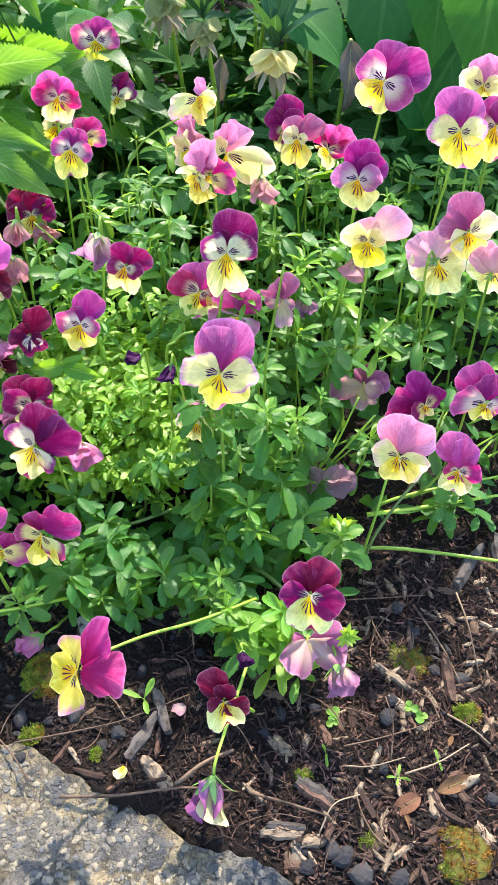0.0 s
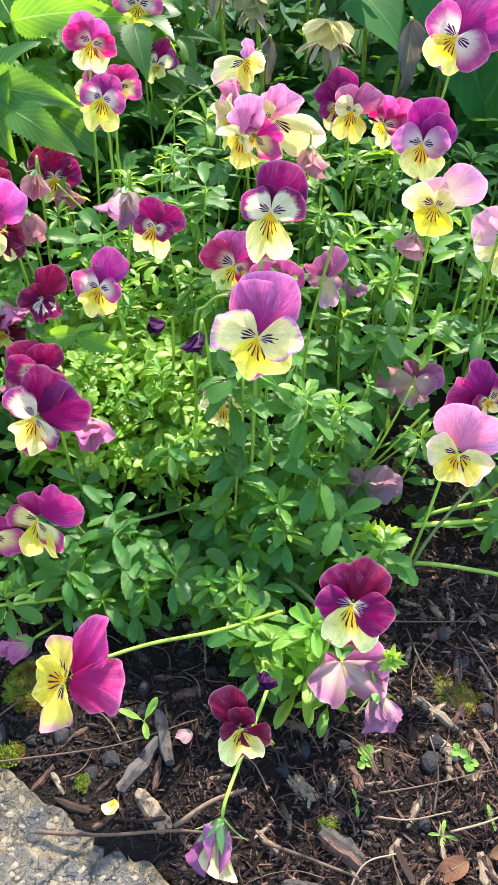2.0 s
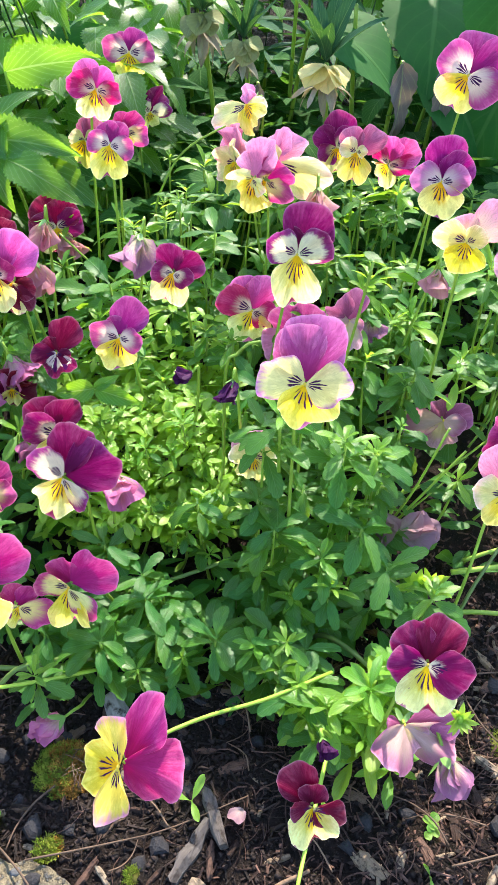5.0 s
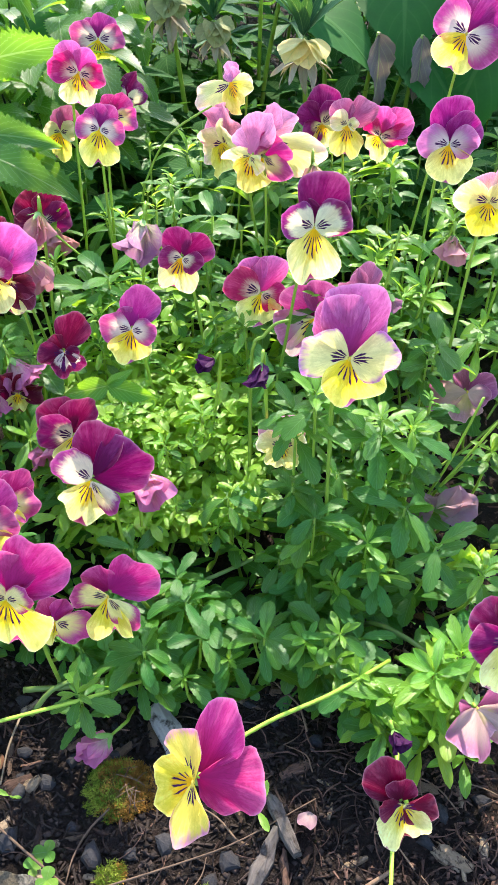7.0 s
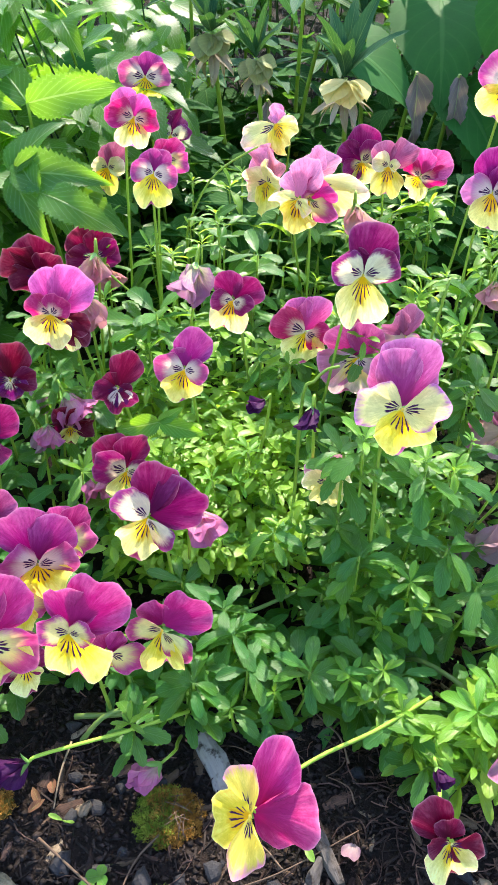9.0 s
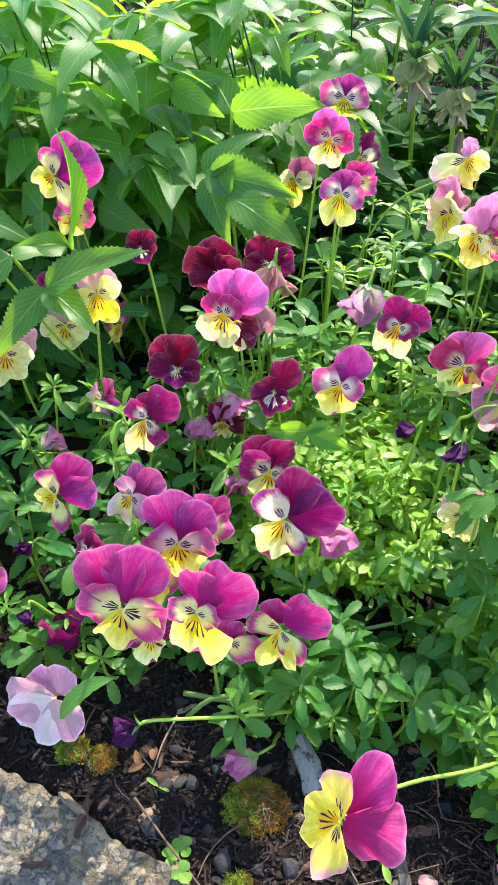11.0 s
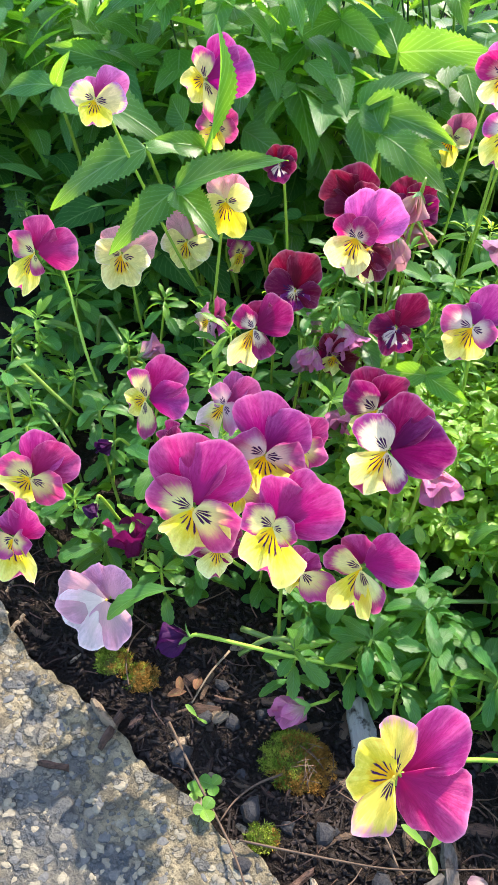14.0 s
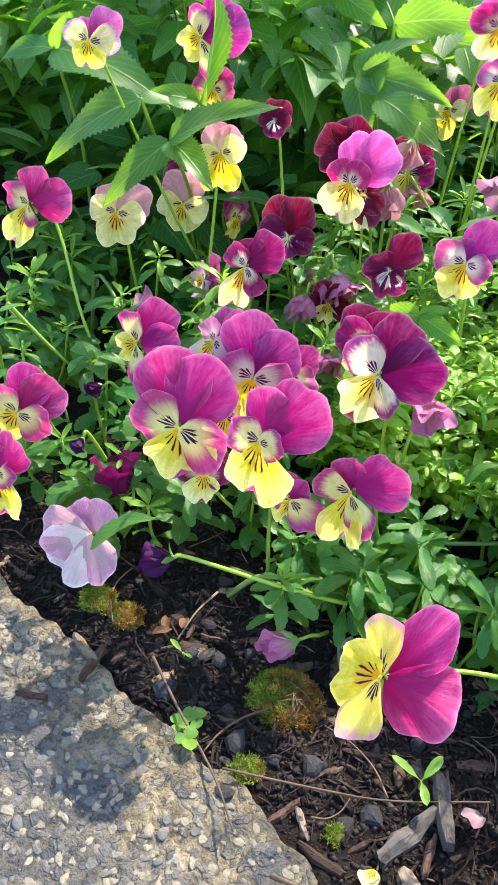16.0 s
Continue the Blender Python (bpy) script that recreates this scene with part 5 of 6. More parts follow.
def build_serrated_layer():
    """The shaded lower leaves of the serrated plants, crowded together."""
    rnd = random.Random(22)
    verts, faces, uvs = [], [], []
    for _ in range(2300):
        x, y = rnd.uniform(-0.75, -0.12), rnd.uniform(0.60, 1.15)
        if y < 0.64 + max(0.0, x + 0.30) * 0.9:
            continue
        size = rnd.uniform(0.038, 0.062)
        v, f, uv = blade(size, size * 0.46, ovate, 13, 0.16, 0.2, rnd.uniform(0.3, 1.1), 0.0, rnd, 39, 1)
        m = aim((x, y, rnd.uniform(0.05, 0.215)), rnd.uniform(-180, 0), rnd.uniform(-25, 20), rnd.uniform(-30, 30))
        b = len(verts)
        verts += [m @ Vector(p) for p in v]
        faces += [tuple(b + i for i in q) for q in f]
        uvs += uv
    ob = part("serrated_foliage", mesh_of("serrated_foliage", verts, faces, uvs), M_ELDER)
    tagged(ob, "crowded dark serrated leaves low behind the pansies", "foliage", kind="stuff")


build_serrated_layer()
# ---- bark mulch ----
def in_bed(x, y, margin=0.0):
    return y > kerb_line(x) + margin


def build_mulch():
    rnd = random.Random(8)
    bark, compost, crumbs = ([], []), ([], []), ([], [])

    def kind(x, y):
        return compost if x + 0.05 * noise.noise((x * 14, y * 14, 6.0)) + rnd.uniform(-0.03, 0.03) < -0.03 else bark

    for _ in range(17000):
        x, y = rnd.uniform(-0.46, 0.30), rnd.uniform(0.12, 0.50)
        if not in_bed(x, y, 0.004) or (y > 0.42 and rnd.random() < 0.6):
            continue
        verts, faces = kind(x, y)
        ln, w, t = 0.0022 + 0.011 * rnd.random() ** 2.2, rnd.uniform(0.0006, 0.0019), rnd.uniform(0.0005, 0.0016)
        m = pose(x, y, ground_height(x, y) + t * 0.6, rnd.uniform(-25, 25), rnd.uniform(-25, 25), rnd.uniform(0, 360))
        b = len(verts)
        for dx, dy, dz in ((-1, -1, -1), (1, -1, -1), (0.8, 1, -1), (-0.6, 1, -1), (-0.8, -0.8, 1), (0.7, -0.9, 1), (0.9, 0.8, 1), (-0.7, 0.9, 1)):
            j = rnd.uniform(0.25, 1.15)
            verts.append(m @ Vector((dx * w * 0.5 * j, dy * ln * 0.5 * rnd.uniform(0.6, 1.2), dz * t * 0.5 * rnd.uniform(0.5, 1.3))))
        faces += [tuple(b + i for i in q) for q in ((3, 2, 1, 0), (4, 5, 6, 7), (0, 1, 5, 4), (1, 2, 6, 5), (2, 3, 7, 6), (3, 0, 4, 7))]
    for _ in range(2200):
        x, y, a, ln = rnd.uniform(-0.38, 0.22), rnd.uniform(0.12, 0.38), rnd.uniform(0, 6.3), rnd.uniform(0.006, 0.020)
        if not in_bed(x, y, 0.006) or not in_bed(x + ln * math.cos(a), y + ln * math.sin(a), 0.004) or (x < -0.05 and rnd.random() < 0.75):
            continue
        verts, faces = bark
        w, b, side = rnd.uniform(0.0002, 0.0005), len(verts), Vector((-math.sin(a), math.cos(a), 0))
        for k in range(4):
            s = k / 3
            p = Vector((x + ln * s * math.cos(a + 0.5 * s), y + ln * s * math.sin(a + 0.5 * s), 0))
            p.z = ground_height(p.x, p.y) + 0.0016 + 0.002 * math.sin(3.1 * s)
            verts += [p - side * w, p + side * w, p + Vector((0, 0, w * 1.6))]
        for k in range(3):
            o = b + 3 * k
            faces += [(o, o + 1, o + 4, o + 3), (o + 1, o + 2, o + 5, o + 4), (o + 2, o, o + 3, o + 5)]
    for _ in range(26000):
        x, y = rnd.uniform(-0.38, 0.22), rnd.uniform(0.12, 0.40)
        if not in_bed(x, y, 0.003):
            continue
        verts, faces = bark if x > 0.0 and rnd.random() < 0.12 else crumbs
        r = 0.0005 + 0.0019 * rnd.random() ** 4
        c = Vector((x, y, ground_height(x, y) + r * 0.4))
        b = len(verts)
        for dx, dy, dz in ((1, 0, 0), (0, 1, 0), (-1, 0, 0), (0, -1, 0), (0, 0, 1), (0, 0, -1)):
            verts.append(c + Vector((dx, dy, dz * 0.7)) * r * rnd.uniform(0.5, 1.4) + Vector((rnd.uniform(-0.3, 0.3) * r, rnd.uniform(-0.3, 0.3) * r, 0)))
        faces += [tuple(b + i for i in q) for q in ((0, 1, 4), (1, 2, 4), (2, 3, 4), (3, 0, 4), (1, 0, 5), (2, 1, 5), (3, 2, 5), (0, 3, 5))]
    for name, (verts, faces), material, label in (("bark_mulch", bark, M_BITS, "fine shredded brown bark mulch on the soil"),
                                                  ("compost", compost, M_CRUMBS, "dark crumbly damp compost on the soil"),
                                                  ("soil_crumbs", crumbs, M_CRUMBS, "fine black rounded crumbs of damp soil")):
        ob = part(name, mesh_of(name, verts, faces, smooth=name == "soil_crumbs"), material)
        tagged(ob, label, "mulch", kind="stuff")


build_mulch()

# ---- hellebores and broad leaves behind ----
rnd = random.Random(31)
NARROW = [mesh_of("narrow_leaf", *blade(1.0, rnd.uniform(0.20, 0.27), lance, 12, 0.07, 0.35, rnd.uniform(0.1, 0.7), rnd.uniform(-0.3, 0.3), rnd, 24, 2, 0.01)) for _ in range(4)]
BRACTS = [mesh_of("bract", *blade(1.0, rnd.uniform(0.28, 0.42), lance, 0, 0, 0.3, rnd.uniform(0.4, 1.1), rnd.uniform(-0.2, 0.2), rnd, 12, 3, 0.02)) for _ in range(4)]
BROAD = [mesh_of("broad_leaf", *blade(1.0, rnd.uniform(0.60, 0.72), ovate, 24, 0.05, 0.15, rnd.uniform(0.3, 0.9), rnd.uniform(-0.2, 0.2), rnd, 48, 4, 0.02)) for _ in range(3)]
LIMP = [mesh_of("limp_leaf", *blade(1.0, 0.34, lance, 7, 0.10, 0.6, 0.9, 0.9, rnd, 28, 4, 0.10)) for _ in range(2)]
ROUNDED = [mesh_of("petal", *blade(1.0, rnd.uniform(0.75, 0.95), lambda t: max(0.05, math.sin(math.pi * t ** 1.2) ** 0.6), 0, 0, 0.25, rnd.uniform(0.3, 0.9), 0.0, rnd, 12, 3, 0.03)) for _ in range(3)]
DROOPING = [mesh_of("bract", *blade(1.0, rnd.uniform(0.20, 0.30), lance, 0, 0, 0.35, rnd.uniform(0.5, 1.3), rnd.uniform(-0.4, 0.4), rnd, 12, 2, 0.03)) for _ in range(4)]
GREENISH = [me.copy() for me in ROUNDED]
for group, material in ((NARROW, M_HELLE), (BRACTS, M_BACT), (BROAD, M_BIG), (LIMP, M_DEAD), (ROUNDED, M_BACT), (DROOPING, M_BRACT), (GREENISH, M_DULL)):
    for me in group:
        me.materials.append(material)


def hellebore(x, y, z, size, rnd, heads=True, petals=None):
    """A hellebore stem: a fan of narrow dark leaves and a nodding head of pale bracts."""
    base = Vector((x + 0.02, y + 0.05, ground_height(x, y) - 0.004))
    pl = thing("hellebore", base, "hellebore with pale green nodding flower and narrow dark leaves", "plant", "hellebores behind the pansies")
    top = Vector((x, y, z)) - base
    v, f = tube([Vector((0, 0, 0)), top * 0.55 + Vector((0, 0.01, 0)), top + Vector((0, 0.008, 0.012))], 0.003, 0.002, 7, 10)
    part("stalk", mesh_of("stalk", v, f), M_STEM, pl)
    if heads:
        for i in range(13):
            part("bract", rnd.choice(DROOPING), None, pl, m=aim(top, 28 * i + rnd.uniform(-12, 12), rnd.uniform(-50, -5), rnd.uniform(-25, 25), size * rnd.uniform(0.65, 0.9)))
        for i in range(7):
            part("petal", rnd.choice(petals or ROUNDED), None, pl, m=aim(top + Vector((0, 0, 0.012)), -20 - 23 * i + rnd.uniform(-10, 10), rnd.uniform(-32, 8), rnd.uniform(-25, 25), size * rnd.uniform(0.50, 0.72)))
    for i in range(9):
        part("leaf", rnd.choice(NARROW), None, pl, m=aim(top + Vector((0, 0.012, 0.012)), 40 * i + rnd.uniform(-20, 20), rnd.uniform(35, 80), rnd.uniform(-20, 20), size * rnd.uniform(1.1, 1.7)))
    return pl


def palmate(x, y, z, az, size, rnd, el=5):
    """A dark hand-shaped hellebore leaf on its stalk."""
    base = Vector((x, y + 0.06, ground_height(x, y) - 0.004))
    pl = thing("hellebore_leaf", base, "dark green hand-shaped hellebore leaf on its stalk", "plant", "hellebore leaves behind the pansies")
    top = Vector((x, y, z)) - base
    v, f = tube([Vector((0, 0, 0)), top * 0.5 + Vector((0, 0, 0.02)), top], 0.0026, 0.0018, 6, 9)
    part("stalk", mesh_of("stalk", v, f), M_STEM, pl)
    for k in range(-3, 4):
        part("leaflet", rnd.choice(NARROW), None, pl, m=aim(top, az + 38 * k + rnd.uniform(-6, 6), el + rnd.uniform(-12, 12), rnd.uniform(-20, 20), size * (1 - 0.08 * abs(k))))


def broad(x, y, z, az, size, el, me, label, material=None, tilt=0):
    base = Vector((x - math.cos(radians(az)) * size * 0.2, y - math.sin(radians(az)) * size * 0.2 + 0.03, -0.004))
    pl = thing("broad_leaf_plant", base, label, "plant", "broad leaves behind the pansies")
    top = Vector((x, y, z)) - base
    v, f = tube([Vector((0, 0, 0)), top * 0.5 + Vector((0, 0.01, 0.02)), top], 0.003, 0.002, 6, 9)
    part("stalk", mesh_of("stalk", v, f), M_STEM, pl)
    if material is not None:
        me = me.copy()
        me.materials.clear()
        me.materials.append(material)
    part("blade", me, None, pl, m=aim(top, az, el, tilt, size))


hellebore(0.025, 0.770, 0.196, 0.042, rnd)
hellebore(-0.085, 0.880, 0.205, 0.042, rnd, True, GREENISH)
hellebore(-0.045, 0.850, 0.190, 0.034, rnd, True, GREENISH)
hellebore(0.060, 0.880, 0.215, 0.045, rnd, False)
broad(0.020, 0.900, 0.210, -35, 0.13, -5, BROAD[0], "broad dark green toothed leaf on its stalk")
broad(0.150, 0.960, 0.225, -100, 0.15, -10, BROAD[1], "broad dark green toothed leaf on its stalk")
broad(0.185, 0.860, 0.260, -95, 0.10, -55, BROAD[2], "pointed green leaf hanging from its stalk")
broad(0.215, 0.790, 0.300, -95, 0.13, -60, BROAD[1], "broad dark green toothed leaf on its stalk")
broad(0.225, 0.860, 0.190, -140, 0.15, -35, BROAD[0], "broad dark green toothed leaf on its stalk")
broad(0.150, 0.880, 0.170, -60, 0.14, -30, BROAD[2], "broad dark green toothed leaf on its stalk")
broad(-0.180, 0.900, 0.200, -110, 0.12, -10, BROAD[0], "broad dark green toothed leaf on its stalk")
broad(0.100, 0.830, 0.195, -80, 0.078, -68, LIMP[0], "withered grey leaf hanging limp from its stalk")
broad(0.142, 0.835, 0.190, -95, 0.066, -72, LIMP[1], "withered grey leaf hanging limp from its stalk")
broad(-0.030, 0.900, 0.150, -100, 0.055, -60, LIMP[1], "withered grey leaf hanging limp from its stalk")
for k in range(26):
    palmate(rnd.uniform(-0.12, 0.55), rnd.uniform(0.84, 1.5), rnd.uniform(0.10, 0.27), rnd.uniform(-160, -20), rnd.uniform(0.06, 0.10), rnd)


def build_understorey():
    """The low leaves that close the ground behind the bed."""
    rnd = random.Random(77)
    verts, faces, uvs = [], [], []
    for _ in range(7000):
        x, y = rnd.uniform(-1.6, 0.9), 0.56 + 2.2 * rnd.random() ** 1.6
        if (y < 0.72 and x > -0.26) or (y < 0.64 and rnd.random() < 0.5):
            continue
        top = 0.02 + (0.10 + 0.16 * min(1.0, max(0.0, y - 0.8))) * rnd.random()
        size = rnd.uniform(0.028, 0.055)
        v, f, uv = blade(size, size * 0.6, ovate, 6, 0.08, 0.2, rnd.uniform(0.1, 0.9), 0.0, rnd, 12, 1)
        m = aim((x, y, top), rnd.uniform(-180, 0), rnd.uniform(-20, 35), rnd.uniform(-25, 25))
        b = len(verts)
        verts += [m @ Vector(p) for p in v]
        faces += [tuple(b + i for i in q) for q in f]
        uvs += uv
    for _ in range(1100):
        x, y = rnd.uniform(-0.18, 0.36), rnd.uniform(0.72, 1.15)
        size = rnd.uniform(0.030, 0.055)
        v, f, uv = blade(size, size * 0.6, ovate, 6, 0.08, 0.2, rnd.uniform(0.1, 0.9), 0.0, rnd, 12, 1)
        m = aim((x, y, rnd.uniform(0.025, 0.11)), rnd.uniform(-180, 0), rnd.uniform(-20, 35), rnd.uniform(-25, 25))
        b = len(verts)
        verts += [m @ Vector(p) for p in v]
        faces += [tuple(b + i for i in q) for q in f]
        uvs += uv
    ob = part("low_foliage", mesh_of("low_foliage", verts, faces, uvs), M_FAR)
    tagged(ob, "dense low green leaves covering the ground behind", "foliage", kind="stuff")


def build_shrubs():
    """A leafy border far behind, which closes the view."""
    rnd = random.Random(78)
    verts, faces, uvs = [], [], []
    for _ in range(5000):
        a = rnd.uniform(-0.25, math.pi + 0.25)
        d = rnd.uniform(2.6, 4.2)
        x, y = d * math.cos(a) * 1.1, 0.4 + d * math.sin(a)
        z = rnd.random() * (1.1 + 0.5 * noise.noise((x * 1.3, y * 1.3, 0)))
        size = rnd.uniform(0.08, 0.16)
        v, f, uv = blade(size, size * 0.6, ovate, 0, 0, 0.2, rnd.uniform(0.1, 0.9), 0.0, rnd, 5, 1)
        m = aim((x, y, max(0.0, z)), rnd.uniform(-180, 0), rnd.uniform(-40, 35), rnd.uniform(-25, 25))
        b = len(verts)
        verts += [m @ Vector(p) for p in v]
        faces += [tuple(b + i for i in q) for q in f]
        uvs += uv
    ob = part("shrub_border", mesh_of("shrub_border", verts, faces, uvs), M_FAR)
    tagged(ob, "green leafy shrub border behind the bed", "shrubs", kind="stuff")


def build_added_shade_shrub():
    """A tall leafy shrub, added out of view behind the broad leaves to keep them in shade."""
    rnd = random.Random(79)
    base = Vector((0.32, 1.30, -0.004))
    th = thing("shrub", base, "unseen tall green leafy shrub added behind the bed to cast shade", "shrub")
    verts, faces, uvs = [], [], []
    for i in range(7):
        tip = Vector((rnd.uniform(0.17, 0.52), rnd.uniform(1.05, 1.30), rnd.uniform(0.42, 0.66))) - base
        line = bend([Vector((0, 0, 0)), Vector((tip.x * 0.3, tip.y * 0.3 + 0.03, tip.z * 0.6)), tip], 12)
        v, f = tube(line, 0.006, 0.002, 6)
        part("branch", mesh_of("branch", v, f), M_TWIG, th)
        for _ in range(60):
            q = line[rnd.randint(6, 11)]
            size = rnd.uniform(0.05, 0.09)
            v, f, uv = blade(size, size * 0.6, ovate, 9, 0.08, 0.2, rnd.uniform(0.2, 0.9), 0.0, rnd, 18, 1)
            m = aim(q + Vector((rnd.uniform(-0.05, 0.05), rnd.uniform(-0.05, 0.05), rnd.uniform(-0.05, 0.05))), rnd.uniform(0, 360), rnd.uniform(-30, 20), rnd.uniform(-25, 25))
            b = len(verts)
            verts += [m @ Vector(p) for p in v]
            faces += [tuple(b + k for k in g) for g in f]
            uvs += uv
    part("foliage", mesh_of("foliage", verts, faces, uvs), M_BIG, th)


build_understorey()
build_shrubs()
build_added_shade_shrub()

# ---- things on the soil ----
def box_chip(rnd, name, ln, w, t, rough=0.25):
    """A splintered piece of wood: a bent bar with ragged ends."""
    n = 6
    verts, faces = [], []
    lean = rnd.uniform(-0.15, 0.15)
    for i in range(n):
        s = i / (n - 1)
        ww = w * (0.55 + 0.45 * math.sin(math.pi * min(1, max(0, s * 0.9 + 0.05)))) * rnd.uniform(1 - rough, 1 + rough)
        tt = t * rnd.uniform(1 - rough, 1 + rough)
        y, x = ln * (s - 0.5), lean * ln * s * s + rnd.uniform(-0.06, 0.06) * w
        z = t * rnd.uniform(-0.15, 0.15)
        for dx, dz in ((-1, -1), (0.9, -1), (1, 0.3), (0.3, 1), (-0.6, 0.9), (-1, 0.2)):
            end = rnd.uniform(-0.08, 0.08) * ln if i in (0, n - 1) else 0
            verts.append((x + dx * ww * 0.5, y + end, z + dz * tt * 0.5))
    for i in range(n - 1):
        for k in range(6):
            j = (k + 1) % 6
            faces.append((i * 6 + k, i * 6 + j, (i + 1) * 6 + j, (i + 1) * 6 + k))
    faces += [tuple(range(6))[::-1], tuple(range((n - 1) * 6, n * 6))]
    return mesh_of(name, verts, faces, smooth=False)


def rest(x, y, lift=0.0):
    """A height on the soil or on the slab."""
    if in_bed(x, y):
        return ground_height(x, y) + lift
    return 0.006 + lift


rnd = random.Random(14)
CHIPS = [box_chip(rnd, "wood_chip", 1.0, rnd.uniform(0.22, 0.45), rnd.uniform(0.14, 0.28)) for _ in range(9)]
STONES = [pebble_mesh(rnd, "stone", 7, 5, 0.38) for _ in range(6)]
for me in STONES:
    me.polygons.foreach_set("use_smooth", [False] * len(me.polygons))
    me.materials.append(M_STONE)
for me in CHIPS:
    me.materials.append(M_CHIP)


RETINTED = {}


def chip(x, y, size, az, me=None, material=None, tilt=0.0, name="wood_chip", label="weathered splintered wood chip lying on the soil"):
    me = me or rnd.choice(CHIPS)
    if material is not None:
        key = (me.name, material.name)
        if key not in RETINTED:
            RETINTED[key] = me.copy()
            RETINTED[key].materials.clear()
            RETINTED[key].materials.append(material)
        me = RETINTED[key]
    ob = part(name, me, None)
    ob.matrix_basis = Matrix.Translation((x, y, rest(x, y, size * 0.05))) @ Euler((radians(tilt), radians(rnd.uniform(-15, 15)), radians(az))).to_matrix().to_4x4() @ Matrix.Scale(size, 4)
    tagged(ob, label, "wood chip", "wood chips in the mulch")


def stone(x, y, size, flat=0.6):
    ob = part("stone", rnd.choice(STONES), None)
    ob.matrix_basis = Matrix.Translation((x, y, rest(x, y, size * 0.15))) @ Euler((radians(rnd.uniform(-15, 15)), radians(rnd.uniform(-15, 15)), rnd.uniform(0, 6))).to_matrix().to_4x4() @ Matrix.Diagonal((size * 0.5, size * rnd.uniform(0.35, 0.5), size * 0.5 * flat, 1))
    tagged(ob, "small dark grey stone lying in the mulch", "stone", "stones in the mulch")


def twig(points, r=0.0008, label="thin dry brown twig lying on the soil", material=None):
    pts = [Vector((x, y, rest(x, y, 0.0025 + dz))) for x, y, dz in points]
    o = pts[0].copy()
    v, f = tube([p - o for p in pts], r, r * 0.6, 5, 14)
    ob = part("twig", mesh_of("twig", v, f), material or M_TWIG)
    ob.location = o
    tagged(ob, label, "twig", "twigs on the soil")


# the pieces that can be told apart
chip(-0.070, 0.212, 0.034, -28, CHIPS[0], M_BARKLUMP, label="grey weathered chunk of bark in the mulch", name="bark_piece")
chip(-0.058, 0.228, 0.028, 20, CHIPS[3], M_BARKLUMP, label="grey weathered chunk of bark in the mulch", name="bark_piece")
chip(-0.110, 0.283, 0.036, 25, CHIPS[2], M_PALEBARK, 12, label="pale grey splintered piece of wood under the leaves", name="bark_piece")
chip(0.165, 0.345, 0.045, -30, CHIPS[5], M_BARKLUMP, label="grey weathered chunk of bark in the mulch", name="bark_piece")
chip(0.190, 0.350, 0.040, 10, CHIPS[4], M_BARKLUMP, label="grey weathered chunk of bark in the mulch", name="bark_piece")
chip(0.085, 0.294, 0.016, -8, material=M_STRAW, label="pale dry splintered wood chip lying on the soil")
chip(0.099, 0.255, 0.026, 42, material=M_STRAW, label="pale dry splintered wood chip lying on the soil")
chip(0.042, 0.172, 0.024, 50)
chip(0.070, 0.172, 0.026, 25)
chip(0.093, 0.182, 0.017, 8, material=M_STRAW, label="pale dry splintered wood chip lying on the soil")
chip(0.020, 0.153, 0.024, 85, material=M_STRAW, label="pale dry splintered wood chip lying on the soil")
chip(0.041, 0.149, 0.020, -80, material=M_STRAW, label="pale dry splintered wood chip lying on the soil")
chip(0.133, 0.183, 0.024, -62, material=M_STRAW, label="pale dry splintered wood chip lying on the soil")
chip(0.143, 0.150, 0.020, 40, material=M_STRAW, label="pale dry splintered wood chip lying on the soil")
chip(0.122, 0.163, 0.020, 60)
chip(-0.058, 0.189, 0.026, 40, material=M_STRAW, label="pale dry splintered wood chip lying on the soil")
chip(-0.060, 0.208, 0.018, 5)
chip(-0.120, 0.200, 0.018, -40)
chip(-0.176, 0.217, 0.022, 25, material=M_STRAW, label="pale dry splintered wood chip lying on the soil")
chip(-0.236, 0.238, 0.018, 65, material=M_STRAW, label="pale dry splintered wood chip lying on the soil")
chip(-0.228, 0.232, 0.020, -10)
chip(-0.193, 0.264, 0.020, -65)
chip(-0.208, 0.262, 0.018, 20)
chip(-0.245, 0.205, 0.014, -85)
chip(-0.100, 0.186, 0.020, 80)
chip(0.137, 0.255, 0.034, 2, CHIPS[1], label="dark splintered wood chip lying on the soil")
chip(0.040, 0.175, 0.026, 62, CHIPS[6], M_BARKLUMP, label="grey splintered wood chip lying on the soil")
chip(0.039, 0.148, 0.024, 96, CHIPS[0], M_STRAW, label="pale dry splintered wood chip lying on the soil")
chip(0.022, 0.156, 0.022, 88, CHIPS[3], M_BARKLUMP, label="grey splintered wood chip lying on the soil")
for _ in range(210):
    x, y = rnd.uniform(-0.34, 0.21), rnd.uniform(0.13, 0.37)
    if in_bed(x, y, 0.006) and y < float(np.interp(x, FRONT_X, FRONT_Y)) + 0.02:
        chip(x, y, rnd.uniform(0.006, 0.017), rnd.uniform(0, 360), tilt=rnd.uniform(-15, 15))
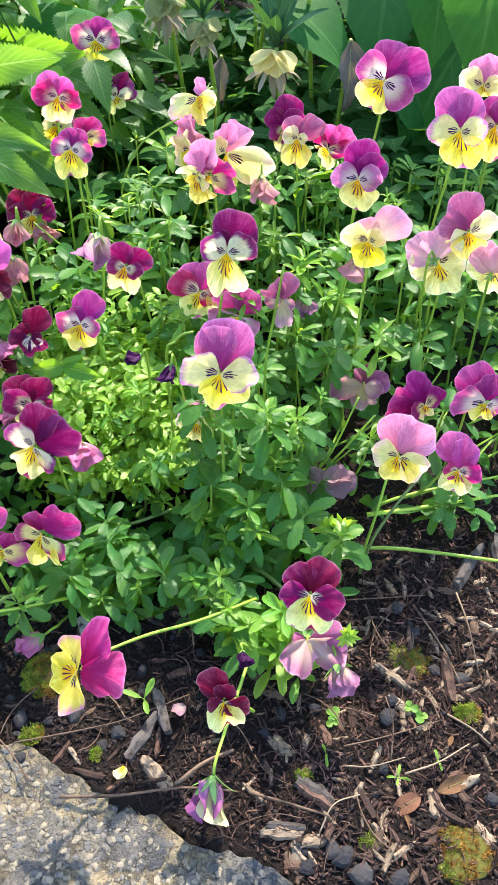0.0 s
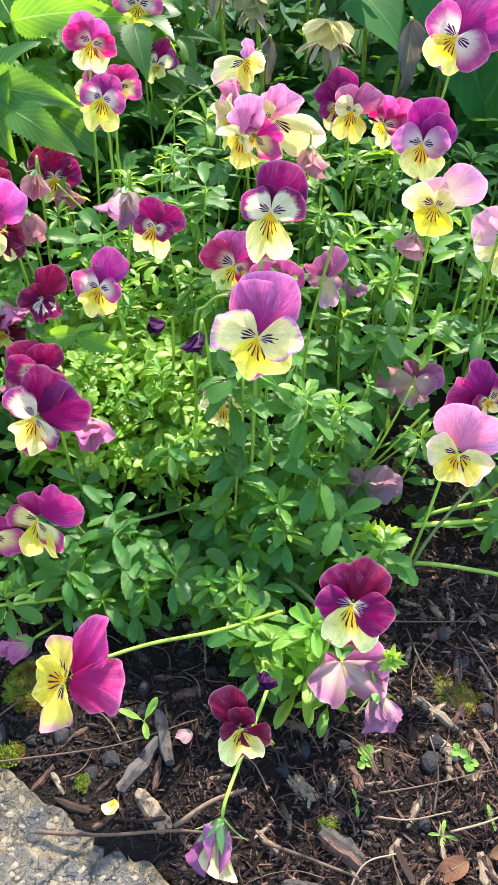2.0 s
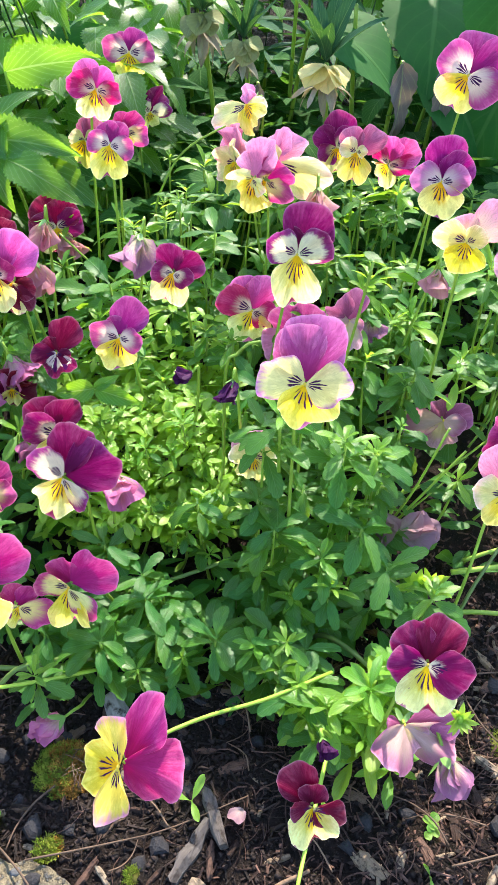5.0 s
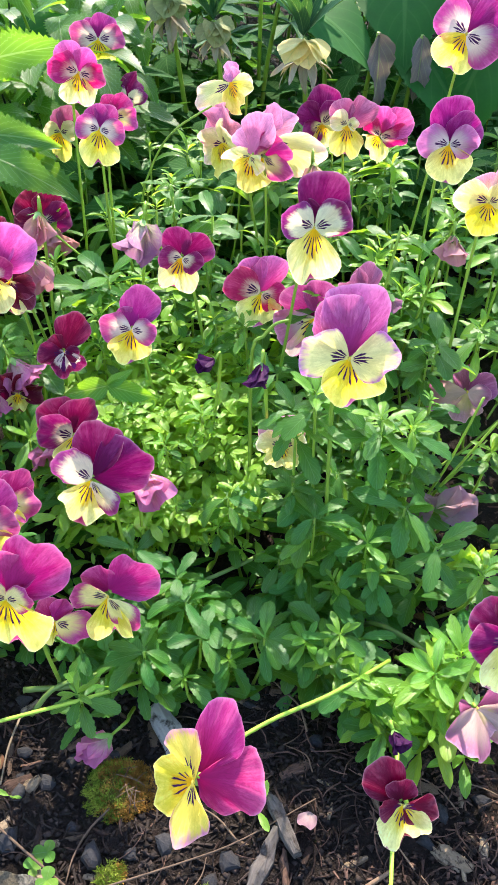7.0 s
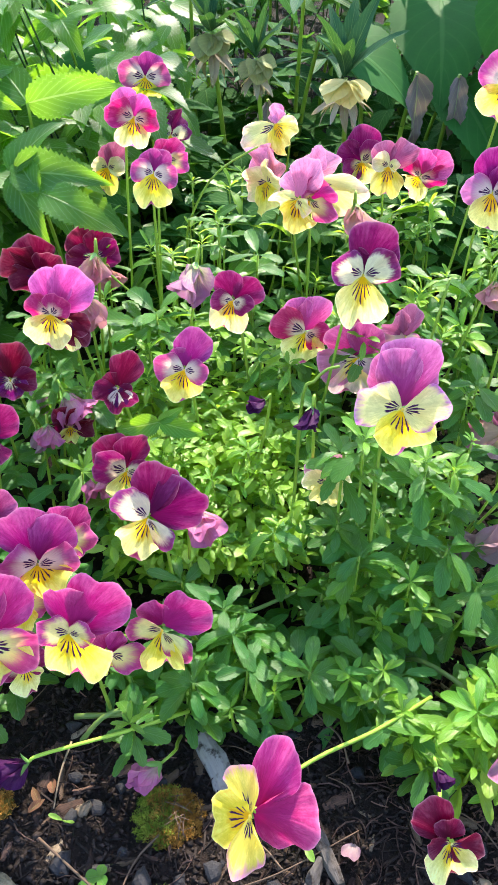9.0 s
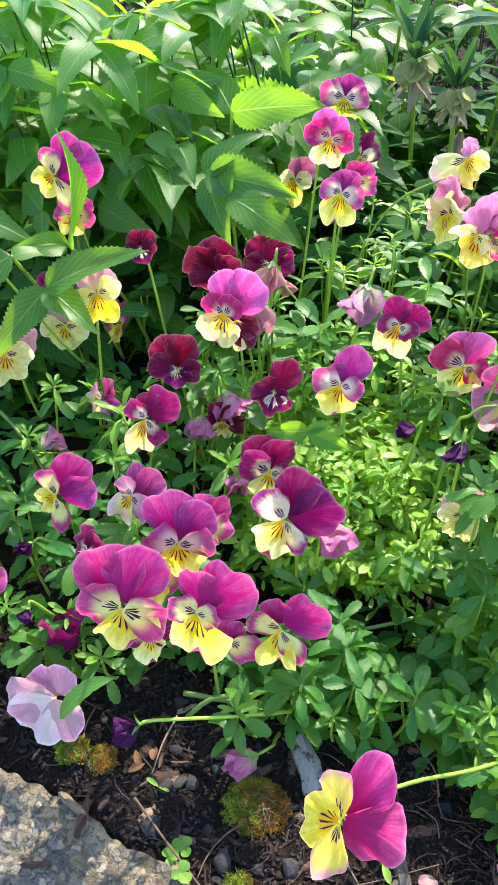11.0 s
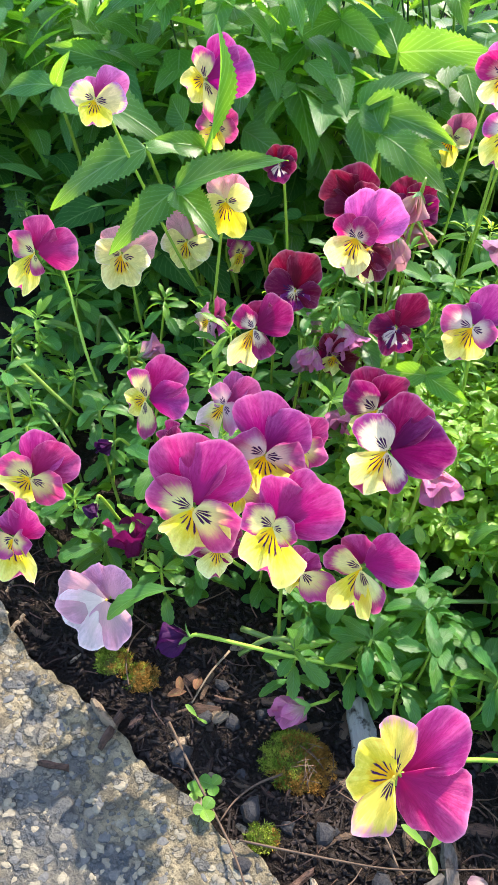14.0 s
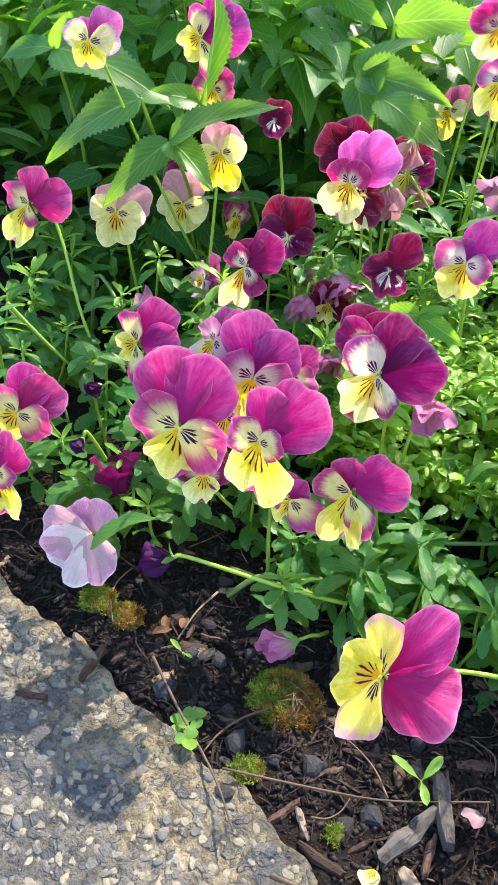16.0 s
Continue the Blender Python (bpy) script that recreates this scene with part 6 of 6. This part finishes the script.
for x, y, s in ((0.095, 0.237, 0.014), (0.128, 0.262, 0.015), (0.050, 0.143, 0.020), (-0.095, 0.206, 0.013), (-0.085, 0.214, 0.015), (-0.115, 0.225, 0.016),
                (-0.192, 0.236, 0.020), (0.091, 0.223, 0.020), (0.056, 0.140, 0.024), (0.065, 0.129, 0.022), (0.087, 0.128, 0.022), (0.150, 0.173, 0.016), (-0.188, 0.281, 0.013), (-0.189, 0.257, 0.014), (-0.150, 0.224, 0.022), (-0.190, 0.268, 0.010), (0.147, 0.255, 0.016), (0.035, 0.135, 0.016), (-0.145, 0.198, 0.013)):
    stone(x, y, s * 0.64)
for _ in range(70):
    x, y = rnd.uniform(-0.33, 0.0), rnd.uniform(0.17, 0.31)
    if in_bed(x, y, 0.006):
        chip(x, y, rnd.uniform(0.007, 0.018), rnd.uniform(0, 360), CHIPS[_ % 9], M_TWIG if _ % 3 else M_STRAW, rnd.uniform(-15, 15), label="dry brown splintered wood chip lying on the soil")
for _ in range(190):
    x, y = rnd.uniform(0.00, 0.21), rnd.uniform(0.13, 0.35)
    if in_bed(x, y, 0.006):
        chip(x, y, rnd.uniform(0.006, 0.018), rnd.uniform(0, 360), CHIPS[_ % 9], M_STRAW if _ % 3 else M_TWIG, rnd.uniform(-15, 15), label="pale dry splintered wood chip lying on the soil")
for _ in range(70):
    x, y = rnd.uniform(-0.34, 0.21), rnd.uniform(0.13, 0.36)
    if in_bed(x, y, 0.006):
        stone(x, y, rnd.uniform(0.004, 0.010))
twig([(-0.116, 0.172, 0.002), (-0.080, 0.172, 0.004), (-0.042, 0.178, 0.003), (-0.010, 0.176, 0.004)], 0.0011)
twig([(-0.046, 0.180, 0.004), (-0.028, 0.192, 0.008), (-0.010, 0.202, 0.004)], 0.0016)
twig([(0.000, 0.176, 0.003), (0.030, 0.166, 0.004), (0.048, 0.160, 0.003)], 0.0011)
twig([(-0.204, 0.247, 0.003), (-0.180, 0.226, 0.004), (-0.152, 0.200, 0.004), (-0.135, 0.180, 0.006)], 0.0008)
twig([(-0.150, 0.205, 0.003), (-0.110, 0.214, 0.004), (-0.080, 0.222, 0.003), (-0.040, 0.238, 0.003)], 0.0006)
twig([(0.060, 0.202, 0.003), (0.085, 0.208, 0.006), (0.125, 0.222, 0.004)], 0.0006)
twig([(0.090, 0.196, 0.002), (0.092, 0.215, 0.012), (0.089, 0.232, 0.016)], 0.0006)
twig([(0.085, 0.310, 0.004), (0.092, 0.280, 0.008), (0.108, 0.262, 0.004)], 0.0006)
twig([(0.120, 0.310, 0.004), (0.135, 0.275, 0.006), (0.143, 0.250, 0.004)], 0.0008)
twig([(0.020, 0.315, 0.004), (0.070, 0.312, 0.004), (0.130, 0.318, 0.004)], 0.0007)
twig([(0.035, 0.363, 0.014), (0.060, 0.348, 0.016), (0.110, 0.346, 0.018), (0.190, 0.338, 0.014)], 0.0022, "long bare greenish pansy stem lying on the soil", M_STEM)
twig([(0.090, 0.375, 0.020), (0.130, 0.378, 0.024), (0.200, 0.395, 0.022)], 0.0020, "long bare greenish pansy stem lying on the soil", M_STEM)
twig([(0.100, 0.385, 0.020), (0.130, 0.392, 0.024), (0.200, 0.410, 0.022)], 0.0016, "long bare greenish pansy stem lying on the soil", M_STEM)
twig([(-0.190, 0.310, 0.012), (-0.150, 0.308, 0.020), (-0.100, 0.320, 0.026)], 0.0018, "green pansy runner lying over the soil", M_RUNNER)
for line in ([(-0.124, 0.355, 0.022), (-0.073, 0.366, 0.030), (-0.020, 0.393, 0.030)],
             [(0.092, 0.345, 0.040), (0.126, 0.387, 0.044)], [(0.005, 0.321, 0.034), (0.030, 0.296, 0.030)], [(0.002, 0.376, 0.034), (0.050, 0.359, 0.030)],
             [(-0.171, 0.304, 0.022), (-0.149, 0.309, 0.026), (-0.121, 0.317, 0.026)],
             [(-0.409, 0.419, 0.045), (-0.380, 0.409, 0.045), (-0.344, 0.390, 0.030)], [(-0.368, 0.485, 0.068), (-0.325, 0.452, 0.050)]):
    a, b = Vector(line[0]), Vector(line[-1])
    out = (b - a).normalized() * 0.016
    line = [tuple(a - out)[:2] + (0.004,)] + line + [tuple(b + out)[:2] + (0.004,)]
    twig(line, rnd.uniform(0.0014, 0.0019), "thick olive-green pansy runner among the leaves", M_RUNNER)
twig([(-0.373, 0.387, 0.090), (-0.353, 0.390, 0.070), (-0.336, 0.393, 0.055)], 0.0017, "stout green pansy stem leaning over the bed", M_STEM)
def stalk(points, r=0.0009):
    """A bare flower stalk that runs down among the leaves."""
    pts = [Vector(q) + Vector((0, 0.006, 0)) for q in points]
    foot = pts[-1] + Vector((rnd.uniform(-0.008, 0.008), rnd.uniform(0.0, 0.012), 0))
    foot.z = ground_height(foot.x, foot.y) - 0.004
    v, f = tube([q - foot for q in pts + [pts[-1].lerp(foot, 0.5), foot]], r * 0.9, r * 1.2, 6, 18)
    ob = part("bare_stalk", mesh_of("bare_stalk", v, f), M_STEM)
    ob.location = foot
    tagged(ob, "bare yellow-green pansy stalk bending over the leaves", "stalk", "bare stalks in the bed")


stalk([(-0.059, 0.660, 0.196), (-0.072, 0.660, 0.189), (-0.085, 0.660, 0.181), (-0.097, 0.660, 0.169), (-0.108, 0.660, 0.149), (-0.116, 0.660, 0.124)])
stalk([(-0.036, 0.400, 0.181), (-0.043, 0.400, 0.179), (-0.049, 0.400, 0.172), (-0.055, 0.400, 0.161)])
stalk([(-0.178, 0.580, 0.146), (-0.159, 0.580, 0.124), (-0.137, 0.580, 0.102), (-0.113, 0.580, 0.069)])
stalk([(0.022, 0.420, 0.219), (0.017, 0.420, 0.179), (0.012, 0.420, 0.138)])
stalk([(0.077, 0.400, 0.121), (0.065, 0.400, 0.072), (0.053, 0.400, 0.035)])
stalk([(0.091, 0.402, 0.101), (0.073, 0.402, 0.067), (0.060, 0.402, 0.042)])
for line, size in (([(0.060, 0.191, 0.001), (0.077, 0.191, 0.003), (0.099, 0.197, 0.004)], 0.0006), ([(0.097, 0.186, 0.006), (0.119, 0.193, 0.005), (0.142, 0.207, 0.003)], 0.0007),
                   ([(0.132, 0.228, 0.002), (0.145, 0.216, 0.004), (0.155, 0.206, 0.002)], 0.0009), ([(0.153, 0.320, 0.004), (0.155, 0.290, 0.010), (0.158, 0.256, 0.004)], 0.0008),
                   ([(0.042, 0.152, 0.001), (0.051, 0.166, 0.006), (0.068, 0.174, 0.002)], 0.0006), ([(-0.192, 0.299, 0.004), (-0.196, 0.280, 0.008), (-0.198, 0.262, 0.003)], 0.0007)):
    twig(line, size, "pale dry straw lying on the mulch", M_STRAW)
for _ in range(16):
    x, y, a, l = rnd.uniform(0.03, 0.20), rnd.uniform(0.37, 0.54), rnd.uniform(-0.4, 0.9), rnd.uniform(0.05, 0.11)
    twig([(x + l * s * math.cos(a + 0.4 * s), y + l * s * math.sin(a + 0.4 * s), 0.012 + 0.035 * s + rnd.uniform(0, 0.006)) for s in (0, 0.35, 0.7, 1.0)], rnd.uniform(0.0009, 0.0014), "bare pale green pansy stem among the leaves", M_STEM)
for _ in range(46):
    x, y, a, l = rnd.uniform(-0.33, 0.20), rnd.uniform(0.14, 0.34), rnd.uniform(0, 6.3), rnd.uniform(0.012, 0.045)
    pts = [(x + l * s * math.cos(a + 0.5 * s), y + l * s * math.sin(a + 0.5 * s), rnd.uniform(0, 0.004)) for s in (0, 0.35, 0.7, 1.0)]
    if all(in_bed(p[0], p[1], 0.003) for p in pts):
        twig(pts, rnd.uniform(0.0003, 0.0007))


def moss(x, y, rx, ry, h, seed, dry=0.5, tufts=900):
    """A cushion of moss: many short curved blades on a low mound, green on one side and rusty on the other."""
    r = random.Random(seed)
    o = Vector((x, y, rest(x, y)))
    th = thing("moss_cushion", o, "rounded cushion of green and rusty moss on the soil", "moss", "moss cushions in the bed")
    dome = pebble_mesh(r, "mound", 14, 8, 0.08)
    part("mound", dome, M_MOSSBED, th, m=Matrix.Diagonal((rx * 0.9, ry * 0.9, h * 0.8, 1)))
    clumps = [(r.uniform(0, 6.283), math.sqrt(r.random()), r.uniform(0.6, 1.3), r.uniform(-0.25, 0.25)) for _ in range(max(8, tufts // 12))]
    for name, material, lo, hi in (("green_tuft", M_MOSS, 0.0, 1 - dry), ("rusty_tuft", M_MOSSDRY, 1 - dry, 1.0)):
        verts, faces = [], []
        for a, s, grow, tint in clumps:
            cx, cy = math.cos(a) * s, math.sin(a) * s
            if not lo <= min(0.999, max(0.0, 0.5 + 0.42 * cx + tint)) <= hi:
                continue
            cz = math.sqrt(max(0.0, 1 - s * s))
            c = Vector((cx * rx, cy * ry, cz * h * 0.9))
            up = Vector((cx / rx, cy / ry, cz / h + 0.3)).normalized()
            for _ in range(20):
                n = (up * 0.6 + Vector((r.uniform(-1, 1), r.uniform(-1, 1), r.uniform(-0.4, 0.9)))).normalized()
                t = n.cross(Vector((r.uniform(-1, 1), r.uniform(-1, 1), 0.3))).normalized()
                p = c + Vector((r.uniform(-1, 1), r.uniform(-1, 1), r.uniform(-0.5, 0.5))) * 0.0014
                l, w = r.uniform(0.0008, 0.0022) * grow, 0.00030
                b = len(verts)
                verts += [p - t * w, p + t * w, p + n * l * 0.6 + t * w * 1.3, p + n * l + t * l * 0.25]
                faces += [(b, b + 1, b + 2), (b, b + 2, b + 3)]
        if faces:
            part(name, mesh_of(name, verts, faces, smooth=False), material, th)
    if tufts > 2000:
        for _ in range(16):
            a, s = r.uniform(-1.4, 1.4), r.uniform(0.2, 0.95)
            p = Vector((math.cos(a) * s * rx, math.sin(a) * s * ry, h * (0.9 * math.sqrt(1 - s * s) + 0.12)))
            d = Vector((r.uniform(-1, 1), r.uniform(-1, 1), r.uniform(-0.35, 0.05))).normalized() * r.uniform(0.003, 0.007)
            v, f = tube([p - d, p + Vector((0, 0, 0.001)), p + d], 0.00022, 0.00016, 4, 5)
            part("dry_fibre", mesh_of("dry_fibre", v, f), M_TWIG, th)


moss(-0.138, 0.256, 0.019, 0.017, 0.013, 1, 0.55, 5200)
moss(-0.247, 0.270, 0.010, 0.009, 0.007, 2, 0.3, 1200)
moss(-0.230, 0.268, 0.010, 0.009, 0.006, 3, 0.7, 1200)
moss(0.108, 0.269, 0.021, 0.016, 0.0030, 4, 0.30, 1500)
moss(0.127, 0.141, 0.020, 0.018, 0.0030, 5, 0.75, 1600)
moss(-0.142, 0.214, 0.008, 0.007, 0.005, 6, 0.1, 700)
moss(0.145, 0.228, 0.009, 0.008, 0.005, 7, 0.1, 800)
moss(0.034, 0.186, 0.005, 0.004, 0.004, 8, 0.0, 300)
moss(0.072, 0.147, 0.006, 0.005, 0.004, 9, 0.0, 400)
moss(-0.097, 0.200, 0.004, 0.004, 0.003, 10, 0.0, 250)


def seedling(x, y, size, leaves, az0=0.0, clover=False):
    """A small weed: a short stem with a few round leaves."""
    r = random.Random(int(abs(x * 7919 + y * 104729) * 1000))
    o = Vector((x, y, rest(x, y)))
    th = thing("clover" if clover else "seedling", o, "small clover sprig with three-part leaves by the slab" if clover else "small pale green seedling in the mulch", "weed", "weeds in the mulch")
    top = Vector((r.uniform(-0.3, 0.3) * size, -0.1 * size, size * 0.55))
    v, f = tube([Vector((0, 0, -0.002)), top * 0.5, top], 0.0007, 0.0005, 5, 5)
    part("stem", mesh_of("stem", v, f), M_STEM, th)
    for i in range(leaves):
        me = r.choice(YOUNG_LEAVES if not clover else ROUND)
        part("leaf", me, None, th, m=aim(top, az0 + 360 / leaves * i + r.uniform(-12, 12), r.uniform(5, 30), r.uniform(-15, 15), size * r.uniform(0.7, 1.0)))


ROUND = [mesh_of("clover_leaf", *blade(1.0, 1.0, lambda t: max(0.02, math.sin(math.pi * t ** 1.3) ** 0.5), 0, 0, 0.25, 0.3, 0.0, rnd, 10, 2)) for _ in range(2)]
for me in ROUND:
    me.materials.append(M_FRESH)
seedling(-0.174, 0.229, 0.0075, 3, 60, True)
seedling(-0.178, 0.222, 0.006, 3, 20, True)
seedling(-0.172, 0.213, 0.0075, 3, 80, True)
seedling(-0.069, 0.236, 0.016, 3, 50)
seedling(0.093, 0.186, 0.009, 4, 70)
seedling(0.113, 0.226, 0.006, 3, 10, True)
seedling(0.106, 0.232, 0.006, 3, 100, True)
seedling(0.054, 0.228, 0.006, 3, 40, True)
seedling(0.056, 0.222, 0.006, 3, 100, True)
seedling(0.118, 0.196, 0.008, 2, 100)
seedling(0.050, 0.198, 0.008, 2, 90)
seedling(-0.190, 0.255, 0.009, 2, -20)


def seed_head(x, y, z, size):
    """A spent flower that has lost its petals: a green star of sepals round a pale seed pod."""
    r = random.Random(int(abs(x) * 77777))
    th = thing("seed_head", (x, y, z), "pale green star-shaped pansy seed head on its stalk", "seed head", "pansy seed heads")
    turn = facing(0, 40, 20)
    for i in range(13):
        v, f, uv = sepal_mesh(r, size * r.uniform(0.7, 1.0))
        w = Matrix.Rotation(radians(55 * i), 3, "Z") @ Matrix.Rotation(radians(r.uniform(0, 45)), 3, "X")
        part("sepal", mesh_of("sepal", [turn @ (w @ Vector(p)) for p in v], f, uv), M_YOUNG, th)
    part("seed_pod", pebble_mesh(r, "seed_pod", 8, 5, 0.08), M_YOUNG, th, m=Matrix.Diagonal((size * 0.22, size * 0.22, size * 0.28, 1)))
    flower_stem(th, Vector((x, y, z)), turn @ Vector((0, 0, -1)), size * 2, (x - 0.03, y + 0.03, 0.02))


seed_head(0.056, 0.339, 0.059, 0.015)
seed_head(0.066, 0.343, 0.055, 0.013)
seed_head(0.060, 0.246, 0.075, 0.010)


def fallen(x, y, size, material, az, label):
    r = random.Random(int(abs(x) * 99991))
    v, f, uv = petal(size, 90, 1.1, 0.6, 0.0, 4, 0.12, 0.16, r)
    ob = part("fallen_petal", mesh_of("fallen_petal", v, f, uv), material)
    ob.matrix_basis = Matrix.Translation((x, y, rest(x, y, 0.005))) @ Euler((radians(12), radians(10), radians(az))).to_matrix().to_4x4()
    tagged(ob, label, "petal", "fallen petals on the soil")


def dry_leaf(x, y, size, az, wide=0.34, curl=0.5):
    """A small withered leaf, curled along its midrib."""
    r = random.Random(int(abs(x * y) * 9999991))
    ob = part("dry_leaf", mesh_of("dry_leaf", *blade(size, size * wide, lance, 0, 0, curl, r.uniform(0.2, 0.6), r.uniform(-0.5, 0.5), r, 14, 2, 0.03)), M_DRY)
    ob.matrix_basis = aim((x, y, rest(x, y, 0.004)), az, r.uniform(-4, 8), r.uniform(-15, 15))
    tagged(ob, "withered orange-brown leaf lying on the mulch", "leaf", "dry leaves on the mulch")


dry_leaf(0.117, 0.177, 0.029, 21)
dry_leaf(0.106, 0.174, 0.022, 205, 0.5, 0.3)
dry_leaf(0.095, 0.164, 0.018, -70, 0.24, 0.7)
dry_leaf(0.128, 0.205, 0.010, 60)
dry_leaf(-0.200, 0.272, 0.010, 100, 0.5)
dry_leaf(-0.206, 0.266, 0.012, 120, 0.36)
dry_leaf(-0.212, 0.262, 0.011, 40, 0.4)
dry_leaf(0.046, 0.338, 0.014, 150, 0.5, 0.8)
fallen(-0.079, 0.192, 0.010, PETALS["cream"][2], 170, "fallen cream petal lying on the soil")
fallen(-0.043, 0.232, 0.011, T_BROWN, 150, "fallen dry lilac petal lying on the soil")

# ---- pebbles set in the slab ----
rnd = random.Random(40)
GRAVEL = [pebble_mesh(rnd, "pebble", 7, 4, 0.42) for _ in range(8)]
for me in GRAVEL:
    me.materials.append(M_PEBBLE)


def set_pebbles():
    n = 0
    while n < 290:
        x = rnd.uniform(-0.33, 0.03)
        y = kerb_line(x) - 0.004 - 0.12 * rnd.random() ** 1.2
        s = rnd.choice((1, 1, 1.3, 1.7)) * rnd.uniform(0.0009, 0.0021)
        ob = part("pebble", rnd.choice(GRAVEL), None, kerb)
        ob.matrix_basis = Matrix.Translation((x, y, 0.0056 + 0.0035 * noise.noise((x * 22, y * 22, 7)))) @ Euler((0, 0, rnd.uniform(0, 6))).to_matrix().to_4x4() @ Matrix.Diagonal((s, s * rnd.uniform(0.5, 1.0), s * 0.36, 1))
        n += 1


set_pebbles()


def set_grit():
    """The small stones that cover the slab, joined: too many and too small to tell apart."""
    r = random.Random(41)
    verts, faces = [], []
    for _ in range(7200):
        x = r.uniform(-0.36, 0.06)
        y = kerb_line(x) - 0.001 - 0.15 * r.random() ** 1.1
        s = 0.0007 + 0.0032 * r.random() ** 3.0
        z = 0.0055 + 0.0035 * noise.noise((x * 22, y * 22, 7)) + 0.0018 * noise.noise((x * 95, y * 95, 2)) - 0.25 * s
        if kerb_line(x) - y < 0.008:
            z -= 0.006
        turn, flat, b = r.uniform(0, 6.3), r.uniform(0.55, 1.0), len(verts)
        cs, sn = math.cos(turn), math.sin(turn)
        jit = [r.uniform(0.7, 1.25) for _ in range(7)]
        for ring, lift in ((1.0, 0.0), (0.72, 0.42)):
            for k in range(7):
                w = 2 * math.pi * k / 7
                px, py = math.cos(w) * jit[k] * ring * s, math.sin(w) * jit[k] * ring * s * flat
                verts.append((x + px * cs - py * sn, y + px * sn + py * cs, z + (lift + r.uniform(-0.08, 0.08)) * s))
        verts.append((x, y, z + 0.52 * s))
        for k in range(7):
            j = (k + 1) % 7
            faces += [(b + k, b + j, b + 7 + j, b + 7 + k), (b + 7 + k, b + 7 + j, b + 14)]
    ob = part("grit", mesh_of("grit", verts, faces, smooth=False), M_GRIT, kerb)
    ob["kind"] = "stuff"


set_grit()
